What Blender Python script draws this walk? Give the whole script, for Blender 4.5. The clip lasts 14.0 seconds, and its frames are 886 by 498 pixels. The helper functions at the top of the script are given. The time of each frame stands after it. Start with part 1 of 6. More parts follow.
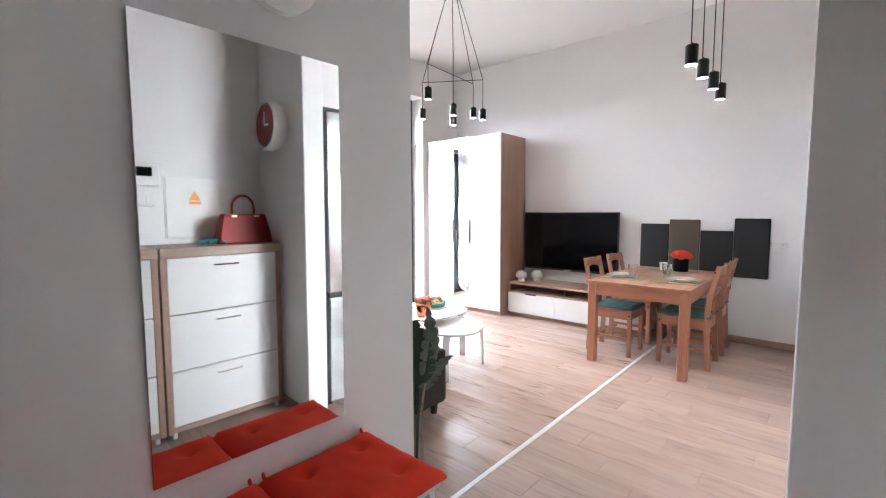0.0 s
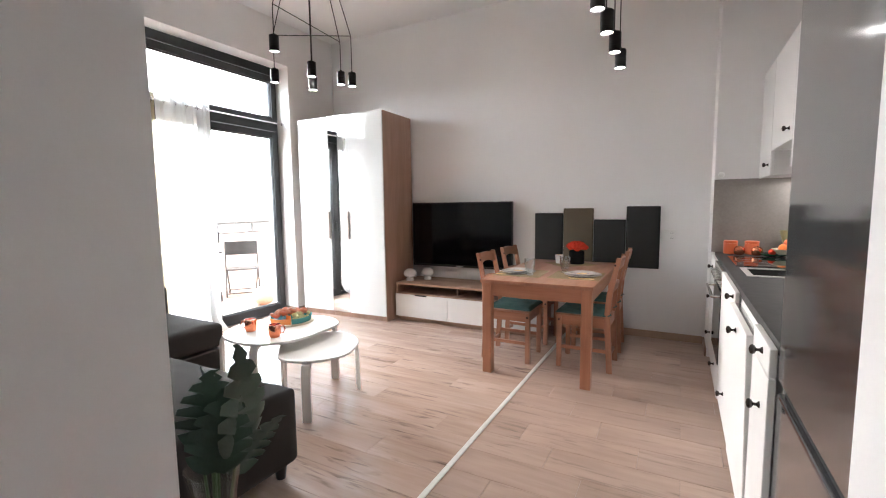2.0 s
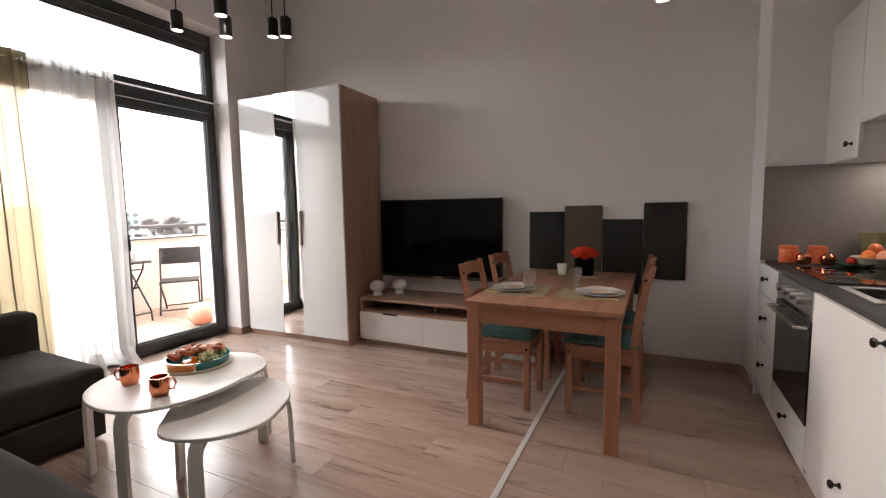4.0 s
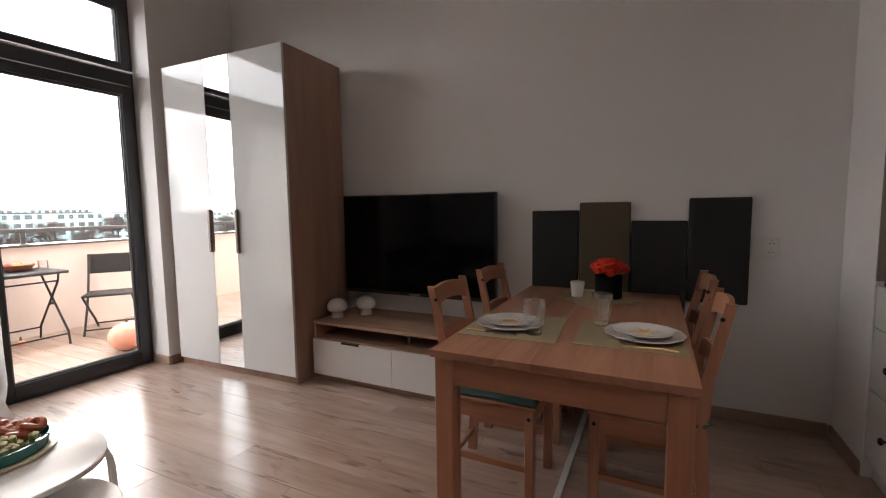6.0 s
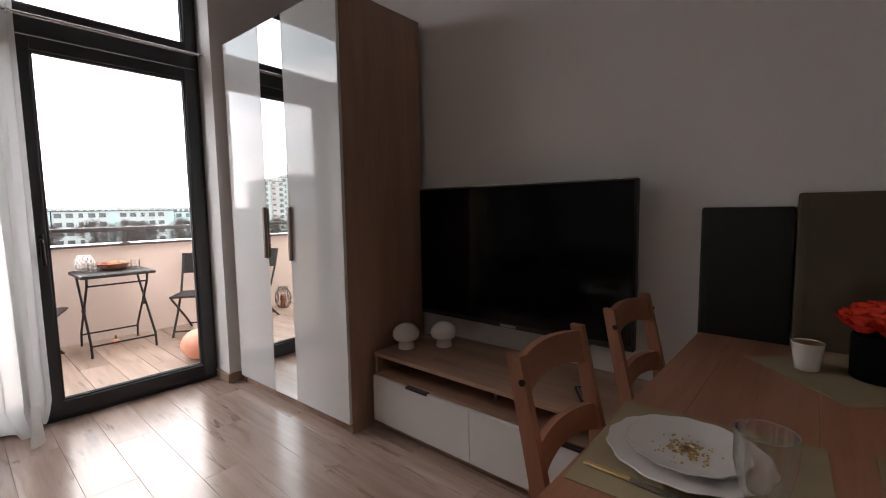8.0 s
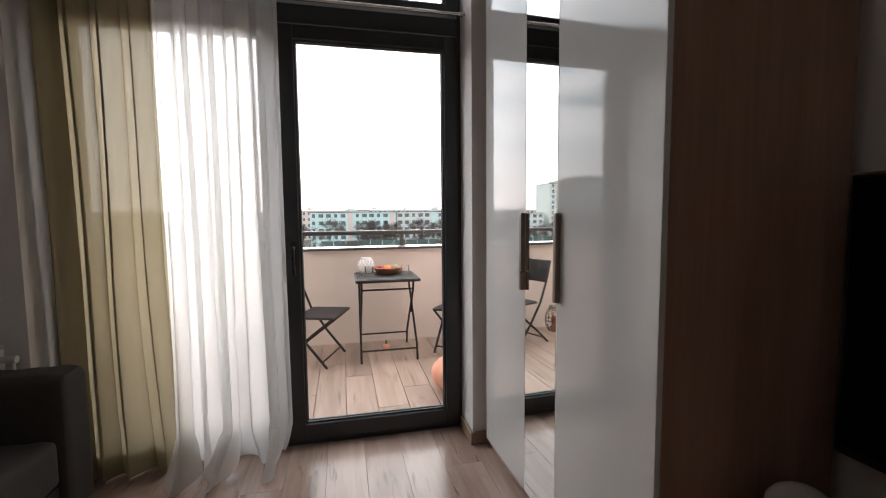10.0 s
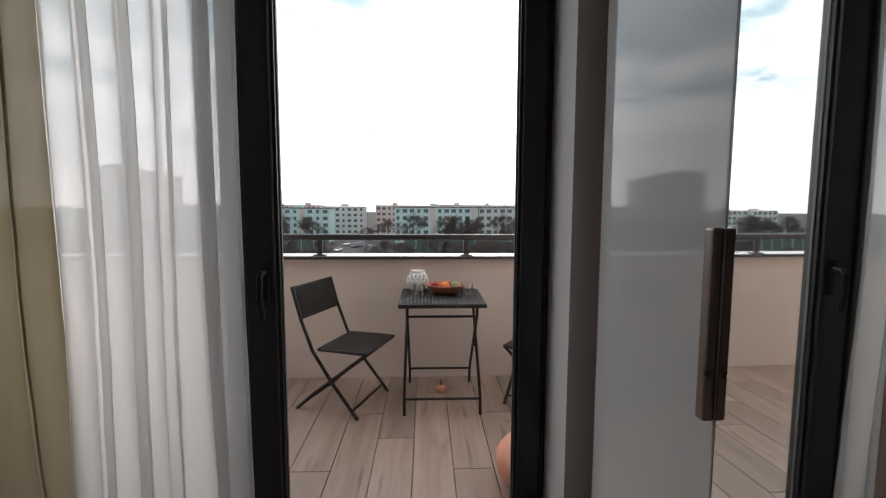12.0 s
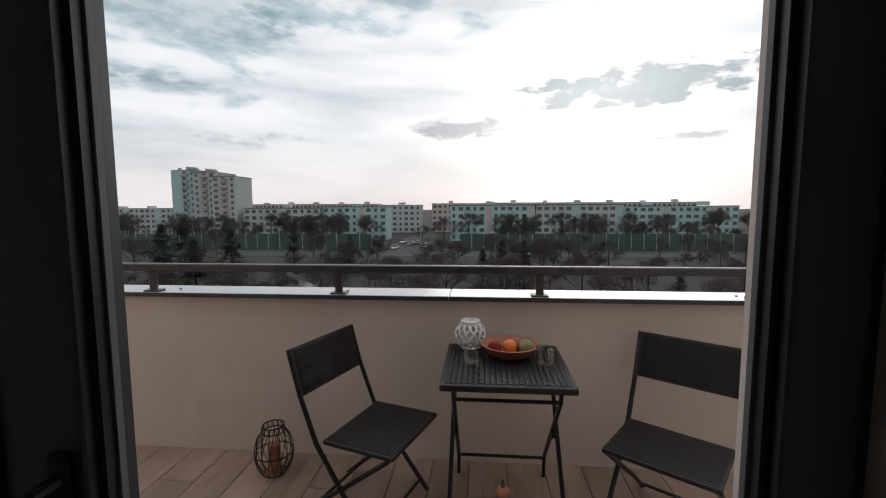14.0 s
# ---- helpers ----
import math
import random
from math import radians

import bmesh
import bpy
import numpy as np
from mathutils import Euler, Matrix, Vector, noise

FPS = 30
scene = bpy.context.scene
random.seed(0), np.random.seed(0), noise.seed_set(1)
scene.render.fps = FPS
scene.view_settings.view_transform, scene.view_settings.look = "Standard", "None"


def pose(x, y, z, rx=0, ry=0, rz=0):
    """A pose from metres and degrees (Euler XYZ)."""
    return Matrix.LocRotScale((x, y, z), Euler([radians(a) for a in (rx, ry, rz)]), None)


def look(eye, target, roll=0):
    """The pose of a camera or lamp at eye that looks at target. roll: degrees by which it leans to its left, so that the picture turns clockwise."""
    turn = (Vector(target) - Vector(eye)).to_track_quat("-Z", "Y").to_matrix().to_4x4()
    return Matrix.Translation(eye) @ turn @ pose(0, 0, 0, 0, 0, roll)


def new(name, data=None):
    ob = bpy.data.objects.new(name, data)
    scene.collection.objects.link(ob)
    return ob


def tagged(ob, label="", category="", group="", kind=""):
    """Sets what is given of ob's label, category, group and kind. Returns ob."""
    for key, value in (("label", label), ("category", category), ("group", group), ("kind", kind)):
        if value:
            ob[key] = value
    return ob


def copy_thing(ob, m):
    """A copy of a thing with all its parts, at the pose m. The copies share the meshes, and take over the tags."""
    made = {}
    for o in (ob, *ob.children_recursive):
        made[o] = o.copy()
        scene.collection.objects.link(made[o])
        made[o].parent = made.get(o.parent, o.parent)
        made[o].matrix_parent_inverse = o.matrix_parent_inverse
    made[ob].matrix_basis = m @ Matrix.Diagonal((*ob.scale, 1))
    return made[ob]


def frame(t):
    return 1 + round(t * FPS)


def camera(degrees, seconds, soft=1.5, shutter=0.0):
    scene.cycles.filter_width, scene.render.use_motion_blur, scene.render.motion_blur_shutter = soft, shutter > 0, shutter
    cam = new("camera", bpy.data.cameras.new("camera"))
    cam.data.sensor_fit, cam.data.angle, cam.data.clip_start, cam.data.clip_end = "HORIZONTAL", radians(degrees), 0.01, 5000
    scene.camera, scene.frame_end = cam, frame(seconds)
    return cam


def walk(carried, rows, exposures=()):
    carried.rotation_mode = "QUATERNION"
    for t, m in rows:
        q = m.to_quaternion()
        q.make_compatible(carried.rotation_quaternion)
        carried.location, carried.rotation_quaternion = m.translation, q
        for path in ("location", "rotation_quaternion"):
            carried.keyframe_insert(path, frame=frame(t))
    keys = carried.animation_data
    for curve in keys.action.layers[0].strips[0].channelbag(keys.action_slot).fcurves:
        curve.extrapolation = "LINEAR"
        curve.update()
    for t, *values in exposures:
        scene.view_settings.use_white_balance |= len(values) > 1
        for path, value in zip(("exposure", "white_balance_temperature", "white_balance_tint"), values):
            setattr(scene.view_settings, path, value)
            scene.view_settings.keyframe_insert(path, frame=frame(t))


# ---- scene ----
cam = camera(90.9, 14.0, soft=1.1)
PATH = [
    (0, (0.025, 0.057, 1.35), (-1.305, 1.541, 1.184), -0.2),
    (0.5, (-0.002, 0.095, 1.365), (-1.075, 1.772, 1.178), -0.3),
    (1, (-0.056, 0.287, 1.336), (-1.01, 2.033, 1.138), -0.4),
    (1.5, (-0.136, 0.529, 1.322), (-1.082, 2.28, 1.127), -0.6),
    (2, (-0.271, 0.763, 1.301), (-1.222, 2.512, 1.107), -0.7),
    (2.5, (-0.413, 0.988, 1.304), (-1.356, 2.741, 1.11), -0.8),
    (3, (-0.484, 1.176, 1.291), (-1.4, 2.943, 1.097), -0.9),
    (5.5, (-0.867, 2.263, 1.242), (-1.725, 4.061, 1.061), -0.8),
    (6, (-0.899, 2.486, 1.237), (-1.775, 4.275, 1.055), -0.8),
    (6.5, (-0.945, 2.723, 1.236), (-1.853, 4.496, 1.059), -0.7),
    (7, (-1.011, 2.936, 1.239), (-1.959, 4.688, 1.058), -0.7),
    (7.5, (-1.126, 3.166, 1.241), (-2.193, 4.848, 1.064), -0.6),
    (8, (-1.268, 3.337, 1.228), (-2.578, 4.838, 1.046), -0.9),
    (8.5, (-1.459, 3.485, 1.233), (-2.999, 4.749, 1.057), -1.0),
    (9, (-1.66, 3.611, 1.242), (-3.389, 4.601, 1.067), -1.0),
    (9.2, (-1.765, 3.678, 1.241), (-3.564, 4.536, 1.075), -1.0),
    (11.3, (-2.884, 4.196, 1.284), (-4.863, 4.424, 1.096), 0.2),
    (11.5, (-2.946, 4.188, 1.281), (-4.921, 4.418, 1.098), 0.2),
    (12, (-3.249, 4.213, 1.283), (-5.24, 4.293, 1.106), 0.2),
    (12.5, (-3.503, 4.223, 1.308), (-5.495, 4.206, 1.123), -0.1),
    (13, (-3.779, 4.247, 1.334), (-5.768, 4.173, 1.136), -0.2),
    (13.5, (-3.994, 4.244, 1.355), (-5.982, 4.123, 1.168), -0.1),
    (14, (-4.187, 4.21, 1.412), (-6.17, 4.035, 1.224), -0.2),
]
EXPOSURES = [(0.0, 5.07, 5670, 10), (1.0, 4.95, 5690, 10), (1.7, 4.66, 5850, 10), (2.5, 4.07, 6560, 12), (3.2, 3.70, 6720, 15), (5.5, 2.87, 6720, 17), (7.0, 2.78, 6760, 17), (8.0, 2.3, 6580, 17), (9.0, 2.28, 6600, 16), (11.5, 0.68, 6450, 14), (12.5, 0.45, 6400, 14), (13.0, 0.12, 6400, 14), (13.5, -0.10, 6400, 14), (14.0, -0.26, 6400, 14)]
walk(cam, [(t, look(eye, target, roll)) for t, eye, target, roll in PATH], EXPOSURES)

# ---------------- world and light ----------------
SUN_ELEV, SUN_AZ = 11.0, (-0.972, 0.235)      # low sun behind thin cloud, out over the balcony
world = bpy.data.worlds.new("sky")
scene.world = world
world.use_nodes = True
wn, wl = world.node_tree.nodes, world.node_tree.links
wn.clear()
w_out = wn.new("ShaderNodeOutputWorld")
w_bg = wn.new("ShaderNodeBackground")
w_sky = wn.new("ShaderNodeTexSky")
w_sky.sky_type = "NISHITA"
w_sky.sun_disc = False
w_sky.sun_elevation = radians(SUN_ELEV)
w_sky.sun_rotation = math.atan2(SUN_AZ[0], SUN_AZ[1])
w_sky.air_density, w_sky.dust_density = 1.0, 1.5
w_co = wn.new("ShaderNodeTexCoord")
w_map = wn.new("ShaderNodeMapping")
w_map.inputs["Scale"].default_value = (1.0, 1.0, 6.5)
w_map.inputs["Location"].default_value = (0.35, 0.6, 0.1)
w_noise = wn.new("ShaderNodeTexNoise")
w_noise.inputs["Scale"].default_value = 2.0
w_noise.inputs["Detail"].default_value = 8
w_noise.inputs["Roughness"].default_value = 0.55
w_noise.inputs["Distortion"].default_value = 0.15
w_ramp = wn.new("ShaderNodeValToRGB")
w_ramp.color_ramp.elements[0].position, w_ramp.color_ramp.elements[1].position = 0.41, 0.70
w_ramp.color_ramp.elements[0].color = (8.6, 8.5, 8.6, 1)
w_ramp.color_ramp.elements[1].color = (4.6, 5.2, 5.5, 1)
w_mix = wn.new("ShaderNodeMix")
w_mix.data_type = "RGBA"
w_mix.inputs["Factor"].default_value = 0.93
wl.new(w_co.outputs["Generated"], w_map.inputs["Vector"])
wl.new(w_map.outputs["Vector"], w_noise.inputs["Vector"])
wl.new(w_noise.outputs["Fac"], w_ramp.inputs["Fac"])
wl.new(w_sky.outputs["Color"], w_mix.inputs["A"])
wl.new(w_ramp.outputs["Color"], w_mix.inputs["B"])
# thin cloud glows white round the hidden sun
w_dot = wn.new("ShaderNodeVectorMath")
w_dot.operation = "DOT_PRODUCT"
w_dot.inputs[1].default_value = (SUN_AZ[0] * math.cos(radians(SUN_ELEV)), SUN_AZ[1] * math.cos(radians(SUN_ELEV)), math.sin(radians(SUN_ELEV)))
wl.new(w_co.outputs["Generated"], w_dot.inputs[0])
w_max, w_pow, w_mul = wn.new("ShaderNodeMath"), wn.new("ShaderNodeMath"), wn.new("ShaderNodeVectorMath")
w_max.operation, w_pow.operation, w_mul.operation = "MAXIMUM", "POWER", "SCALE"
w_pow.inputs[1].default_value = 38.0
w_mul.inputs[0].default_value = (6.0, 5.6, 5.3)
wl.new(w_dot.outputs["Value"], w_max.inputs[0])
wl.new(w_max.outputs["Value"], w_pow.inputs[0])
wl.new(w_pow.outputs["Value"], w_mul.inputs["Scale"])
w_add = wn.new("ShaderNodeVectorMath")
# the haze low over the horizon is faintly pink
w_sep, w_low, w_haze = wn.new("ShaderNodeSeparateXYZ"), wn.new("ShaderNodeMapRange"), wn.new("ShaderNodeMix")
w_haze.data_type = "RGBA"
w_low.inputs["From Min"].default_value, w_low.inputs["From Max"].default_value = 0.0, 0.16
w_low.inputs["To Min"].default_value, w_low.inputs["To Max"].default_value = 0.75, 0.0
wl.new(w_co.outputs["Generated"], w_sep.inputs["Vector"])
wl.new(w_sep.outputs["Z"], w_low.inputs["Value"])
wl.new(w_low.outputs["Result"], w_haze.inputs["Factor"])
wl.new(w_mix.outputs["Result"], w_haze.inputs["A"])
w_haze.inputs["B"].default_value = (7.5, 6.7, 6.5, 1)
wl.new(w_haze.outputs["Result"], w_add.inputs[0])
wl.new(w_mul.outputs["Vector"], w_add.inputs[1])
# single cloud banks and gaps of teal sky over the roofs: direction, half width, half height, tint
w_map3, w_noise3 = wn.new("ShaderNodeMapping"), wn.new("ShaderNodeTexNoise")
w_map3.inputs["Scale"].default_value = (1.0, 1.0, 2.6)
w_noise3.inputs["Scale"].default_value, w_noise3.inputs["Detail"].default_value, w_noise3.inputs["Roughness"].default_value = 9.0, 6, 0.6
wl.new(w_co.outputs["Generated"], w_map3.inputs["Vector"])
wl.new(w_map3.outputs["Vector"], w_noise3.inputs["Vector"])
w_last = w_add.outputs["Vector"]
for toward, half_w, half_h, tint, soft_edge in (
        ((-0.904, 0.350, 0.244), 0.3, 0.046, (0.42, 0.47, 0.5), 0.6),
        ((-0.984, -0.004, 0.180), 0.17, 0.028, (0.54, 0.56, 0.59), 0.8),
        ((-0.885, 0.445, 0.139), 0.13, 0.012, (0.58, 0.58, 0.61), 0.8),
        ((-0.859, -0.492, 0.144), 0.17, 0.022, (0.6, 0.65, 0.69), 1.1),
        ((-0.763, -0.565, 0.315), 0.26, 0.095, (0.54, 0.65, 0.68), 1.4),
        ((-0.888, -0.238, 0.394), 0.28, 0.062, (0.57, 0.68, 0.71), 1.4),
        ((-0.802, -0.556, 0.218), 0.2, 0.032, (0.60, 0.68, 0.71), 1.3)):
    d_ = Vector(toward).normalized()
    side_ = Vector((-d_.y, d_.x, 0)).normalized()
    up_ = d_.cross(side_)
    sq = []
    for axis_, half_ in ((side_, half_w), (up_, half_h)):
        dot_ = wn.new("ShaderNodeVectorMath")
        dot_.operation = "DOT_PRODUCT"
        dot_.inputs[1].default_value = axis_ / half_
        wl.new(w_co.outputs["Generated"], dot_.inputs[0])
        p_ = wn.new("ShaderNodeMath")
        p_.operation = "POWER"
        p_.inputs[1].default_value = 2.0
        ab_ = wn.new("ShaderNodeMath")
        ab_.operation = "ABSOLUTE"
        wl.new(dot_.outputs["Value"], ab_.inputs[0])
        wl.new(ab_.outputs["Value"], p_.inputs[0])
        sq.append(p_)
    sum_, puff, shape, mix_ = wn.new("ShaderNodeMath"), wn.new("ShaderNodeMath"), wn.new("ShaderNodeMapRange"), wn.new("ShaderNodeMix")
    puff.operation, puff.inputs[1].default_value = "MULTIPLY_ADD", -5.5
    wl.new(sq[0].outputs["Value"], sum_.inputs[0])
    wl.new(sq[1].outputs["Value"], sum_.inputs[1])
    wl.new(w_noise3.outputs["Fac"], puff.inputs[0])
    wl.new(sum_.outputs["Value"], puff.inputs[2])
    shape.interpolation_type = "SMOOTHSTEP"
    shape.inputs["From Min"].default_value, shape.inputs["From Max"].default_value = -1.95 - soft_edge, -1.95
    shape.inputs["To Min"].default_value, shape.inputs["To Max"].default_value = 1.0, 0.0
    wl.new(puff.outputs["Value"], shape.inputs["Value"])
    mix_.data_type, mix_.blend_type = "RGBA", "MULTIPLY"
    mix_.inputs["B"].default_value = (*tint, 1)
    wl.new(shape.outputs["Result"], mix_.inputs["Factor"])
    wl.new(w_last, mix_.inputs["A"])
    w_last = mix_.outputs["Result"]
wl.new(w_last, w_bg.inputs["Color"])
w_bg.inputs["Strength"].default_value = 0.15
wl.new(w_bg.outputs["Background"], w_out.inputs["Surface"])

sun = new("sun", bpy.data.lights.new("sun", "SUN"))
sun.data.energy, sun.data.angle, sun.data.color = 0.6, radians(40), (1.0, 0.94, 0.88)
sun.matrix_world = look((0, 0, 0), (-SUN_AZ[0] * math.cos(radians(SUN_ELEV)), -SUN_AZ[1] * math.cos(radians(SUN_ELEV)), -math.sin(radians(SUN_ELEV))))


# ---------------- materials ----------------
def mat(name, color, rough=0.5, var=0.12, scale=6.0, bump=0.05, fine=120.0, metal=0.0, stretch=(1, 1, 1), spread=0.0, coat=0.0, spec=0.5, rough_var=0.08, emit=None, alpha=None):
    """A surface with colour variation at two scales, fine relief and uneven gloss."""
    m = bpy.data.materials.new(name)
    m.use_nodes = True
    n, l = m.node_tree.nodes, m.node_tree.links
    b = n["Principled BSDF"]
    co = n.new("ShaderNodeTexCoord")
    mp = n.new("ShaderNodeMapping")
    mp.inputs["Scale"].default_value = stretch
    l.new(co.outputs["Object"], mp.inputs["Vector"])
    info = n.new("ShaderNodeObjectInfo")
    off = n.new("ShaderNodeVectorMath")
    off.operation = "SCALE"
    off.inputs[0].default_value = (17.0, 31.0, 23.0)
    l.new(info.outputs["Random"], off.inputs["Scale"])
    add = n.new("ShaderNodeVectorMath")
    l.new(mp.outputs["Vector"], add.inputs[0])
    if spread:
        l.new(off.outputs["Vector"], add.inputs[1])
    big = n.new("ShaderNodeTexNoise")
    big.inputs["Scale"].default_value, big.inputs["Detail"].default_value = scale, 5
    small = n.new("ShaderNodeTexNoise")
    small.inputs["Scale"].default_value, small.inputs["Detail"].default_value = fine, 3
    l.new(add.outputs["Vector"], big.inputs["Vector"])
    l.new(add.outputs["Vector"], small.inputs["Vector"])
    mul = n.new("ShaderNodeMath")
    mul.operation = "MULTIPLY_ADD"
    mul.inputs[1].default_value, mul.inputs[2].default_value = 0.35, 0.0
    l.new(small.outputs["Fac"], mul.inputs[0])
    tot = n.new("ShaderNodeMath")
    tot.operation = "MULTIPLY_ADD"
    tot.inputs[1].default_value = 0.65
    l.new(big.outputs["Fac"], tot.inputs[0])
    l.new(mul.outputs["Value"], tot.inputs[2])
    ramp = n.new("ShaderNodeValToRGB")
    ramp.color_ramp.elements[0].position, ramp.color_ramp.elements[1].position = 0.3, 0.7
    ramp.color_ramp.elements[0].color = (*[max(0.0, c * (1 - var)) for c in color], 1)
    ramp.color_ramp.elements[1].color = (*[min(1.0, c * (1 + var)) for c in color], 1)
    l.new(tot.outputs["Value"], ramp.inputs["Fac"])
    last = ramp.outputs["Color"]
    if spread:
        hsv = n.new("ShaderNodeHueSaturation")
        mr = n.new("ShaderNodeMapRange")
        mr.inputs["To Min"].default_value, mr.inputs["To Max"].default_value = 1 - spread, 1 + spread
        l.new(info.outputs["Random"], mr.inputs["Value"])
        l.new(mr.outputs["Result"], hsv.inputs["Value"])
        l.new(last, hsv.inputs["Color"])
        last = hsv.outputs["Color"]
    l.new(last, b.inputs["Base Color"])
    rr = n.new("ShaderNodeMapRange")
    rr.inputs["To Min"].default_value, rr.inputs["To Max"].default_value = max(0.02, rough - rough_var), min(1, rough + rough_var)
    l.new(big.outputs["Fac"], rr.inputs["Value"])
    l.new(rr.outputs["Result"], b.inputs["Roughness"])
    b.inputs["Metallic"].default_value = metal
    b.inputs["Coat Weight"].default_value = coat
    b.inputs["Coat Roughness"].default_value = 0.05
    b.inputs["Specular IOR Level"].default_value = spec
    if bump:
        bp = n.new("ShaderNodeBump")
        bp.inputs["Strength"].default_value, bp.inputs["Distance"].default_value = bump, 0.004
        l.new(tot.outputs["Value"], bp.inputs["Height"])
        l.new(bp.outputs["Normal"], b.inputs["Normal"])
    if emit:
        b.inputs["Emission Color"].default_value, b.inputs["Emission Strength"].default_value = (*emit[0], 1), emit[1]
    return m


def wood(name, light, dark, rough=0.45, along=0, spread=0.1, knots=0.25, grain=1.0, coat=0.0, cracks=0.0):
    """Wood with long grain streaks and a few darker marks, along the object's x, y or z axis."""
    m = bpy.data.materials.new(name)
    m.use_nodes = True
    n, l = m.node_tree.nodes, m.node_tree.links
    b = n["Principled BSDF"]
    co = n.new("ShaderNodeTexCoord")
    info = n.new("ShaderNodeObjectInfo")
    off = n.new("ShaderNodeVectorMath")
    off.operation = "SCALE"
    off.inputs[0].default_value = (13.0, 29.0, 7.0)
    l.new(info.outputs["Random"], off.inputs["Scale"])
    add = n.new("ShaderNodeVectorMath")
    l.new(co.outputs["Object"], add.inputs[0])
    l.new(off.outputs["Vector"], add.inputs[1])

    def streak(sc, across, detail):
        mp = n.new("ShaderNodeMapping")
        v = [across, across, across]
        v[along] = sc
        mp.inputs["Scale"].default_value = v
        l.new(add.outputs["Vector"], mp.inputs["Vector"])
        t = n.new("ShaderNodeTexNoise")
        t.inputs["Scale"].default_value, t.inputs["Detail"].default_value, t.inputs["Distortion"].default_value = 1.0, detail, 0.6
        l.new(mp.outputs["Vector"], t.inputs["Vector"])
        return t.outputs["Fac"]
    g1, g2, g3 = streak(0.9, 9 * grain, 5), streak(3.0, 70 * grain, 3), streak(2.2, 13 * grain, 4)
    r1 = n.new("ShaderNodeMath")
    r1.operation = "MULTIPLY_ADD"
    r1.inputs[1].default_value = 0.7
    l.new(g1, r1.inputs[0])
    r0 = n.new("ShaderNodeMath")
    r0.operation = "MULTIPLY"
    r0.inputs[1].default_value = 0.3
    l.new(g2, r0.inputs[0])
    l.new(r0.outputs["Value"], r1.inputs[2])
    ramp = n.new("ShaderNodeValToRGB")
    ramp.color_ramp.elements[0].position, ramp.color_ramp.elements[1].position = 0.34, 0.64
    ramp.color_ramp.elements[0].color, ramp.color_ramp.elements[1].color = (*dark, 1), (*light, 1)
    l.new(r1.outputs["Value"], ramp.inputs["Fac"])
    kr = n.new("ShaderNodeValToRGB")
    kr.color_ramp.elements[0].position, kr.color_ramp.elements[1].position = 0.64, 0.78
    kr.color_ramp.elements[0].color, kr.color_ramp.elements[1].color = (0, 0, 0, 1), (knots, knots, knots, 1)
    l.new(g3, kr.inputs["Fac"])
    mx = n.new("ShaderNodeMix")
    mx.data_type = "RGBA"
    l.new(kr.outputs["Color"], mx.inputs["Factor"])
    l.new(ramp.outputs["Color"], mx.inputs["A"])
    mx.inputs["B"].default_value = (*[c * 0.3 for c in dark], 1)
    tone = mx
    if cracks:
        # short dark shakes gathered in patches, and broad cloudy bands
        fine_, patch, cloud = streak(4.2, 34, 5), streak(1.6, 6.5, 3), streak(0.75, 3.4, 3)
        fm, pm, cm, ml = n.new("ShaderNodeMapRange"), n.new("ShaderNodeMapRange"), n.new("ShaderNodeMapRange"), n.new("ShaderNodeMath")
        for node, src, a0, a1, b0, b1 in ((fm, fine_, 0.53, 0.66, 0, cracks), (pm, patch, 0.50, 0.64, 0, 1), (cm, cloud, 0.40, 0.66, 0.0, 0.42)):
            node.inputs["From Min"].default_value, node.inputs["From Max"].default_value = a0, a1
            node.inputs["To Min"].default_value, node.inputs["To Max"].default_value = b0, b1
            l.new(src, node.inputs["Value"])
        ml.operation = "MULTIPLY"
        l.new(fm.outputs["Result"], ml.inputs[0])
        l.new(pm.outputs["Result"], ml.inputs[1])
        for fac, col in ((cm.outputs["Result"], [c * 0.85 for c in dark]), (ml.outputs["Value"], [c * 0.22 for c in dark])):
            nx = n.new("ShaderNodeMix")
            nx.data_type = "RGBA"
            l.new(fac, nx.inputs["Factor"])
            l.new(tone.outputs["Result"], nx.inputs["A"])
            nx.inputs["B"].default_value = (*col, 1)
            tone = nx
    hsv = n.new("ShaderNodeHueSaturation")
    mr = n.new("ShaderNodeMapRange")
    mr.inputs["To Min"].default_value, mr.inputs["To Max"].default_value = 1 - spread, 1 + spread
    l.new(info.outputs["Random"], mr.inputs["Value"])
    l.new(mr.outputs["Result"], hsv.inputs["Value"])
    l.new(tone.outputs["Result"], hsv.inputs["Color"])
    l.new(hsv.outputs["Color"], b.inputs["Base Color"])
    rr = n.new("ShaderNodeMapRange")
    rr.inputs["To Min"].default_value, rr.inputs["To Max"].default_value = rough + 0.07, rough - 0.06
    l.new(g1, rr.inputs["Value"])
    l.new(rr.outputs["Result"], b.inputs["Roughness"])
    b.inputs["Coat Weight"].default_value = coat
    bp = n.new("ShaderNodeBump")
    bp.inputs["Strength"].default_value, bp.inputs["Distance"].default_value = 0.08, 0.002
    l.new(r1.outputs["Value"], bp.inputs["Height"])
    l.new(bp.outputs["Normal"], b.inputs["Normal"])
    return m


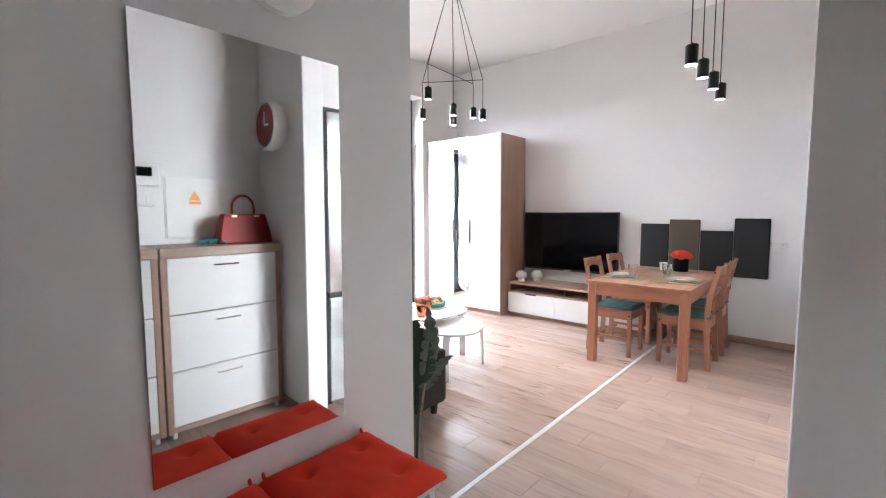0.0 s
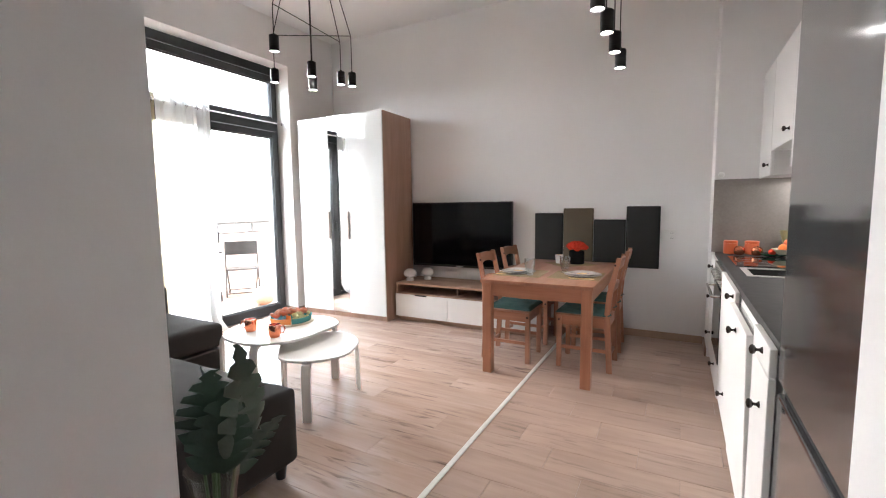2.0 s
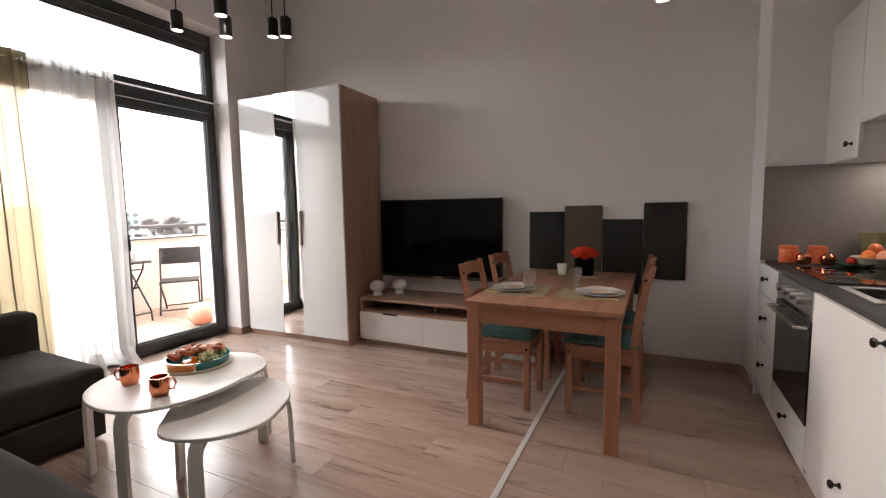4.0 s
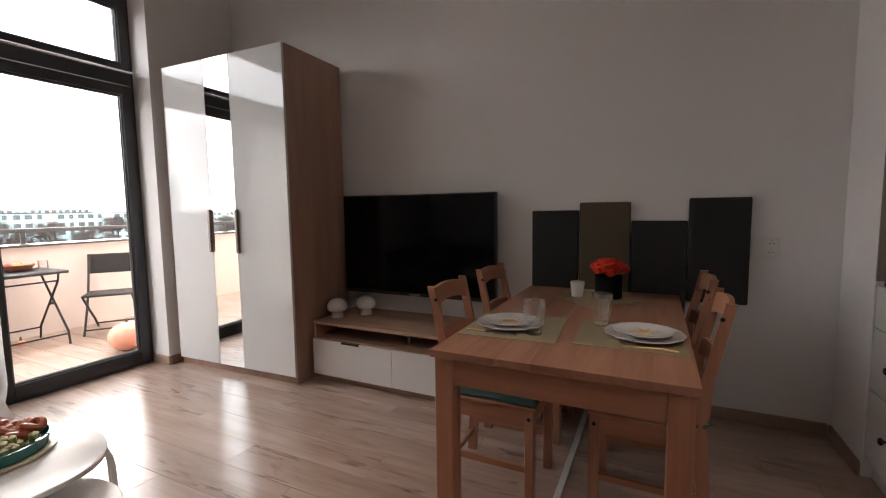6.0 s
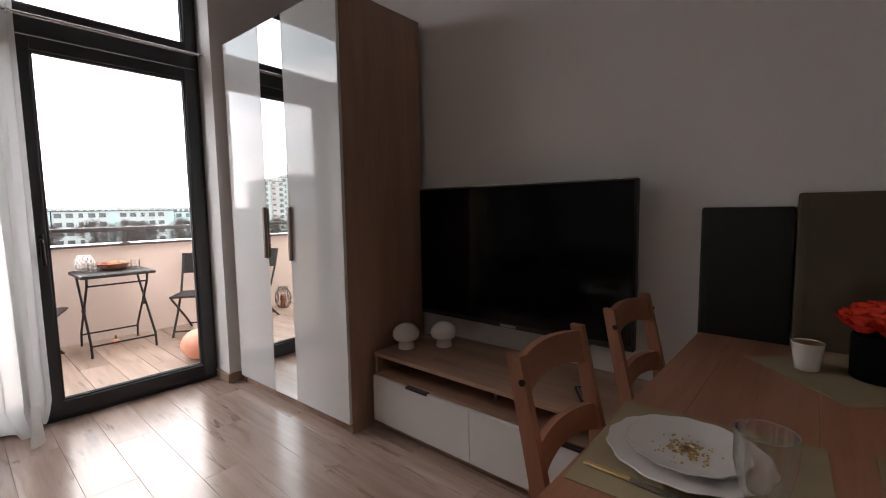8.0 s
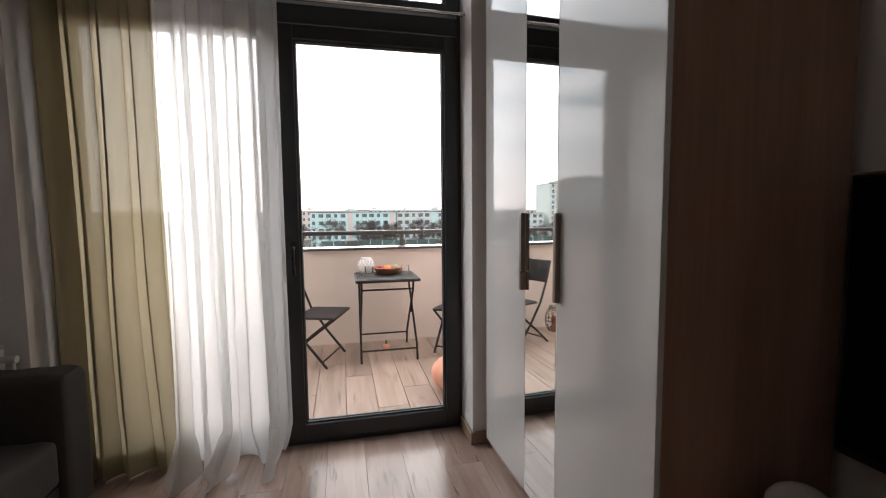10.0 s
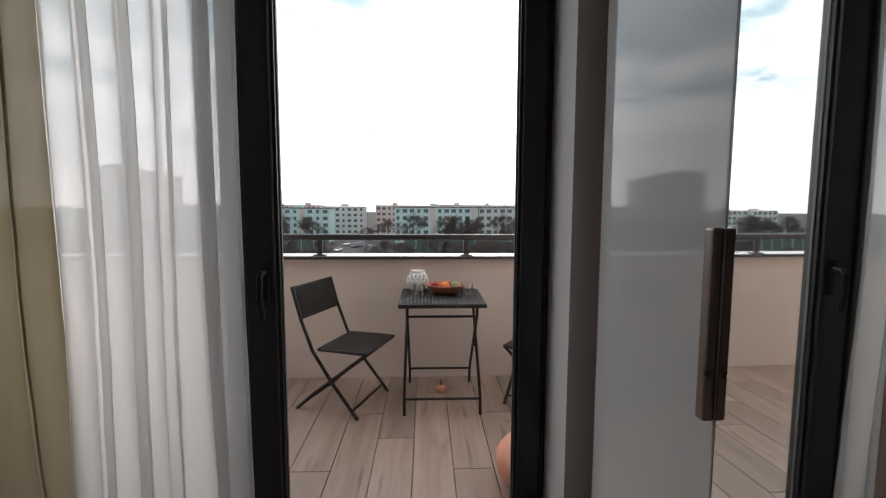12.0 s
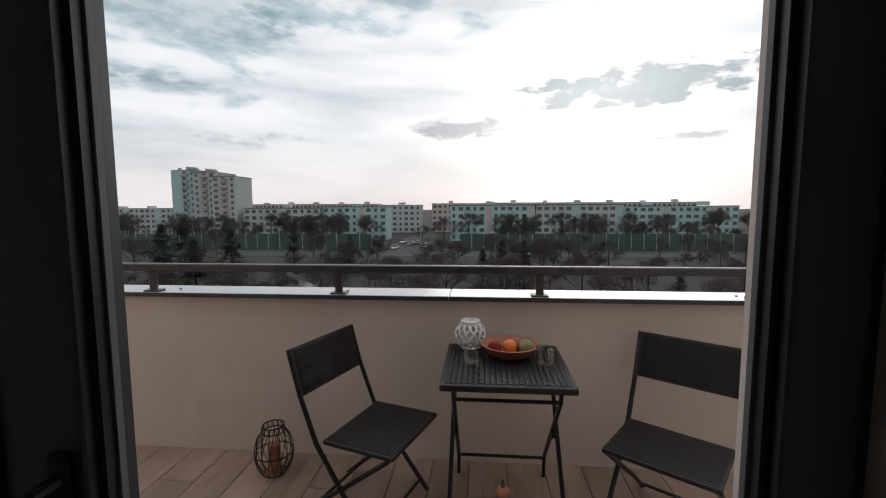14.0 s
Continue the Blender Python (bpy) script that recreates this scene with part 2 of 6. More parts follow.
def glassy(name, color=(1, 1, 1), rough=0.0, thin=True, ior=1.45, edge=4.5, base=0.03):
    """Clear glass; thin panes let light straight through and mirror a little."""
    m = bpy.data.materials.new(name)
    m.use_nodes = True
    n, l = m.node_tree.nodes, m.node_tree.links
    if not thin:
        b = n["Principled BSDF"]
        b.inputs["Base Color"].default_value = (*color, 1)
        b.inputs["Transmission Weight"].default_value, b.inputs["Roughness"].default_value, b.inputs["IOR"].default_value = 1.0, rough, ior
        return m
    n.clear()
    out = n.new("ShaderNodeOutputMaterial")
    tr, gl, mx = n.new("ShaderNodeBsdfTransparent"), n.new("ShaderNodeBsdfGlossy"), n.new("ShaderNodeMixShader")
    fr = n.new("ShaderNodeLayerWeight")
    pw, ad = n.new("ShaderNodeMath"), n.new("ShaderNodeMath")
    pw.operation, ad.operation = "POWER", "MULTIPLY_ADD"
    pw.inputs[1].default_value, ad.inputs[1].default_value, ad.inputs[2].default_value = edge, 0.8, base
    l.new(fr.outputs["Facing"], pw.inputs[0])
    l.new(pw.outputs["Value"], ad.inputs[0])
    tr.inputs["Color"].default_value = (*color, 1)
    gl.inputs["Roughness"].default_value = rough
    l.new(ad.outputs["Value"], mx.inputs["Fac"])
    l.new(tr.outputs["BSDF"], mx.inputs[1])
    l.new(gl.outputs["BSDF"], mx.inputs[2])
    l.new(mx.outputs["Shader"], out.inputs["Surface"])
    return m


def cloth(name, color, through_it=0.5, open_weave=0.2, scale=900.0):
    """Thin woven cloth that lets light through and shows a little between its threads."""
    m = bpy.data.materials.new(name)
    m.use_nodes = True
    n, l = m.node_tree.nodes, m.node_tree.links
    n.clear()
    out = n.new("ShaderNodeOutputMaterial")
    df, tl, tr = n.new("ShaderNodeBsdfDiffuse"), n.new("ShaderNodeBsdfTranslucent"), n.new("ShaderNodeBsdfTransparent")
    m1, m2 = n.new("ShaderNodeMixShader"), n.new("ShaderNodeMixShader")
    co, nz = n.new("ShaderNodeTexCoord"), n.new("ShaderNodeTexNoise")
    mp = n.new("ShaderNodeMapping")
    mp.inputs["Scale"].default_value = (1, 1, 0.12)
    l.new(co.outputs["Object"], mp.inputs["Vector"])
    l.new(mp.outputs["Vector"], nz.inputs["Vector"])
    nz.inputs["Scale"].default_value, nz.inputs["Detail"].default_value = 60, 4
    ramp = n.new("ShaderNodeValToRGB")
    ramp.color_ramp.elements[0].color = (*[c * 0.9 for c in color], 1)
    ramp.color_ramp.elements[1].color = (*[min(1, c * 1.08) for c in color], 1)
    l.new(nz.outputs["Fac"], ramp.inputs["Fac"])
    l.new(ramp.outputs["Color"], df.inputs["Color"])
    l.new(ramp.outputs["Color"], tl.inputs["Color"])
    m1.inputs["Fac"].default_value = through_it
    l.new(df.outputs["BSDF"], m1.inputs[1])
    l.new(tl.outputs["BSDF"], m1.inputs[2])
    mr = n.new("ShaderNodeMapRange")
    mr.inputs["To Min"].default_value, mr.inputs["To Max"].default_value = max(0, open_weave - 0.1), open_weave + 0.1
    l.new(nz.outputs["Fac"], mr.inputs["Value"])
    l.new(mr.outputs["Result"], m2.inputs["Fac"])
    l.new(m1.outputs["Shader"], m2.inputs[1])
    l.new(tr.outputs["BSDF"], m2.inputs[2])
    l.new(m2.outputs["Shader"], out.inputs["Surface"])
    return m


WALL = mat("white_wall_paint", (0.80, 0.785, 0.775), 0.75, 0.025, 1.2, 0.06, 260)
CEIL = mat("ceiling_paint", (0.85, 0.845, 0.84), 0.8, 0.02, 1.0, 0.03, 200)
LAMINATE = wood("laminate_oak", (0.50, 0.375, 0.315), (0.33, 0.225, 0.175), 0.22, 0, 0.05, 1.0, 0.55, cracks=0.75)
TILE = wood("wood_look_tile", (0.45, 0.33, 0.275), (0.335, 0.235, 0.185), 0.33, 0, 0.05, 0.5, 0.55, cracks=0.55)
DECK = wood("balcony_tile", (0.43, 0.315, 0.255), (0.285, 0.20, 0.152), 0.5, 0, 0.14, 0.35, cracks=0.5)
GROUT = mat("grout", (0.30, 0.235, 0.20), 0.9, 0.15, 20)
SKIRT = wood("skirting_oak", (0.36, 0.25, 0.18), (0.26, 0.17, 0.12), 0.45, 0, 0.05)
ALU = mat("brushed_aluminium", (0.68, 0.67, 0.65), 0.45, 0.06, 20, 0.02, 200, 0.35)
CHROME = mat("chrome", (0.85, 0.85, 0.86), 0.12, 0.03, 10, 0.0, 100, 1.0, rough_var=0.04)
PIER = wood("wardrobe_oak", (0.42, 0.265, 0.195), (0.31, 0.185, 0.13), 0.42, 2, 0.03, 0.12)
UNITWOOD = wood("media_unit_oak", (0.45, 0.285, 0.20), (0.30, 0.175, 0.12), 0.42, 0, 0.03, 0.4)
TABLEWOOD = wood("pine_antique", (0.40, 0.192, 0.118), (0.30, 0.130, 0.074), 0.38, 1, 0.015, 0.3, 1.3)
CHAIRWOOD = wood("pine_chair", (0.40, 0.19, 0.115), (0.29, 0.125, 0.07), 0.4, 2, 0.03, 0.2, 1.4)
SHOEWOOD = wood("shoe_cabinet_oak", (0.42, 0.30, 0.24), (0.31, 0.215, 0.165), 0.45, 1, 0.03, 0.1)
GLOSSWHITE = mat("white_gloss_front", (0.74, 0.75, 0.745), 0.05, 0.012, 1.5, 0.004, 40, coat=0.2, rough_var=0.02)
WHITE = mat("white_lacquer", (0.80, 0.79, 0.77), 0.38, 0.02, 4, 0.02, 150)
WHITEMATT = mat("white_front", (0.70, 0.685, 0.67), 0.45, 0.02, 3, 0.02, 150)
MIRROR = mat("mirror_glass", (0.90, 0.92, 0.91), 0.02, 0.0, 2, 0.0, 10, 1.0, rough_var=0.0)
FRAME = mat("anthracite_window_frame", (0.035, 0.037, 0.04), 0.4, 0.1, 8, 0.03, 300)
SEAL = mat("grey_rubber_seal", (0.16, 0.17, 0.17), 0.6, 0.05)
PANE = glassy("window_pane", (0.97, 0.985, 0.98))
DRINKGLASS = glassy("drinking_glass", (0.97, 0.98, 0.98), 0.02, edge=1.35, base=0.07)
VASEGLASS = glassy("vase_glass", (0.95, 0.98, 0.97), 0.02, True, 1.5)
BLACKGLOSS = mat("black_screen", (0.003, 0.003, 0.0035), 0.09, 0.1, 3, 0.0, 50, rough_var=0.02, spec=0.22)
BLACKPLASTIC = mat("black_plastic", (0.012, 0.012, 0.013), 0.35, 0.1, 10, 0.02)
BLACKMETAL = mat("black_metal", (0.014, 0.013, 0.013), 0.35, 0.1, 15, 0.02, 200, 0.3)
KNOBMETAL = mat("dark_pewter", (0.07, 0.06, 0.055), 0.22, 0.15, 30, 0.02, 200, 0.9)
LAMPLIGHT = mat("lit_bulb", (1, 1, 1), 0.4, 0.0, 1, 0, emit=((1.0, 0.93, 0.85), 5.0))
LEDLIGHT = mat("lit_led_strip", (1, 1, 1), 0.4, 0.0, 1, 0, emit=((1.0, 0.95, 0.88), 1.2))
SOFAGREY = mat("dark_grey_upholstery", (0.036, 0.031, 0.029), 0.85, 0.18, 5, 0.35, 520, spec=0.25)
PADGREY = mat("charcoal_wall_pad", (0.011, 0.0105, 0.0105), 0.55, 0.12, 4, 0.12, 420)
PADOLIVE = mat("olive_wall_pad", (0.095, 0.072, 0.043), 0.6, 0.1, 4, 0.12, 420)
TEAL = mat("teal_seat_cushion", (0.065, 0.135, 0.13), 0.85, 0.15, 8, 0.3, 350, spec=0.2)
RED = mat("red_cushion", (0.80, 0.055, 0.022), 0.8, 0.08, 7, 0.3, 300, spec=0.2)
MATGREEN = mat("sage_placemat", (0.33, 0.27, 0.165), 0.85, 0.1, 10, 0.3, 500)
PORCELAIN = mat("porcelain", (0.78, 0.76, 0.74), 0.18, 0.02, 6, 0.01, coat=0.3)
GOLD = mat("gold_flecks", (0.82, 0.60, 0.30), 0.42, 0.1, 20, 0, metal=1.0)
STEEL = mat("stainless_steel", (0.62, 0.61, 0.60), 0.22, 0.05, 14, 0.02, 300, 1.0)
SINKSTEEL = mat("brushed_sink_steel", (0.74, 0.73, 0.71), 0.42, 0.05, 14, 0.03, 300, 0.75)
FRIDGE = mat("silver_fridge", (0.36, 0.365, 0.37), 0.12, 0.03, 6, 0.0, 300, 0.9)
COPPER = mat("copper_mug", (0.85, 0.30, 0.16), 0.16, 0.08, 12, 0.02, metal=1.0)
ORANGECER = mat("orange_ceramic", (0.78, 0.17, 0.06), 0.3, 0.1, 10, 0.02)
WORKTOP = mat("dark_grey_worktop", (0.036, 0.033, 0.032), 0.55, 0.18, 25, 0.05, 260)
SPLASH = mat("concrete_splashback", (0.25, 0.225, 0.21), 0.5, 0.16, 4.5, 0.06, 60)
HOB = mat("black_glass_hob", (0.006, 0.006, 0.006), 0.05, 0.05, 5, 0, rough_var=0.01)
OLIVECLOTH = cloth("olive_curtain", (0.44, 0.385, 0.26), 0.44, -0.03)
SHEER = cloth("white_sheer", (0.86, 0.86, 0.85), 0.84, 0.20)
ROSE = mat("red_orange_roses", (0.80, 0.07, 0.035), 0.7, 0.2, 30, 0.2, 200, spec=0.2)
LEAF = mat("dark_green_leaf", (0.02, 0.046, 0.03), 0.36, 0.25, 12, 0.15, 150)
STEM = mat("green_stem", (0.07, 0.12, 0.05), 0.5)
VELVET = mat("black_velvet", (0.006, 0.006, 0.006), 0.95, 0.2, 20, 0.1, spec=0.1)
BRONZE = mat("brushed_bronze_handle", (0.30, 0.26, 0.235), 0.3, 0.06, 20, 0.02, 300, 0.9)
HANDBAG = mat("oxblood_leather", (0.24, 0.020, 0.014), 0.45, 0.12, 14, 0.15, 300, spec=0.2)
TURQ = mat("turquoise_plastic", (0.05, 0.30, 0.33), 0.3)
TEALGLAZE = mat("teal_glaze", (0.05, 0.27, 0.26), 0.2, 0.1, 10, 0.02)
ORANGEGLAZE = mat("orange_glaze", (0.75, 0.27, 0.06), 0.2, 0.1, 10, 0.02)
BREAD = mat("glazed_pastry", (0.42, 0.13, 0.06), 0.45, 0.3, 25, 0.3, 160)
GRAPE = mat("green_grape", (0.46, 0.44, 0.22), 0.25, 0.2, 30, 0.02)
GREENVEG = mat("dark_green_dish", (0.03, 0.09, 0.05), 0.25)
OLIVECER = mat("olive_ceramic", (0.26, 0.25, 0.13), 0.35)
CREAMCER = mat("cream_ceramic", (0.62, 0.55, 0.42), 0.3)
ORANGEFRUIT = mat("orange_fruit", (0.85, 0.23, 0.05), 0.45, 0.1, 20, 0.2, 250)
PEACH = mat("peach_pumpkin", (0.82, 0.36, 0.24), 0.55, 0.12, 12, 0.2, 150)
TERRACOTTA = mat("terracotta_bowl", (0.36, 0.14, 0.08), 0.6, 0.15, 12, 0.1)
PLASTER = mat("cream_render", (0.70, 0.605, 0.545), 0.9, 0.05, 2.0, 0.35, 240)
RATTAN = mat("black_rattan", (0.018, 0.017, 0.017), 0.42, 0.3, 60, 0.7, 260)
SHEETMETAL = mat("parapet_sheet_metal", (0.55, 0.55, 0.55), 0.3, 0.05, 5, 0.02, 100, 0.8)
RAILMETAL = mat("grey_rail", (0.07, 0.068, 0.068), 0.38, 0.08, 8, 0.02, 100, 0.6)
WARN = mat("orange_warning_print", (0.80, 0.32, 0.05), 0.5, 0.02)
DARKRED = mat("dark_red_clock_face", (0.20, 0.012, 0.01), 0.25, 0.05)
PLASTICWHITE = mat("white_plastic", (0.78, 0.77, 0.75), 0.35, 0.02)
# near-black that stands in for the shade inside socket holes and overflow slots
SOCKETDARK = mat("socket_shadow", (0.08, 0.08, 0.08), 0.6)
GREYPRINT = mat("grey_print", (0.45, 0.45, 0.45), 0.5)


# ---------------- building helpers ----------------
def box(bm, x0, x1, y0, y1, z0, z1, bevel=0.0, seg=1):
    r = bmesh.ops.create_cube(bm, size=1.0, matrix=Matrix.LocRotScale(((x0 + x1) / 2, (y0 + y1) / 2, (z0 + z1) / 2), None, (x1 - x0, y1 - y0, z1 - z0)))
    if bevel:
        ed = list({e for v in r["verts"] for e in v.link_edges})
        bmesh.ops.bevel(bm, geom=ed, offset=bevel, segments=seg, profile=0.6, affect="EDGES")
    return bm


def cyl(bm, r0, r1, depth, m=Matrix(), seg=24):
    bmesh.ops.create_cone(bm, cap_ends=True, segments=seg, radius1=r0, radius2=r1, depth=depth, matrix=m)
    return bm


def lathe(bm, profile, seg=32, at=(0, 0, 0), wob=None):
    """Turn a profile of (radius, height) round the z axis."""
    rings = []
    for r, z in profile:
        ring = []
        for i in range(seg):
            a = 2 * math.pi * i / seg
            rr = r * (1 + (wob(a, z) if wob else 0))
            ring.append(bm.verts.new((at[0] + rr * math.cos(a), at[1] + rr * math.sin(a), at[2] + z)))
        rings.append(ring)
    for a, b in zip(rings, rings[1:]):
        for i in range(seg):
            bm.faces.new((a[i], a[(i + 1) % seg], b[(i + 1) % seg], b[i]))
    for ring, flip in ((rings[0], True), (rings[-1], False)):
        bm.faces.new(ring[::-1] if flip else ring)
    return bm


def tube(bm, points, r, seg=10, closed=False):
    """A round bar along points."""
    pts = [Vector(p) for p in points]
    n = len(pts)
    rings = []
    ref = Vector((0.31, 0.17, 0.93))
    for i, p in enumerate(pts):
        a = pts[(i - 1) % n] if closed or i else pts[0]
        b = pts[(i + 1) % n] if closed or i < n - 1 else pts[-1]
        d = (b - a).normalized()
        u = d.cross(ref)
        if u.length < 0.1:
            u = d.cross(Vector((1, 0, 0)))
        u.normalize()
        v = d.cross(u)
        rings.append([bm.verts.new(p + r * (math.cos(2 * math.pi * k / seg) * u + math.sin(2 * math.pi * k / seg) * v)) for k in range(seg)])
    for i in range(n if closed else n - 1):
        a, b = rings[i], rings[(i + 1) % n]
        for k in range(seg):
            bm.faces.new((a[k], a[(k + 1) % seg], b[(k + 1) % seg], b[k]))
    if not closed:
        bm.faces.new(rings[0][::-1])
        bm.faces.new(rings[-1])
    return bm


def beam(bm, a, b, w, h, side=(0, 0, 1)):
    """A rectangular bar from a to b."""
    a, b = Vector(a), Vector(b)
    d = (b - a).normalized()
    u = d.cross(Vector(side))
    u.normalize()
    v = u.cross(d)
    vs = [bm.verts.new(p + su * u * w / 2 + sv * v * h / 2) for p in (a, b) for su, sv in ((-1, -1), (1, -1), (1, 1), (-1, 1))]
    for f in ((3, 2, 1, 0), (4, 5, 6, 7), (0, 1, 5, 4), (1, 2, 6, 5), (2, 3, 7, 6), (3, 0, 4, 7)):
        bm.faces.new([vs[i] for i in f])
    return bm


def ball(bm, r, at, sub=2, scale=(1, 1, 1)):
    bmesh.ops.create_icosphere(bm, subdivisions=sub, radius=r, matrix=Matrix.LocRotScale(at, None, scale))
    return bm


def mesh_of(name, bm, material, smooth=False):
    bmesh.ops.recalc_face_normals(bm, faces=bm.faces)
    me = bpy.data.meshes.new(name)
    bm.to_mesh(me)
    bm.free()
    me.materials.append(material)
    if smooth:
        for p in me.polygons:
            p.use_smooth = True
        me.set_sharp_from_angle(angle=radians(38))
    return me


def part(name, bm, material, parent=None, label="", smooth=False):
    ob = new(name, mesh_of(name, bm, material, smooth))
    if parent:
        ob.parent = parent
    if label:
        tagged(ob, label)
    return ob


def thing(name, label, category, group="", kind="", at=(0, 0, 0), turn=0):
    ob = new(name)
    ob.empty_display_size = 0.1
    ob.matrix_basis = pose(*at, 0, 0, turn)
    return tagged(ob, label, category, group, kind)


def ring_y(profile, seg=48):
    bm = lathe(bmesh.new(), profile, seg)
    bm.transform(pose(0, 0, 0, 90, 0, 0))
    return bm


def solid(name, bm, material, label, category, kind="", group="", smooth=False):
    return tagged(part(name, bm, material, None, "", smooth), label, category, group, kind)


def B(*a, **k):
    return box(bmesh.new(), *a, **k)


# ---------------- structure ----------------
TOP = 3.47
YB = 5.39            # wall behind the television
XW, XO = -4.45, -4.83    # window wall, inside and outside
XE = 0.60            # kitchen wall
S = "structure"
WY0, WY1, WZ = 2.62, 4.62, 2.985

solid("wall_north", B(XW - 0.49, XE + 0.15, YB, YB + 0.2, -0.05, TOP), WALL, "plain white painted living room wall", "wall", S)
bm = bmesh.new()
box(bm, XO, XW, 1.18, WY0, -0.05, TOP)
box(bm, -4.735, XW, WY1, YB, -0.05, TOP)
box(bm, XO, -4.735, WY1 - 0.017, YB, -0.05, TOP)
box(bm, -4.735, XW, WY0, WY1, WZ, TOP)
box(bm, XO, -4.735, WY0, WY1 - 0.017, WZ, TOP)
solid("wall_west", bm, WALL, "white painted wall with a tall balcony window", "wall", S)
solid("wall_south", B(XW, -1.26, 1.16, 1.30, -0.05, TOP), WALL, "white painted wall behind the grey sofa", "wall", S)
solid("wall_hall", B(-1.40, -1.26, -1.6, 1.16, -0.05, TOP), WALL, "white hallway wall with a mirror", "wall", S)
solid("wall_hall_end", B(-1.40, XE + 0.15, -1.75, -1.6, -0.05, TOP), WALL, "plain white wall at the end of the hallway", "wall", S)
solid("wall_east", B(XE, XE + 0.15, -1.6, YB, -0.05, TOP), WALL, "white painted kitchen and hallway wall", "wall", S)
solid("wall_stub", B(-0.033, XE, 1.464, 1.602, 0.0, TOP, bevel=0.004), WALL, "white stub wall between hallway and fridge", "wall", S)
solid("wall_shaft", B(-0.035, XE, 5.0, YB, 0.0, TOP, bevel=0.004), WALL, "white boxed shaft at the end of the kitchen", "wall", S)
solid("ceiling", B(XO, XE + 0.15, -1.75, YB + 0.2, TOP, TOP + 0.2), CEIL, "high white painted ceiling", "ceiling", S)
bm = bmesh.new()
box(bm, XO, XE + 0.15, -1.75, YB + 0.2, -0.25, -0.012)
floor = solid("floor", bm, GROUT, "oak laminate and wood-look tile floor with metal strip", "floor", S)
solid("floor_strip", B(-1.264, -1.236, 1.30, YB, -0.012, 0.0035, bevel=0.001), ALU, "narrow aluminium floor transition strip", "trim", S)


def skirting(name, x0, x1, y0, y1):
    solid(name, B(x0, x1, y0, y1, 0.0, 0.07, bevel=0.004), SKIRT, "low brown oak skirting board", "baseboard", S)


skirting("baseboard_north", -1.46, -0.05, YB - 0.015, YB - 0.001)
skirting("baseboard_shaft", -0.050, -0.036, 5.0, YB - 0.016)
skirting("baseboard_west", XW + 0.001, XW + 0.015, WY1, 4.735)
skirting("baseboard_reveal", -4.655, XW + 0.015, WY1 - 0.015, WY1 - 0.001)
skirting("baseboard_hall", -0.033, 0.6, 1.449, 1.463)
skirting("baseboard_west_south", XW + 0.001, XW + 0.015, 1.3, WY0)

# ---- window with balcony door
win = thing("window_1", "anthracite framed balcony door with top light", "window", "", S, (0, 0, 0))
FX0, FX1 = -4.735, -4.662
bm = bmesh.new()
box(bm, FX0, FX1, WY0, WY0 + 0.07, 0.0, WZ, bevel=0.004)
box(bm, FX0, FX1, WY1 - 0.020, WY1, 0.0, WZ, bevel=0.004)
box(bm, FX0, FX1, WY0 + 0.07, WY1 - 0.020, 2.89, WZ, bevel=0.004)
box(bm, FX0, FX1, WY0 + 0.07, WY1 - 0.020, 2.235, 2.33, bevel=0.004)
box(bm, FX0, FX1, WY0 + 0.07, WY1 - 0.020, 0.0, 0.05, bevel=0.004)
box(bm, FX0, FX1, 3.605, 3.665, 0.05, 2.235, bevel=0.004)
part("window_frame", bm, FRAME, win)


def sash(name, y0, y1, z0, z1, wl_, wr, wt, wb, rebate=0.0):
    """A leaf with an inner and a slimmer outer profile; the rebate is how much slimmer its outer right stile is."""
    s = None
    for a, b, k in ((-4.694, FX1 + 0.012, 0.0), (FX0 + 0.006, -4.694, rebate)):
        bm = bmesh.new()
        box(bm, a, b, y0, y0 + wl_, z0, z1, bevel=0.003)
        box(bm, a, b, y1 - wr + k, y1, z0, z1, bevel=0.003)
        box(bm, a, b, y0 + wl_, y1 - wr + k, z0, z0 + wb, bevel=0.003)
        box(bm, a, b, y0 + wl_, y1 - wr + k, z1 - wt, z1, bevel=0.003)
        s = part(name if s is None else "outer_profile", bm, FRAME, s or win)
        s = s if s.parent is win else s.parent
    # glazing bead and rubber seal stand round the glass
    for off, x0, x1, m_, nm in ((0.010, -4.683, -4.668, FRAME, "glazing_bead"), (0.0145, -4.694, -4.6835, SEAL, "seal")):
        bm = bmesh.new()
        ya, yb, za, zb = y0 + wl_, y1 - wr, z0 + wb, z1 - wt
        box(bm, x0, x1, ya, ya + off, za, zb)
        box(bm, x0, x1, yb - off, yb, za, zb)
        box(bm, x0, x1, ya + off, yb - off, za, za + off)
        box(bm, x0, x1, ya + off, yb - off, zb - off, zb)
        part(nm, bm, m_, s)
    p = part("pane", B(-4.704, -4.6945, y0 + wl_ + 0.0005, y1 - wr + rebate - 0.0005, z0 + wb + 0.0005, z1 - wt - 0.0005), PANE, s, "clear window glass")
    p.visible_shadow = False
    return s


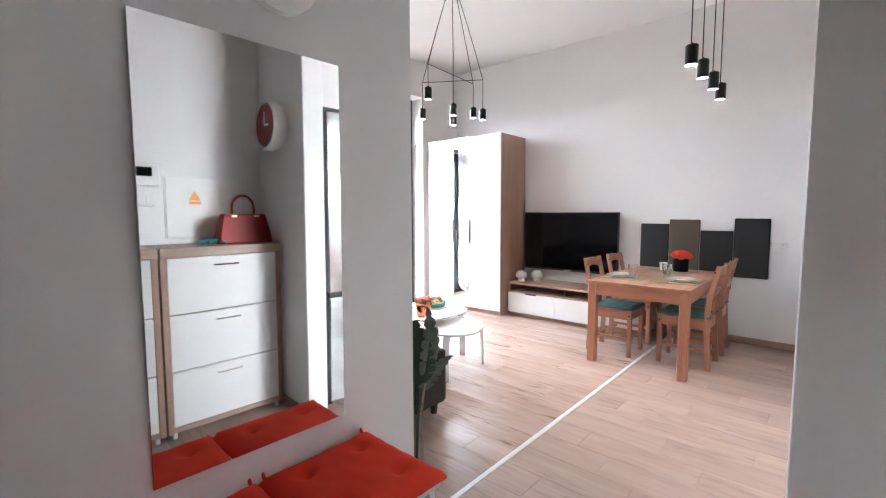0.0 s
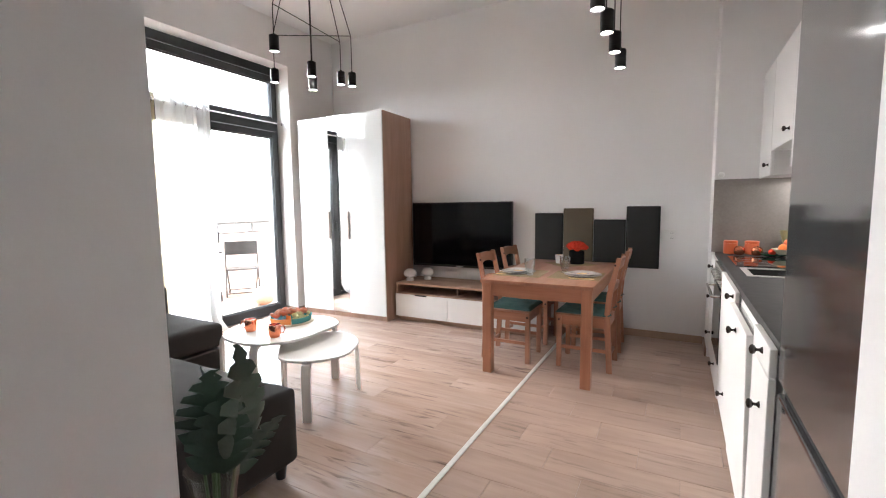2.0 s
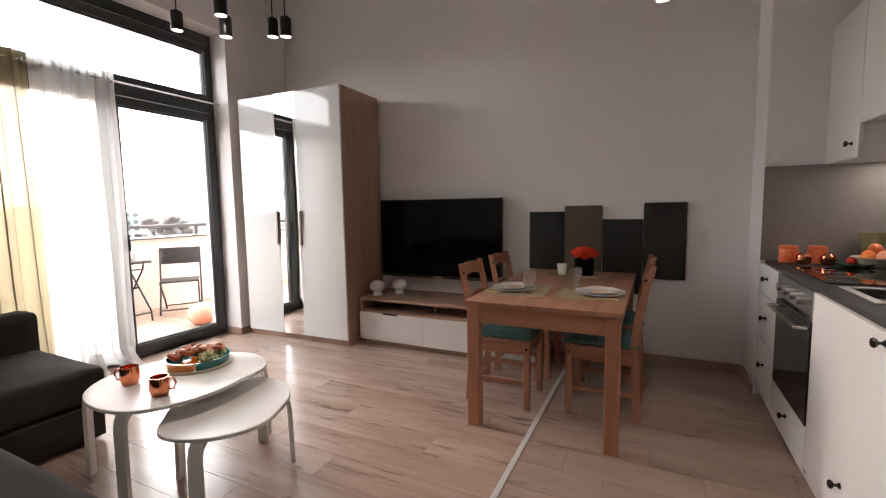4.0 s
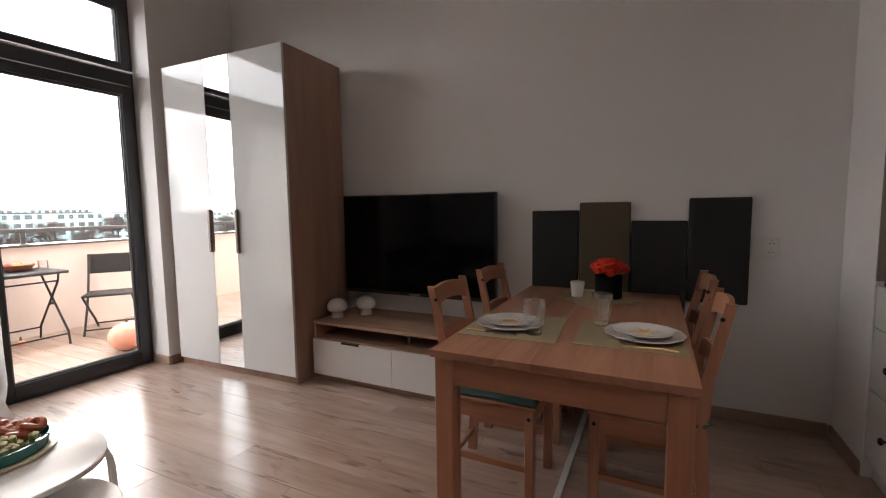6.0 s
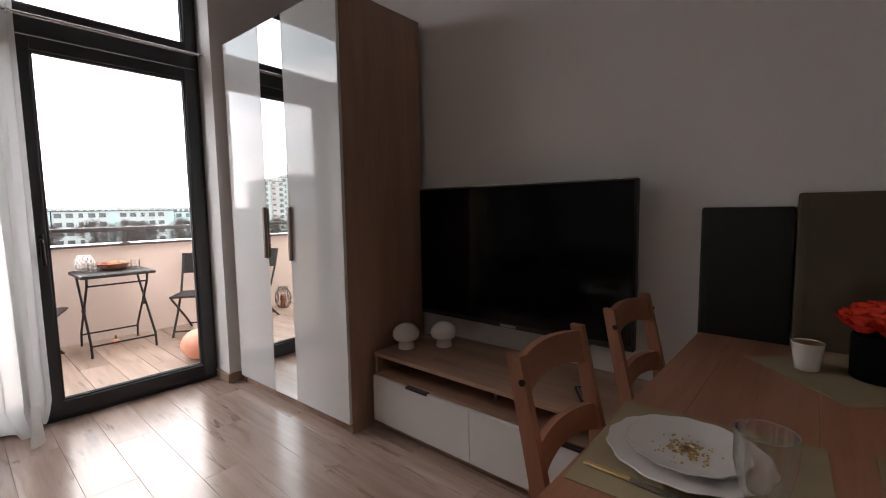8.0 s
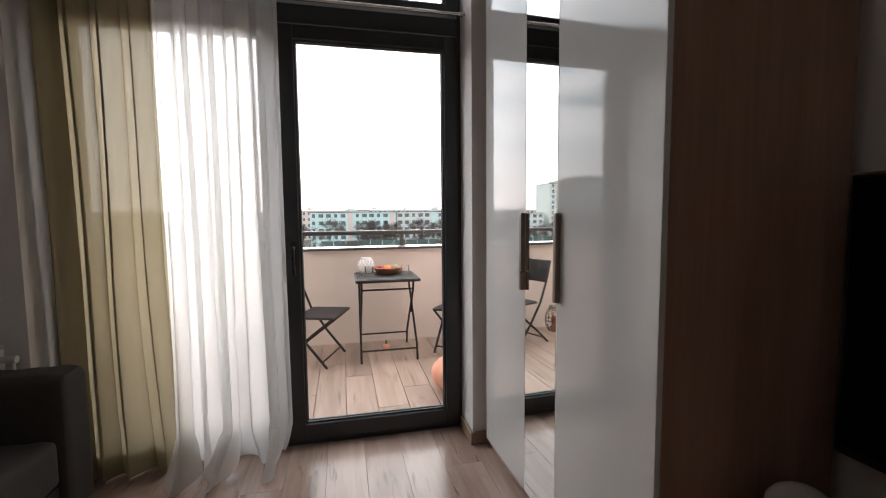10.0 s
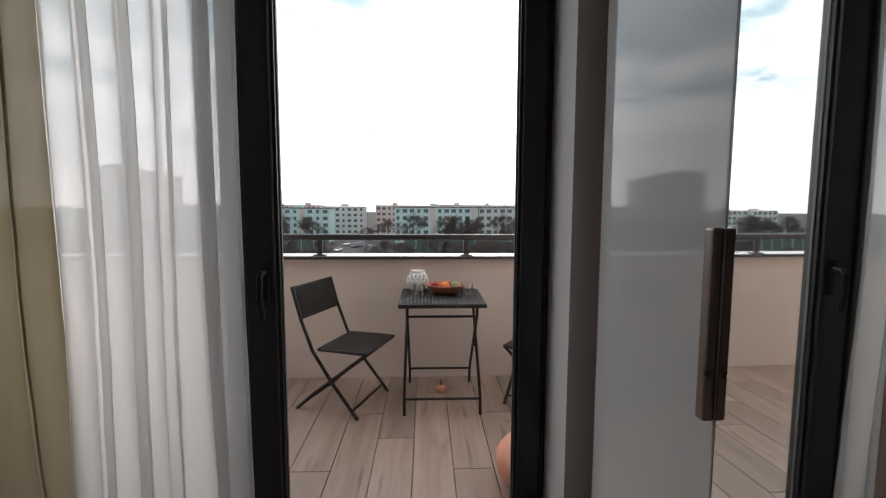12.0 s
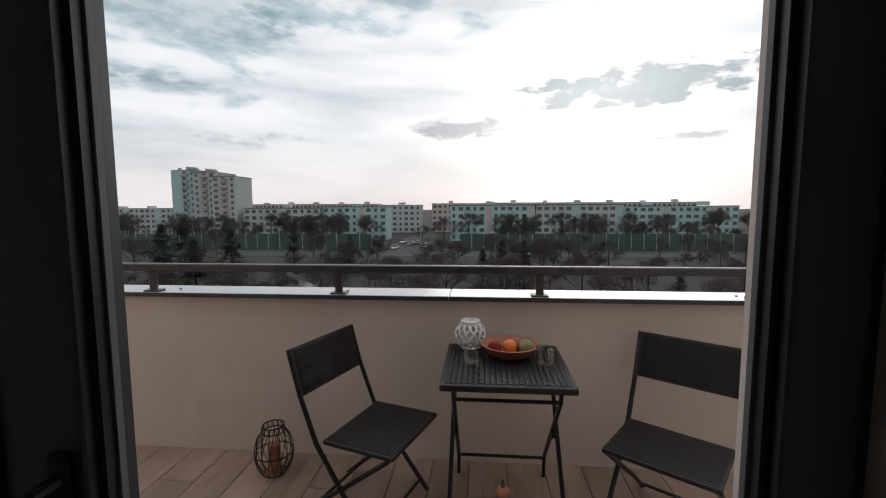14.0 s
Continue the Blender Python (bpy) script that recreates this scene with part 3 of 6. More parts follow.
door = sash("balcony_door", 3.640, 4.598, 0.03, 2.225, 0.092, 0.074, 0.07, 0.085, 0.052)
sash("fixed_sash", 2.70, 3.604, 0.06, 2.225, 0.06, 0.03, 0.06, 0.06)
sash("top_light", 2.70, 4.595, 2.34, 2.88, 0.055, 0.060, 0.07, 0.055)
hb = bmesh.new()
box(hb, -4.650, -4.640, 3.688, 3.716, 0.99, 1.12, bevel=0.004)
tube(hb, [(-4.64, 3.702, 1.085), (-4.61, 3.702, 1.085), (-4.598, 3.702, 1.07), (-4.593, 3.703, 1.0), (-4.602, 3.706, 0.945)], 0.0095, 8)
part("door_handle", hb, BLACKMETAL, door, "black lever handle")

# ---- curtain rod with curtains
rod = thing("curtain_rod", "thin chrome tension rod across the window reveal", "curtain rod")
part("rod", tube(bmesh.new(), [(-4.572, WY0 + 0.02, 2.315), (-4.572, WY1 - 0.02, 2.315)], 0.008, 10), CHROME, rod, smooth=True)
for yy in (WY0 + 0.011, WY1 - 0.011):
    part("end_cap", cyl(bmesh.new(), 0.016, 0.013, 0.022, Matrix.Translation((-4.572, yy, 2.315)) @ pose(0, 0, 0, 90)), CHROME, rod, smooth=True)


def curtain(name, y0, y1, folds, depth, material, label, seed, flare=0.0, puddle=0.0, omega=0.014, xc=-4.566):
    """Gathered cloth hung by eyelets: deep folds double back on themselves and wander on the way down."""
    rnd = random.Random(seed)
    th = thing(name, label, "curtain")
    ph = [rnd.uniform(-0.6, 0.6) for _ in range(folds + 2)]
    wide = [rnd.uniform(0.7, 1.3) for _ in range(folds + 2)]

    def sheet(v0, v1, nv, off):
        bm = bmesh.new()
        nu = folds * 22
        grid = []
        for j in range(nv + 1):
            v = v0 + (v1 - v0) * j / nv
            z = 2.375 - v * (2.372 - 0.004)
            row = []
            for i in range(nu + 1):
                u = i / nu
                k = min(u * folds, folds - 1e-6)
                w = ph[int(k)] * (1 - k % 1) + ph[int(k) + 1] * (k % 1)
                q_ = wide[int(k)] * (1 - k % 1) + wide[int(k) + 1] * (k % 1)
                a = 2 * math.pi * k + w * v * 1.6
                amp = depth * (0.7 + 0.3 * v) * q_
                edge = min(1.0, u * 9, (1 - u) * 9)
                yy = y0 + (y1 - y0) * u + omega * q_ * math.sin(2 * a) * edge + 0.012 * math.sin(a * 0.5 + seed) * v * edge + flare * max(0, v - 0.55) ** 2 * (u - 0.2)
                xx = xc + max(-0.062, amp * math.sin(a) * (1 - 0.2 * math.sin(3 * v + w)) + 0.008 * math.sin(7 * v + 5 * u)) + off
                xx += 0.0035 * noise.noise((yy * 30, z * 5, seed)) * v + 0.0018 * noise.noise((yy * 90, z * 22, seed))
                zz = z
                if puddle and v > 0.93:
                    q = (v - 0.93) / 0.07
                    xx += puddle * q * (0.7 + 0.6 * math.sin(a * 0.5 + 1.0))
                    yy += 0.05 * q * math.sin(a * 0.37)
                    zz = 0.17 * (1 - q) ** 1.5 + 0.006 + 0.022 * q * (1 + math.sin(a + 2 * q))
                row.append(bm.verts.new((xx, yy, zz)))
            grid.append(row)
        for a, b in zip(grid, grid[1:]):
            for i in range(nu):
                bm.faces.new((a[i], a[i + 1], b[i + 1], b[i]))
        return bm

    part("cloth", sheet(0, 1, 44, 0.0), material, th, "", True)
    part("header_hem", sheet(0.001, 0.047, 3, 0.004), material, th, "", True)
    if not puddle:
        part("bottom_hem", sheet(0.955, 0.999, 3, 0.004), material, th, "", True)
    for i in range(folds * 2):
        u = (i + 0.5) / (folds * 2)
        bm = bmesh.new()
        yy = y0 + (y1 - y0) * u
        tube(bm, [(-4.572 + 0.024 * math.cos(t), yy, 2.315 + 0.024 * math.sin(t)) for t in [2 * math.pi * q / 14 for q in range(14)]], 0.0045, 6, True)
        part("eyelet", bm, CHROME, th, "", True)
    return th


curtain("olive_curtain", 2.66, 3.13, 4, 0.058, OLIVECLOTH, "olive green linen eyelet curtain drawn aside", 4, 0.22, 0.0, 0.016)
curtain("sheer_curtain", 3.13, 3.672, 5, 0.050, SHEER, "white sheer eyelet curtain pooling on the floor", 9, 0.03, 0.17, 0.027)

# ---------------- balcony ----------------
solid("balcony_slab", B(-6.70, XO, -2.2, 8.2, -0.3, 0.008), GROUT, "balcony slab under wood-look tiles", "balcony", S)
par = thing("balcony_parapet", "cream rendered balcony parapet with metal coping and rail", "parapet", "", S)
part("wall", B(-6.68, -6.481, -2.2, 8.2, 0.008, 0.925), PLASTER, par)
for k in range(5):
    y0 = -2.2 + k * 2.08
    cap = part("coping", B(-6.675, -6.456, y0 + 0.002, y0 + 2.078, 0.925, 0.945, bevel=0.003), SHEETMETAL, par, "folded sheet metal coping")
    # dark strip added for the shade along the coping's front lip
    part("drip_edge", B(-6.456, -6.448, y0 + 0.002, y0 + 2.078, 0.921, 0.944), RAILMETAL, cap, "dark strip for the shaded coping lip")
    for dy in (0.5, 1.5):
        part("screw", cyl(bmesh.new(), 0.008, 0.006, 0.006, Matrix.Translation((-6.56, y0 + dy, 0.948)), 8), BLACKMETAL, cap)
solid("parapet_end", B(-6.68, XO, 8.2, 8.4, -0.3, 2.6), PLASTER, "cream rendered balcony end wall", "wall", S)
solid("parapet_end_south", B(-6.68, XO, -2.4, -2.2, -0.3, 0.935), PLASTER, "cream rendered balcony end wall", "wall", S)
rail = thing("balcony_rail", "grey metal handrail on short posts along the parapet", "railing", "", S)
part("handrail", B(-6.515, -6.465, -2.2, 8.2, 1.063, 1.105, bevel=0.006), RAILMETAL, rail)
for k in range(-5, 4):
    yy = 4.517 + 1.083 * k
    p = part("post", B(-6.502, -6.478, yy - 0.02, yy + 0.02, 0.945, 1.063, bevel=0.003), RAILMETAL, rail)
    part("foot_plate", B(-6.525, -6.460, yy - 0.045, yy + 0.045, 0.945, 0.955, bevel=0.003), RAILMETAL, p)
bm = bmesh.new()
box(bm, XO - 0.04, XO, -2.2, WY0 - 0.02, -0.3, TOP + 0.5)
box(bm, XO - 0.04, XO, WY1 - 0.015, 8.2, -0.3, TOP + 0.5)
box(bm, XO - 0.04, XO, WY0 - 0.02, WY1 - 0.015, WZ + 0.03, TOP + 0.5)
solid("facade", bm, PLASTER, "cream rendered outside wall of the flat", "wall", S)
solid("window_sill", B(XO - 0.06, FX0, WY0, WY1 - 0.018, -0.02, 0.012), FRAME, "dark metal threshold below the balcony door", "sill", S)


def balcony_table():
    th = thing("balcony_table", "black rattan folding table with tubular legs on the balcony", "table", at=(-6.10, 4.317, 0.02))
    h = 0.70
    top = part("tabletop", B(-0.268, 0.268, -0.27, 0.27, h - 0.028, h, bevel=0.008, seg=2), RATTAN, th)
    # short woven strands laid in a herringbone
    bm = bmesh.new()
    for j in range(11):
        for s in (-1, 1):
            yc = s * (0.0115 + j * 0.0228)
            for i in range(37):
                x = -0.247 + i * 0.0135 + (j % 2) * 0.0067
                if x < 0.25:
                    a, b = Vector((x - 0.005, yc - s * 0.0095, h + 0.0005)), Vector((x + 0.005, yc + s * 0.0095, h + 0.0005))
                    beam(bm, a, b, 0.0095, 0.005)
    part("weave", bm, RATTAN, top)
    for s in (-1, 1):
        y = s * 0.235
        part("leg", tube(bmesh.new(), [(0.255, y, 0.0), (0.24, y, 0.12), (-0.17, y * 0.97, 0.64), (-0.19, y * 0.97, h - 0.03)], 0.010, 8), BLACKMETAL, th, smooth=True)
        part("leg", tube(bmesh.new(), [(-0.27, y * 0.93, 0.0), (-0.25, y * 0.93, 0.12), (0.17, y * 0.93, 0.60), (0.19, y * 0.93, h - 0.03)], 0.010, 8), BLACKMETAL, th, smooth=True)
        part("hinge", cyl(bmesh.new(), 0.014, 0.014, 0.03, Matrix.Translation((0.0, y * 0.96, 0.37)) @ pose(0, 0, 0, 90), 10), BLACKMETAL, th)
    for a, b in (((0.245, 0.10), (0.235)), ((-0.255, 0.11), (0.22)), ((0.17, 0.60), (0.22)), ((-0.17, 0.64), (0.22))):
        part("crossbar", tube(bmesh.new(), [(a[0], -b, a[1]), (a[0], b, a[1])], 0.008, 8), BLACKMETAL, th, smooth=True)
    return th


def folding_chair():
    th = thing("folding_chair", "black rattan folding chair on the balcony", "chair", "balcony chairs")
    w = 0.21
    # front is +y
    seat = part("seat", B(-w, w, -0.165, 0.175, 0.395, 0.415, bevel=0.006, seg=2), RATTAN, th)
    bm = bmesh.new()
    for i in range(20):
        y = -0.155 + i * 0.0162
        box(bm, -w + 0.012, w - 0.012, y, y + 0.011, 0.415, 0.418)
    part("weave", bm, RATTAN, seat)
    for s in (-1, 1):
        x = s * (w + 0.012)
        part("back_leg", tube(bmesh.new(), [(x, -0.325, 0.79), (x, -0.27, 0.60), (x, -0.19, 0.40), (x, -0.05, 0.20), (x, 0.115, 0.0)], 0.011, 8), BLACKMETAL, th, smooth=True)
        part("front_leg", tube(bmesh.new(), [(x * 0.9, 0.15, 0.392), (x * 0.88, -0.05, 0.235), (x * 0.85, -0.20, 0.12), (x * 0.85, -0.335, 0.0)], 0.011, 8), BLACKMETAL, th, smooth=True)
    bm = bmesh.new()
    beam(bm, (0, -0.272, 0.585), (0, -0.325, 0.79), 2 * w + 0.02, 0.016, (0, 1, 0))
    bmesh.ops.bevel(bm, geom=list(bm.edges), offset=0.006, segments=2, affect="EDGES")
    back = part("backrest", bm, RATTAN, th)
    bm = bmesh.new()
    for i in range(13):
        z = 0.592 + i * 0.0152
        y = -0.272 - (z - 0.585) * 0.26 + 0.009
        box(bm, -w + 0.01, w - 0.01, y, y + 0.004, z, z + 0.011)
    part("weave", bm, RATTAN, back)
    for y, z, k in ((0.075, 0.05, 1.0), (-0.275, 0.05, 0.85)):
        part("crossbar", tube(bmesh.new(), [(-(w + 0.012) * k, y, z), ((w + 0.012) * k, y, z)], 0.008, 8), BLACKMETAL, th, smooth=True)
    return th


balcony_table()
fc = folding_chair()
fc.matrix_basis = pose(-6.04, 3.77, 0.02, 0, 0, -19)
copy_thing(fc, pose(-5.95, 4.975, 0.02, 0, 0, 234))

BT = 0.72
bm = bmesh.new()
lathe(bm, [(0.06, 0), (0.10, 0.02), (0.135, 0.062), (0.129, 0.064), (0.09, 0.03), (0.03, 0.018)], 28, (0, 0, 0))
bowl = thing("fruit_bowl", "terracotta bowl of fruit on the balcony table", "bowl", at=(-6.19, 4.345, BT))
part("bowl", bm, TERRACOTTA, bowl, smooth=True)
for i, (dx, dy, r, m_) in enumerate(((0.0, 0.0, 0.036, ORANGEFRUIT), (0.02, -0.07, 0.034, HANDBAG), (0.0, 0.075, 0.038, OLIVECER), (-0.04, 0.03, 0.036, TERRACOTTA))):
    part("fruit", ball(bmesh.new(), r, (dx, dy, 0.045)), m_, bowl, smooth=True)


def tumbler(name, at, h=0.09, r=0.037, label="clear drinking glass on the balcony table", group="balcony glasses"):
    bm = lathe(bmesh.new(), [(r * 0.9, 0), (r, 0.004), (r * 1.04, h), (r * 0.97, h), (r * 0.92, 0.018), (0.002, 0.016)], 24)
    ob = solid(name, bm, DRINKGLASS, label, "glass", "", group, True)
    ob.matrix_basis = pose(*at)
    return ob


tumbler("drinking_glass", (-6.05, 4.171, BT))
tumbler("drinking_glass", (-6.06, 4.487, BT))
# lattice candle holder
lan = thing("lattice_lantern", "white ceramic lattice tea light holder", "lantern", at=(-6.30, 4.158, BT))
lan.scale = (0.95, 0.95, 1.15)
bm = bmesh.new()
prof = lambda t: 0.045 + 0.033 * math.sin(math.pi * min(1, t * 1.02)) ** 0.8
for k in range(12):
    for s in (-1, 1):
        pts = []
        for q in range(9):
            t = q / 8
            a = 2 * math.pi * k / 12 + s * t * 1.25
            pts.append((prof(t) * math.cos(a), prof(t) * math.sin(a), 0.01 + 0.10 * t))
        tube(bm, pts, 0.0055, 6)
part("lattice", bm, PORCELAIN, lan, smooth=True)
part("base", cyl(bmesh.new(), 0.05, 0.05, 0.012, Matrix.Translation((0, 0, 0.006))), PORCELAIN, lan, smooth=True)
part("rim", lathe(bmesh.new(), [(0.044, 0.105), (0.052, 0.108), (0.052, 0.122), (0.046, 0.124), (0.040, 0.110)], 24), PORCELAIN, lan, smooth=True)

wl_ = thing("wire_lantern", "rusty wire basket lantern standing on the balcony floor", "lantern", at=(-6.29, 3.127, 0.02))
wl_.scale = (0.84, 0.84, 0.9)
bm = bmesh.new()
for k in range(14):
    a0 = 2 * math.pi * k / 14
    for s in (0.5, -0.35):
        pts = []
        for q in range(10):
            t = q / 9
            r = 0.066 + 0.05 * math.sin(math.pi * min(1.0, t * 1.12)) ** 0.6
            a = a0 + s * t
            pts.append((r * math.cos(a), r * math.sin(a), 0.005 + 0.285 * t))
        tube(bm, pts, 0.0025, 5)
part("wire", bm, BLACKMETAL, wl_)
for z, r in ((0.005, 0.066), (0.13, 0.116), (0.255, 0.066), (0.29, 0.066)):
    part("ring", tube(bmesh.new(), [(r * math.cos(2 * math.pi * q / 24), r * math.sin(2 * math.pi * q / 24), z) for q in range(24)], 0.004, 6, True), BLACKMETAL, wl_)
part("candle", cyl(bmesh.new(), 0.038, 0.038, 0.17, Matrix.Translation((0, 0, 0.09))), TERRACOTTA, wl_, "brown pillar candle", True)


def pumpkin(name, at, r, label):
    th = thing(name, label, "pumpkin", at=at)
    bm = bmesh.new()
    prof_ = [(r * math.cos(t) + 0.002, r * 0.86 * (1 + math.sin(t))) for t in [(-0.5 + q / 12) * math.pi for q in range(13)]]
    lathe(bm, prof_, 48, (0, 0, 0), lambda a, z: 0.05 * abs(math.cos(5 * a)) - 0.03)
    part("body", bm, PEACH, th, smooth=True)
    part("stem", cyl(bmesh.new(), 0.012, 0.007, 0.04, Matrix.Translation((0, 0, r * 1.72 + 0.012)), 8), STEM, th)
    return th


pumpkin("pumpkin", (-5.140, 4.680, 0.02), 0.145, "large peach coloured pumpkin on the balcony floor")
pumpkin("gourd", (-6.189, 4.32, 0.02), 0.032, "tiny orange gourd under the balcony table")

# ---------------- wardrobe ----------------
wd = thing("wardrobe", "tall oak wardrobe with white gloss and mirror doors", "wardrobe")
WX0, WX1, WYF = -4.39, -3.164, 4.735
part("carcass", B(WX0 + 0.018, WX1 - 0.018, WYF + 0.022, YB - 0.06, 0.0, 2.34, bevel=0.001), PIER, wd)
for x in (WX0, WX1 - 0.018):
    part("side_panel", B(x, x + 0.018, WYF + 0.0, YB - 0.055, 0.0, 2.36, bevel=0.0015), PIER, wd, "oak side panel")
part("top_panel", B(WX0 + 0.018, WX1 - 0.018, WYF, YB - 0.055, 2.342, 2.36, bevel=0.0015), PIER, wd)
for x0, x1 in ((WX0 + 0.02, -3.93), (-3.927, -3.18)):
    part("plinth", B(x0, x1, WYF + 0.008, WYF + 0.021, 0.0, 0.058, bevel=0.001), PIER, wd)
for x0, x1, m_, lab in ((WX0 + 0.002, -3.928, GLOSSWHITE, "white high gloss door"), (-3.925, -3.668, MIRROR, "narrow mirror door"), (-3.665, WX1 - 0.001, GLOSSWHITE, "white high gloss door")):
    d = part("door", B(x0, x1, WYF - 0.02, WYF - 0.001, 0.06, 2.356, bevel=0.0025, seg=2), m_, wd, lab)
    if m_ is GLOSSWHITE:
        hx = x1 - 0.010 if x0 < -4.2 else x0 + 0.012
        h = B(hx - 0.011, hx + 0.011, WYF - 0.040, WYF - 0.0195, 0.935, 1.257, bevel=0.005, seg=2)
        part("handle", h, BRONZE, d, "long brushed bronze bar handle")

# the wardrobe stands slightly askew to the wall
wd.matrix_basis = Matrix.Translation((WX1, WYF, 0)) @ Matrix.Rotation(radians(1.8), 4, "Z") @ Matrix.Translation((-WX1, -WYF, 0))

# ---------------- television and media unit ----------------
tv = thing("television", "large black flat television mounted on the wall", "television")
part("body", B(-3.132, -1.862, 5.262, 5.30, 0.594, 1.348, bevel=0.004), BLACKPLASTIC, tv)
part("screen", B(-3.120, -1.874, 5.258, 5.2625, 0.622, 1.338), BLACKGLOSS, tv, "glossy black screen")
part("back_housing", B(-2.9, -2.1, 5.30, YB - 0.001, 0.70, 1.2, bevel=0.02), BLACKPLASTIC, tv)
part("badge", B(-2.545, -2.455, 5.256, 5.2615, 0.600, 0.612), GREYPRINT, tv, "plain grey maker's badge")
part("bezel_edge", B(-3.134, -1.860, 5.2595, 5.2655, 1.346, 1.352), STEEL, tv)

mu = thing("media_unit", "low oak media unit with two white drawers", "media unit")
MX0, MX1, MYF, MZ = -3.125, -1.46, 4.87, 0.442
part("top", B(MX0, MX1, MYF - 0.004, YB - 0.012, MZ - 0.022, MZ, bevel=0.002), UNITWOOD, mu)
part("base", B(MX0 + 0.02, MX1 - 0.02, MYF + 0.03, YB - 0.02, 0.0, 0.05), UNITWOOD, mu)
part("bottom", B(MX0 + 0.018, MX1 - 0.018, MYF + 0.012, YB - 0.02, 0.05, 0.07), UNITWOOD, mu)
part("shelf", B(MX0 + 0.018, MX1 - 0.018, MYF + 0.004, YB - 0.02, 0.306, 0.324), UNITWOOD, mu)
part("back", B(MX0 + 0.018, MX1 - 0.018, YB - 0.03, YB - 0.02, 0.07, MZ - 0.022), UNITWOOD, mu)
for x in (MX0, MX1 - 0.018):
    part("upright", B(x, x + 0.018, MYF + 0.002, YB - 0.02, 0.05, MZ - 0.0225), UNITWOOD, mu)
part("divider", B(-2.405, -2.387, MYF + 0.12, YB - 0.031, 0.3245, MZ - 0.0225), UNITWOOD, mu)
xm = -2.45
for x0, x1 in ((MX0 + 0.001, xm - 0.0015), (xm + 0.0015, MX1 - 0.001)):
    d = part("drawer", B(x0, x1, MYF - 0.018, MYF, 0.055, 0.312, bevel=0.002), WHITEMATT, mu, "white drawer front")
    part("pull", B((x0 + x1) / 2 - 0.075, (x0 + x1) / 2 + 0.075, MYF - 0.022, MYF + 0.004, 0.302, 0.3145, bevel=0.001), BLACKMETAL, d, "black edge pull")


def mushroom_lamp(at):
    th = thing("mushroom_lamp", "small white opal glass mushroom table lamp", "lamp", "mushroom lamps", at=at)
    part("base", lathe(bmesh.new(), [(0.046, 0), (0.048, 0.006), (0.043, 0.03), (0.043, 0.052)], 28), PORCELAIN, th, smooth=True)
    part("shade", lathe(bmesh.new(), [(0.04, 0.045), (0.056, 0.047), (0.071, 0.058), (0.077, 0.078), (0.073, 0.10), (0.058, 0.122), (0.035, 0.137), (0.008, 0.143)], 32), PORCELAIN, th, smooth=True)


mushroom_lamp((-3.035, 5.03, MZ))
mushroom_lamp((-2.89, 5.19, MZ))
rm = thing("remote_control", "black television remote control on the media unit", "remote control", at=(-1.98, 5.02, MZ), turn=35)
part("body", B(-0.022, 0.022, -0.085, 0.085, 0.0, 0.018, bevel=0.005), BLACKPLASTIC, rm)
bm = bmesh.new()
for i in range(6):
    for j in (-1, 0, 1):
        box(bm, j * 0.012 - 0.004, j * 0.012 + 0.004, -0.06 + i * 0.021, -0.052 + i * 0.021, 0.018, 0.0195)
part("buttons", bm, GREYPRINT, rm)

# ---------------- padded wall panels, socket ----------------
for x0, z1, m_, c in ((-1.643, 1.218, PADGREY, "charcoal"), (-1.340, 1.266, PADOLIVE, "olive brown"), (-1.037, 1.152, PADGREY, "charcoal"), (-0.734, 1.281, PADGREY, "charcoal")):
    wp = thing("wall_pad", f"{c} padded upholstered headboard panel on the wall", "wall panel", "padded wall panels")
    part("backing_board", B(x0 + 0.008, x0 + 0.295, YB - 0.012, YB - 0.001, z1 - 0.594, z1 - 0.006), BLACKPLASTIC, wp)
    part("cushion", B(x0 + 0.002, x0 + 0.301, YB - 0.037, YB - 0.012, z1 - 0.60, z1, bevel=0.011, seg=3), m_, wp, "", True)
    for dx in (0.030, 0.273):
        part("seam", tube(bmesh.new(), [(x0 + dx, YB - 0.0368, z1 - 0.585), (x0 + dx, YB - 0.0368, z1 - 0.015)], 0.0012, 5), m_, wp, "", True)


def socket_plate(name, at, label):
    th = thing(name, label, "socket", at=at)
    part("plate", B(-0.075, 0.055, -0.010, -0.001, -0.055, 0.055, bevel=0.004), PLASTICWHITE, th)
    part("blank_cover", B(-0.07, -0.016, -0.0125, -0.0095, -0.045, 0.045, bevel=0.001), PLASTICWHITE, th)
    for dz in (-0.024, 0.024):
        part("recess", ring_y([(0.020, 0.0095), (0.0205, 0.013), (0.018, 0.0125), (0.017, 0.0102), (0.002, 0.0100)], 24), PLASTICWHITE, th, "round white socket recess", True).location = (0.018, 0, dz)
        for dx in (-0.0085, 0.0085):
            part("hole", cyl(bmesh.new(), 0.0034, 0.0034, 0.002, Matrix.Translation((0.018 + dx, -0.0108, dz)) @ pose(0, 0, 0, 90), 8), SOCKETDARK, th)
        part("earth_clip", B(0.0165, 0.0195, -0.0118, -0.0098, dz + 0.012, dz + 0.017), STEEL, th)
    return th


socket_plate("wall_socket", (-0.352, YB, 1.003), "white wall socket beside the padded panels")

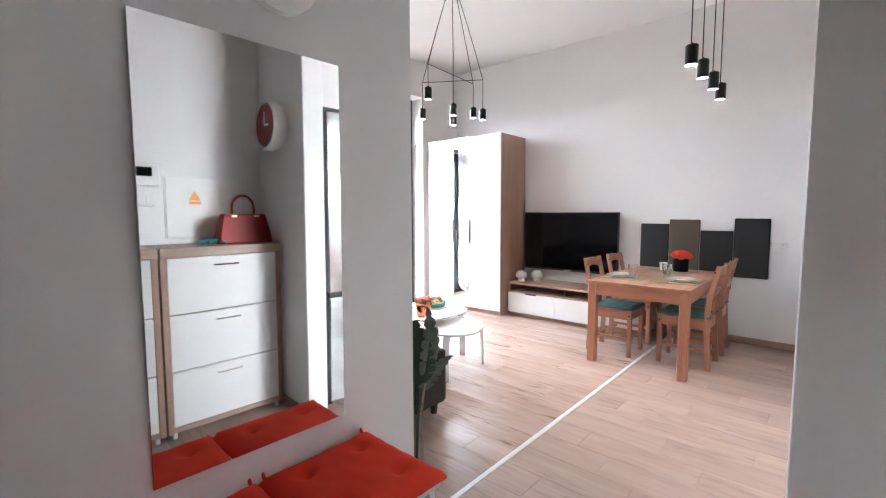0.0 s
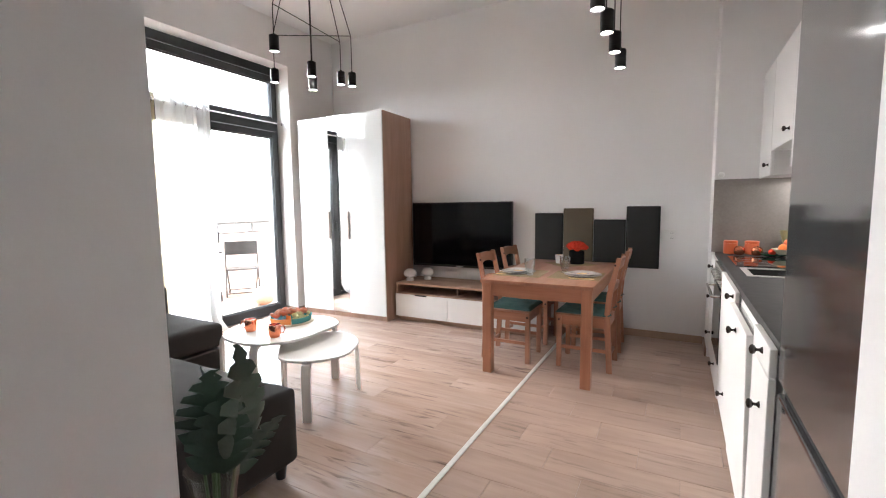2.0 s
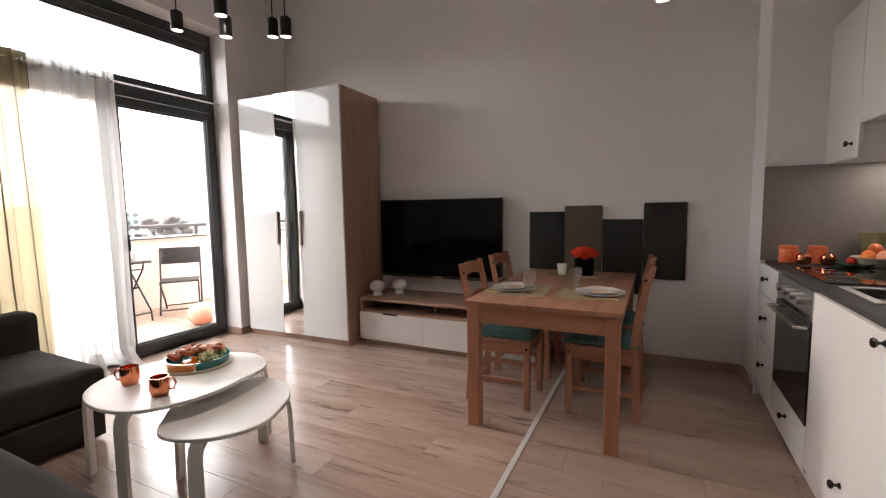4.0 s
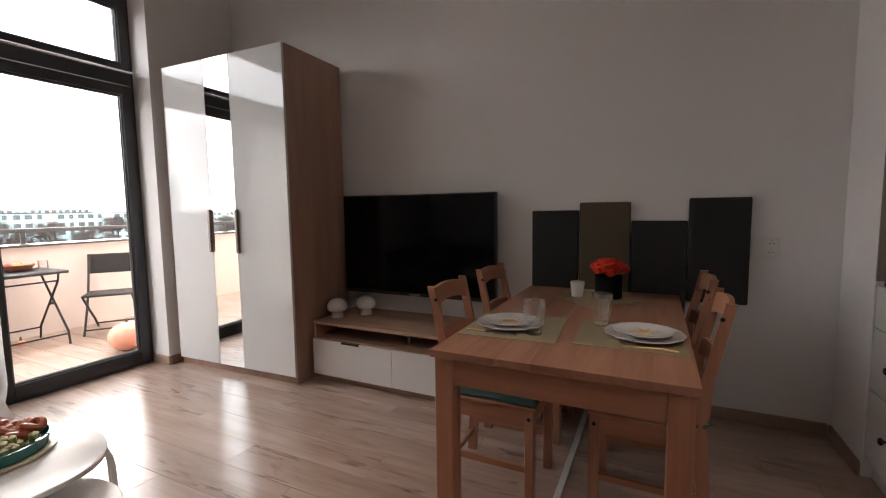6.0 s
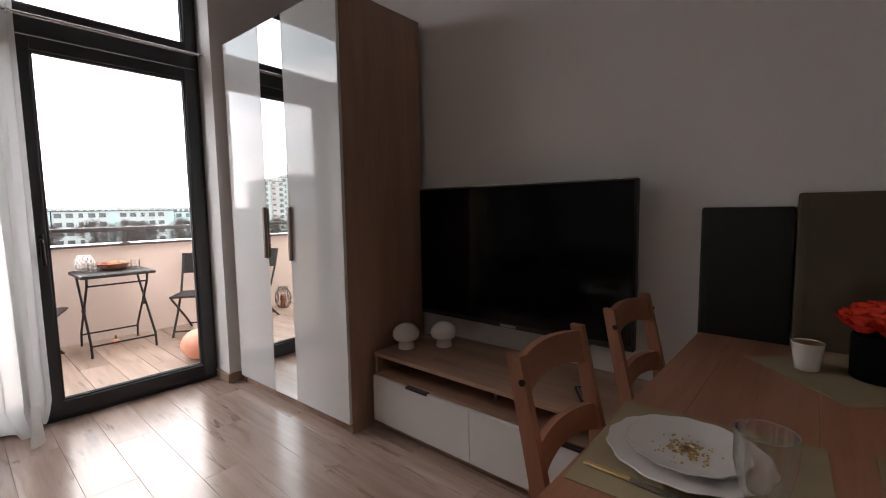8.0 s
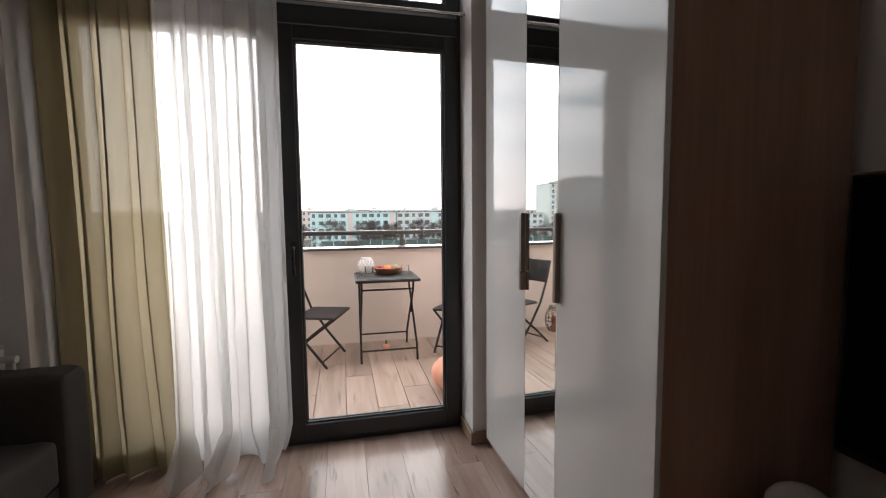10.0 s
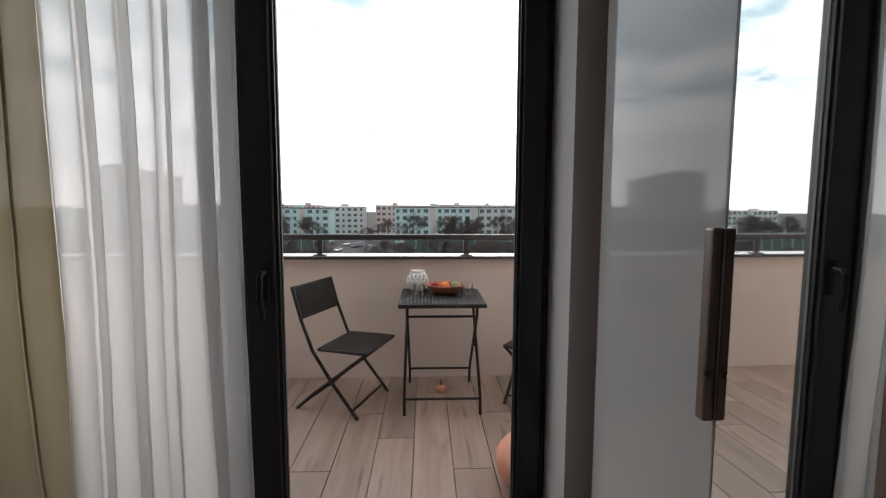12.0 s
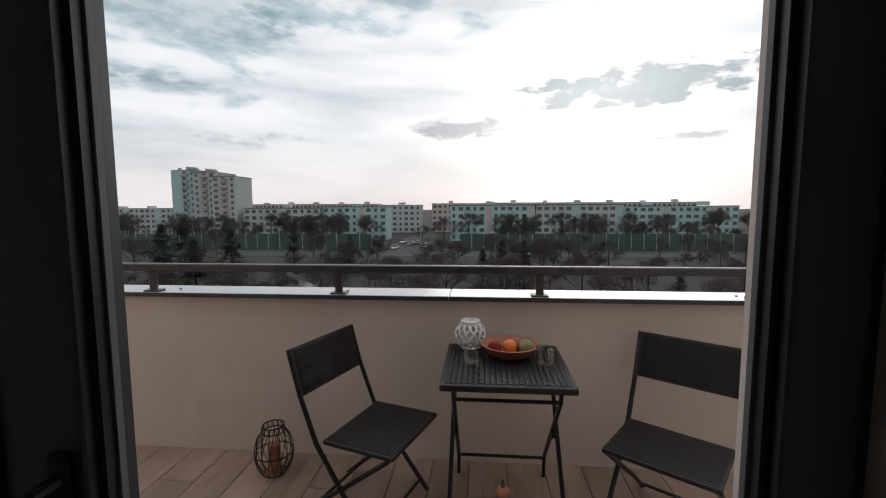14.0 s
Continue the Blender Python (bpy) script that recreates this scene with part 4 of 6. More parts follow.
# ---------------- dining table and chairs ----------------
dt = thing("dining_table", "antique stained pine dining table set for two", "table")
TX0, TX1, TY0, TY1, TZ = -1.612, -0.773, 3.822, 5.225, 0.74
top_ = part("tabletop", B(TX0 + 0.004, TX1 - 0.004, TY0 + 0.004, TY1 - 0.004, TZ - 0.026, TZ - 0.012), TABLEWOOD, dt)
for k in range(7):
    bw = (TX1 - TX0) / 7
    part("board", B(TX0 + bw * k + 0.0002, TX0 + bw * (k + 1) - 0.0002, TY0, TY1, TZ - 0.026 if k in (0, 6) else TZ - 0.0255, TZ, bevel=0.0008), TABLEWOOD, top_)
TABLEX = wood("pine_antique_across", (0.43, 0.195, 0.112), (0.33, 0.132, 0.07), 0.38, 0, 0.02, 0.25, 1.2)
TABLEZ = wood("pine_antique_upright", (0.43, 0.195, 0.112), (0.33, 0.132, 0.07), 0.38, 2, 0.02, 0.15, 1.2)
for y in (TY0 + 0.022, TY1 - 0.044):
    part("apron", B(TX0 + 0.08, TX1 - 0.08, y, y + 0.022, TZ - 0.125, TZ - 0.0265), TABLEX, dt)
for x in (TX0 + 0.022, TX1 - 0.044):
    part("apron", B(x, x + 0.022, TY0 + 0.08, TY1 - 0.08, TZ - 0.125, TZ - 0.0265), TABLEWOOD, dt)
for x in (TX0 + 0.012, TX1 - 0.082):
    for y in (TY0 + 0.012, TY1 - 0.082):
        part("leg", B(x, x + 0.07, y, y + 0.07, 0.0, TZ - 0.0265, bevel=0.004), TABLEZ, dt)


def dining_chair():
    """Faces +x, origin on the floor under the seat's middle."""
    th = thing("dining_chair", "stained pine dining chair with teal tufted cushion", "chair", "chairs round the table")
    w = 0.182
    for s in (-1, 1):
        y = s * (w - 0.018)
        part("front_leg", B(0.175, 0.212, y - 0.0185, y + 0.0185, 0.0, 0.425, bevel=0.003), CHAIRWOOD, th)
        # back post: straight to the seat, then raked, sawn from one plank
        bm = bmesh.new()
        prof_ = [(-0.215, 0.0), (-0.19, 0.44), (-0.205, 0.62), (-0.262, 0.90)]
        for side in (0,):
            va = []
            for x, z in prof_:
                wd_ = 0.042 if z < 0.7 else 0.034
                va.append([bm.verts.new((x + a, y + b, z)) for a, b in ((0, -0.011), (wd_, -0.011), (wd_, 0.011), (0, 0.011))])
            for a, b in zip(va, va[1:]):
                for k in range(4):
                    bm.faces.new((a[k], a[(k + 1) % 4], b[(k + 1) % 4], b[k]))
            bm.faces.new(va[0][::-1])
            bm.faces.new(va[-1])
        part("back_post", bm, CHAIRWOOD, th)
        part("side_rail", B(-0.155, 0.176, y - 0.009, y + 0.009, 0.35, 0.424), TABLEX, th)
        part("stretcher", B(-0.17, 0.176, y - 0.008, y + 0.008, 0.155, 0.18), TABLEX, th)
        part("bolt", cyl(bmesh.new(), 0.008, 0.008, 0.004, Matrix.Translation((-0.218, y, 0.80)) @ pose(0, 0, 0, 90), 10), BLACKMETAL, th)
        part("bolt", cyl(bmesh.new(), 0.008, 0.008, 0.004, Matrix.Translation((-0.220, s * (w - 0.005), 0.845)) @ pose(0, 0, 0, 90), 10), BLACKMETAL, th)
        part("bolt", cyl(bmesh.new(), 0.008, 0.008, 0.004, Matrix.Translation((0.193, s * (w + 0.0015), 0.39)) @ pose(0, 0, 0, 90), 10), BLACKMETAL, th)
    part("front_rail", B(0.182, 0.2, -w + 0.037, w - 0.037, 0.35, 0.424), TABLEWOOD, th)
    part("back_rail", B(-0.185, -0.165, -w + 0.03, w - 0.03, 0.35, 0.424), TABLEWOOD, th)
    part("cross_stretcher", B(-0.19, -0.174, -w + 0.03, w - 0.03, 0.10, 0.125), TABLEWOOD, th)
    part("seat", B(-0.155, 0.222, -w - 0.004, w + 0.004, 0.4245, 0.44, bevel=0.004), TABLEWOOD, th)
    for z0, z1, xb in ((0.80, 0.885, -0.235), (0.62, 0.69, -0.195)):
        bm = bmesh.new()
        N = 12
        rows = []
        for i in range(N + 1):
            t = -1 + 2 * i / N
            arch = 0.022 * (1 - t * t)
            dx = -0.018 * (1 - t * t)
            y = t * (w - 0.028)
            rows.append([bm.verts.new((xb + dx + q - (zz - z0) * 0.2, y, zz)) for q, zz in ((0, z0 + arch), (0.018, z0 + arch), (0.018, z1 + arch * 0.5), (0, z1 + arch * 0.5))])
        for a, b in zip(rows, rows[1:]):
            for k in range(4):
                bm.faces.new((a[k], a[(k + 1) % 4], b[(k + 1) % 4], b[k]))
        bm.faces.new(rows[0][::-1])
        bm.faces.new(rows[-1])
        part("back_slat", bm, TABLEWOOD, th, smooth=True)
    return th


def tufted_cushion(name, label, material, sx, sy, h, nx, ny, at, turn=0, group="", ties=True):
    """A square pad pinched down at its buttons."""
    th = thing(name, label, "cushion", group, at=at, turn=turn)
    N = 28
    pts = [((i + 0.5) / nx - 0.5, (j + 0.5) / ny - 0.5) for i in range(nx) for j in range(ny)]
    bm = bmesh.new()
    top, bot = [], []
    for i in range(N + 1):
        ra, rb = [], []
        for j in range(N + 1):
            u, v = i / N - 0.5, j / N - 0.5
            e = max(0.0, 1 - max(abs(u), abs(v)) * 2)
            puff = min(1, e * 5.0) ** 0.5
            dip = sum(math.exp(-((u - a) ** 2 + (v - b) ** 2) * 260) for a, b in pts)
            k = 1 + 0.03 * (abs(u) * abs(v) * 4)
            z = h * (0.35 + 0.65 * puff) - 0.55 * h * dip + 0.004 * noise.noise((u * 9, v * 9, nx))
            ra.append(bm.verts.new((u * sx * k, v * sy * k, max(0.004, z))))
            rb.append(bm.verts.new((u * sx * k, v * sy * k, h * 0.18 * (1 - puff))))
        top.append(ra)
        bot.append(rb)
    for i in range(N):
        for j in range(N):
            bm.faces.new((top[i][j], top[i + 1][j], top[i + 1][j + 1], top[i][j + 1]))
            bm.faces.new((bot[i][j + 1], bot[i + 1][j + 1], bot[i + 1][j], bot[i][j]))
    for i in range(N):
        for r, s in (((top[i][0], top[i + 1][0]), (bot[i][0], bot[i + 1][0])), ((top[i][N], top[i + 1][N]), (bot[i][N], bot[i + 1][N])), ((top[0][i], top[0][i + 1]), (bot[0][i], bot[0][i + 1])), ((top[N][i], top[N][i + 1]), (bot[N][i], bot[N][i + 1]))):
            bm.faces.new((r[0], r[1], s[1], s[0]))
    part("pad", bm, material, th, smooth=True)
    for a, b in pts:
        part("button", ball(bmesh.new(), 0.008, (a * sx, b * sy, h * 0.46), 1, (1, 1, 0.5)), material, th, smooth=True)
    if ties:
        for s in (-1, 1):
            bm = tube(bmesh.new(), [(-sx * 0.5, s * sy * 0.46, h * 0.4), (-sx * 0.5 - 0.025, s * sy * 0.46, h * 0.4 + 0.03), (-sx * 0.5 - 0.045, s * sy * 0.46 + 0.015, h * 0.4 + 0.01), (-sx * 0.5 - 0.02, s * sy * 0.46 + 0.012, h * 0.4 - 0.004)], 0.006, 6)
            part("tie", bm, material, th, "", True)
    return th


chair = dining_chair()
chair.matrix_basis = pose(-1.53, 4.323, 0)
spots = [pose(-1.53, 4.323, 0), pose(-1.525, 4.885, 0, 0, 0, -2), pose(-0.905, 4.401, 0, 0, 0, 180), pose(-0.905, 4.940, 0, 0, 0, 182)]
for m_ in spots[1:]:
    copy_thing(chair, m_)
cush = tufted_cushion("seat_cushion", "teal tufted seat cushion on a dining chair", TEAL, 0.37, 0.355, 0.035, 3, 3, (0, 0, 0), 0, "seat cushions")
cush.matrix_basis = spots[0] @ pose(0.03, 0, 0.44)
for m_ in spots[1:]:
    copy_thing(cush, m_ @ pose(0.03, 0, 0.44))


def place_setting(x, y, turn, px, py, gx, gy):
    tm = tagged(part("placemat", B(-0.19, 0.19, -0.195, 0.195, 0.0, 0.0025), MATGREEN), "sage green woven placemat on the dining table", "placemat", "placemats")
    tm.matrix_basis = pose(x, y, TZ, 0, 0, turn)
    for r, z, nm in ((0.143, 0.0025, "dinner_plate"), (0.107, 0.0125, "side_plate")):
        th = thing(nm, "white scalloped porcelain plate on a placemat" if r > 0.12 else "small white porcelain plate with gold flecks", "plate", "plates", at=(px, py, TZ + z))
        bm = lathe(bmesh.new(), [(r * 0.62, 0.0), (r * 0.66, 0.002), (r * 0.98, 0.014), (r, 0.016), (r * 0.98, 0.0175), (r * 0.68, 0.008), (r * 0.5, 0.006), (0.003, 0.006)], 60, wob=lambda a, zz: 0.018 * math.cos(14 * a) * (zz > 0.01))
        part("plate", bm, PORCELAIN, th, smooth=True)
        if r < 0.12:
            rnd = random.Random(int(x * 1000))
            bm = bmesh.new()
            for _ in range(170):
                a, q = rnd.uniform(0, 6.28), abs(rnd.gauss(0.0, 0.03))
                px, py = q * math.cos(a), q * math.sin(a)
                s = rnd.uniform(0.0008, 0.0024)
                box(bm, px - s, px + s, py - s, py + s, 0.006, 0.0085)
            tagged(part("gold_flecks", bm, GOLD, th, "gold sprinkles"), "gold sprinkles", kind="stuff")
    g = thing("tumbler", "ribbed clear glass tumbler on the dining table", "glass", "ribbed tumblers", at=(gx, gy, TZ + 0.003))
    bm = lathe(bmesh.new(), [(0.026, 0), (0.030, 0.003), (0.029, 0.012), (0.022, 0.018), (0.031, 0.04), (0.040, 0.085), (0.043, 0.135), (0.040, 0.135), (0.036, 0.085), (0.026, 0.042), (0.002, 0.03)], 40, wob=lambda a, zz: 0.06 * math.cos(9 * a) * (0.03 < zz < 0.12))
    part("glass", bm, DRINKGLASS, g, smooth=True)


place_setting(-1.42, 4.245, 3, -1.447, 4.247, -1.319, 4.147)
place_setting(-0.977, 4.285, 1, -0.93, 4.284, -1.094, 4.384)
k = thing("knife", "thin table knife with gold coloured handle on a placemat", "cutlery", "cutlery", at=(-1.485, 4.103, TZ + 0.003), turn=-1)
part("handle", B(-0.105, -0.02, -0.006, 0.006, 0, 0.005, bevel=0.002), GOLD, k, "gold coloured handle")
part("blade", B(-0.02, 0.108, -0.008, 0.007, 0.001, 0.003, bevel=0.0008), STEEL, k)
k = thing("fork", "slim table fork lying on a placemat", "cutlery", "cutlery", at=(-0.913, 4.115, TZ + 0.003), turn=-2)
part("handle", tube(bmesh.new(), [(-0.02, 0, 0.004), (0.03, 0, 0.008), (0.095, 0, 0.005)], 0.0032, 6), GOLD, k, "gold coloured handle", True)
part("neck", B(-0.045, -0.02, -0.010, 0.010, 0.003, 0.0055, bevel=0.001), GOLD, k)
for q in range(4):
    part("tine", tube(bmesh.new(), [(-0.045, -0.0085 + q * 0.0057, 0.0045), (-0.075, -0.0085 + q * 0.0057, 0.002), (-0.092, -0.008 + q * 0.0053, 0.006)], 0.0014, 5), GOLD, k, "", True)
rn = tagged(part("table_runner", B(-0.18, 0.18, -0.18, 0.18, 0, 0.0025), MATGREEN), "sage green napkin laid cornerwise on the table", "napkin")
rn.matrix_basis = pose(-1.18, 4.98, TZ, 0, 0, 42)
fp = thing("flower_pot", "black round pot of red orange roses on the table", "flowers", at=(-1.125, 5.0, TZ + 0.0025))
part("pot", lathe(bmesh.new(), [(0.066, 0), (0.069, 0.004), (0.070, 0.118), (0.067, 0.122), (0.064, 0.115), (0.003, 0.11)], 32), VELVET, fp, smooth=True)
rnd = random.Random(5)


def rose(bm, c, r, rnd):
    for ring, (n_, rr, tilt) in enumerate(((3, 0.30, 0.25), (4, 0.55, 0.55), (6, 0.9, 1.0))):
        for k in range(n_):
            a = 2 * math.pi * k / n_ + ring * 0.7 + rnd.uniform(-0.2, 0.2)
            ux, uy = math.cos(a), math.sin(a)
            g = []
            for i in range(4):
                row = []
                for j in range(4):
                    s, t = (j - 1.5) / 1.5, i / 3
                    rad = r * rr * (0.35 + 0.65 * math.sin(t * 1.4)) + r * 0.12 * t * t * (s * s)
                    h = r * (1.05 * t * (1.15 - 0.55 * tilt * t)) - r * 0.2 * tilt
                    px = rad * ux - s * r * 0.62 * uy * (0.5 + 0.5 * math.sin(t * 2.2))
                    py = rad * uy + s * r * 0.62 * ux * (0.5 + 0.5 * math.sin(t * 2.2))
                    row.append(bm.verts.new((c[0] + px, c[1] + py, c[2] + h)))
                g.append(row)
            for i in range(3):
                for j in range(3):
                    bm.faces.new((g[i][j], g[i][j + 1], g[i + 1][j + 1], g[i + 1][j]))


for k in range(24):
    t = (k + 0.5) / 24
    a, q = k * 2.4, math.sqrt(t)
    bm = bmesh.new()
    rose(bm, (0.078 * q * math.cos(a), 0.078 * q * math.sin(a), 0.118 + 0.062 * math.sqrt(max(0, 1 - t * 0.95))), 0.036, rnd)
    part("rose", bm, ROSE, fp, "", True)
mg = thing("votive_cup", "small white ceramic cup with gilt inside", "cup", at=(-1.285, 4.975, TZ + 0.0025))
part("cup", lathe(bmesh.new(), [(0.028, 0), (0.031, 0.003), (0.040, 0.082), (0.037, 0.082), (0.029, 0.01), (0.002, 0.009)], 28), PORCELAIN, mg, smooth=True)
part("gilt", lathe(bmesh.new(), [(0.0365, 0.08), (0.0362, 0.079), (0.031, 0.03), (0.002, 0.02)], 28), GOLD, mg, "gilt inner face", True)

# ---------------- sofa ----------------
sofa = thing("corner_sofa", "dark grey upholstered corner sofa with low back", "sofa")
def soft(x0, x1, y0, y1, z0, z1, r=0.03, sag=0.0, seed=0):
    """A stuffed block with rounded edges and slightly uneven faces."""
    bm = B(x0, x1, y0, y1, z0, z1)
    bmesh.ops.subdivide_edges(bm, edges=list(bm.edges), cuts=26, use_grid_fill=True)
    c = Vector(((x0 + x1) / 2, (y0 + y1) / 2, (z0 + z1) / 2))
    hx, hy, hz = (x1 - x0) / 2, (y1 - y0) / 2, (z1 - z0) / 2
    for v in bm.verts:
        d = v.co - c
        q = Vector([max(-h + r, min(h - r, a)) for a, h in zip(d, (hx, hy, hz))])
        e = d - q
        if e.length > 1e-6:
            d = q + e.normalized() * r
        n_ = noise.noise(v.co * 3.1 + Vector((seed, 0, 0))) * 0.006 + noise.noise(v.co * 9 + Vector((0, seed, 0))) * 0.003 - 0.008 * max(0.0, 1 - abs(noise.noise(Vector((v.co.x * 3.5, v.co.y * 9, seed)))) * 9) * max(0.0, abs(d.x / hx) * 1.6 - 0.6)
        if d.z > hz - r:
            d.z += sag * (1 - (d.x / hx) ** 2) * (1 - (d.y / hy) ** 2) + n_
        v.co = c + d
    return bm
part("base", soft(-3.40, -2.04, 1.50, 2.235, 0.07, 0.225, 0.015), SOFAGREY, sofa, smooth=True)
part("chaise_base", soft(-4.15, -3.395, 1.50, 2.865, 0.025, 0.225, 0.015), SOFAGREY, sofa, smooth=True)
part("seat_cushion", soft(-3.395, -2.035, 1.52, 2.265, 0.23, 0.405, 0.04, 0.02, 3), SOFAGREY, sofa, smooth=True)
part("chaise_cushion", soft(-4.14, -3.39, 1.52, 2.885, 0.23, 0.42, 0.04, 0.018, 7), SOFAGREY, sofa, smooth=True)
part("backrest", soft(-4.33, -4.14, 1.33, 2.90, 0.07, 0.655, 0.045, 0.0, 5), SOFAGREY, sofa, smooth=True)
part("backrest", soft(-4.13, -2.04, 1.33, 1.53, 0.07, 0.655, 0.045, 0.0, 8), SOFAGREY, sofa, smooth=True)
part("armrest", soft(-2.03, -1.86, 1.33, 2.20, 0.08, 0.45, 0.03, 0.004, 2), SOFAGREY, sofa, smooth=True)
for x, y in ((-1.93, 2.14), (-1.93, 1.42), (-4.08, 1.42)):
    part("leg", cyl(bmesh.new(), 0.022, 0.032, 0.08, Matrix.Translation((x, y, 0.04)), 14), BLACKPLASTIC, sofa, smooth=True)
pil = solid("throw_pillow", soft(-0.2, 0.2, -0.06, 0.06, -0.2, 0.2, 0.055, 0, 4), OLIVECER, "pale olive throw pillow on the sofa", "pillow", smooth=True)
pil.matrix_basis = pose(-3.98, 1.98, 0.60, -18, 0, 82)

# ---------------- nesting coffee tables ----------------
def coffee_table(name, label, cx, cy, h, corners, legs):
    th = thing(name, label, "coffee table", "nesting coffee tables", at=(cx, cy, 0))
    N = 72
    outline = []
    for i in range(N):
        a = 2 * math.pi * i / N
        d = Vector((math.cos(a), math.sin(a)))
        # soft maximum over the corner directions gives a rounded polygon
        r = sum(((max(0.0, d.dot(Vector((c[0], c[1])).normalized())) ** 5) * Vector(c).length) for c in corners)
        w_ = sum((max(0.0, d.dot(Vector((c[0], c[1])).normalized())) ** 5) for c in corners) + 0.22
        r = (r + 0.22 * 0.30) / w_
        outline.append(d * r)
    bm = bmesh.new()
    rows = []
    for k, z in ((0.985, h - 0.018), (1.0, h - 0.015), (1.0, h - 0.003), (0.99, h)):
        rows.append([bm.verts.new((p.x * k, p.y * k, z)) for p in outline])
    for a, b in zip(rows, rows[1:]):
        for i in range(N):
            bm.faces.new((a[i], a[(i + 1) % N], b[(i + 1) % N], b[i]))
    bm.faces.new(rows[0][::-1])
    bm.faces.new(rows[-1])
    part("tabletop", bm, WHITE, th, smooth=True)
    for lx, ly in legs:
        d = Vector((lx, ly)).normalized()
        t = Vector((-d.y, d.x))
        R = Vector((lx, ly)).length
        bm = bmesh.new()
        path = [(R - 0.13, h - 0.027), (R - 0.05, h - 0.027), (R - 0.022, h - 0.036), (R - 0.006, h - 0.06), (R, h - 0.10), (R + 0.006, 0.0)]
        rr = []
        for r, z in path:
            nx_ = 0.009
            rr.append([bm.verts.new((d.x * (r + o) + t.x * s, d.y * (r + o) + t.y * s, z + (o if z > h - 0.05 else 0))) for o, s in ((-nx_, -0.026), (nx_, -0.026), (nx_, 0.026), (-nx_, 0.026))])
        for a, b in zip(rr, rr[1:]):
            for k in range(4):
                bm.faces.new((a[k], a[(k + 1) % 4], b[(k + 1) % 4], b[k]))
        bm.faces.new(rr[0][::-1])
        bm.faces.new(rr[-1])
        part("leg", bm, WHITE, th, "bent white birch leg", True)
    return th
coffee_table("coffee_table", "white oval coffee table with bent wood legs", -2.74, 2.90, 0.45, ((-0.31, -0.27), (0.16, -0.36), (0.10, 0.41), (-0.30, 0.22), (0.30, -0.08)), ((-0.33, -0.26), (0.10, -0.34), (0.12, 0.39)))
coffee_table("side_table", "smaller white coffee table nested beside the larger", -2.43, 2.92, 0.375, ((-0.20, -0.13), (0.20, -0.30), (0.16, 0.21), (-0.10, 0.28)), ((-0.22, -0.11), (0.20, -0.315), (0.155, 0.215), (-0.12, 0.28)))

def copper_mug(at, turn):
    th = thing("copper_mug", "hammered copper mug on the white coffee table", "mug", "copper mugs", at=at, turn=turn)
    part("cup", lathe(bmesh.new(), [(0.030, 0), (0.034, 0.004), (0.041, 0.03), (0.040, 0.07), (0.0385, 0.085), (0.0365, 0.085), (0.038, 0.03), (0.002, 0.008)], 28), COPPER, th, smooth=True)
    part("handle", tube(bmesh.new(), [(0.038, 0, 0.07), (0.058, 0, 0.074), (0.066, 0, 0.05), (0.056, 0, 0.024), (0.039, 0, 0.022)], 0.0045, 8), COPPER, th, smooth=True)
copper_mug((-2.885, 2.74, 0.45), 215)
copper_mug((-2.62, 2.72, 0.45), 40)

tray = thing("snack_tray", "round tray with teal and orange dishes of snacks", "tray", at=(-2.83, 3.05, 0.45), turn=100)
part("board", cyl(bmesh.new(), 0.165, 0.17, 0.012, Matrix.Translation((0, 0, 0.006)), 40), CREAMCER, tray, "round wooden board", True)
def wedge(a0, a1, m_, nm):
    bm = bmesh.new()
    N = 14
    def ring(r, z):
        pts = [(0.012 * math.cos((a0 + a1) / 2), 0.012 * math.sin((a0 + a1) / 2))] if r < 0.02 else []
        return [bm.verts.new((r * math.cos(a0 + (a1 - a0) * i / N), r * math.sin(a0 + (a1 - a0) * i / N), z)) for i in range(N + 1)]
    o0, o1, o2, o3 = ring(0.145, 0.012), ring(0.155, 0.05), ring(0.148, 0.05), ring(0.14, 0.02)
    i0, i1, i2, i3 = ring(0.03, 0.012), ring(0.025, 0.05), ring(0.032, 0.05), ring(0.036, 0.02)
    seq = [o0, o1, o2, o3, i3, i2, i1, i0]
    for a, b in zip(seq, seq[1:] + seq[:1]):
        for i in range(N):
            bm.faces.new((a[i], a[i + 1], b[i + 1], b[i]))
    for k in (0, N):
        bm.faces.new([r[k] for r in (o0, o1, o2, o3)] + [r[k] for r in (i3, i2, i1, i0)])
    return part(nm, bm, m_, tray, "", True)
for k, (m_, lab) in enumerate(((TEALGLAZE, "teal"), (TEALGLAZE, "teal"), (ORANGEGLAZE, "orange"), (TEALGLAZE, "teal"))):
    wedge(-0.9 + k * math.pi / 2 + 0.03, -0.9 + (k + 1) * math.pi / 2 - 0.03, m_, "dish")
rnd = random.Random(11)
for k in range(30):
    a, r = rnd.uniform(-2.25, -1.1), rnd.uniform(0.055, 0.13)
    part("grape", ball(bmesh.new(), 0.0165, (r * math.cos(a), r * math.sin(a), 0.036 + rnd.uniform(0, 0.03)), 1), GRAPE, tray, smooth=True)
for k in range(10):
    a, r = -0.55 + k * 0.29, 0.06 + 0.05 * (k % 2)
    bm = bmesh.new()
    c = (r * math.cos(a), r * math.sin(a), 0.055 + 0.006 * (k % 3))
    tube(bm, [(c[0] + 0.026 * math.cos(t), c[1] + 0.026 * math.sin(t), c[2] + 0.008 * math.sin(t * 2 + k)) for t in [2 * math.pi * q / 14 for q in range(14)]], 0.014, 8, True)
    part("pastry", bm, BREAD, tray, smooth=True)

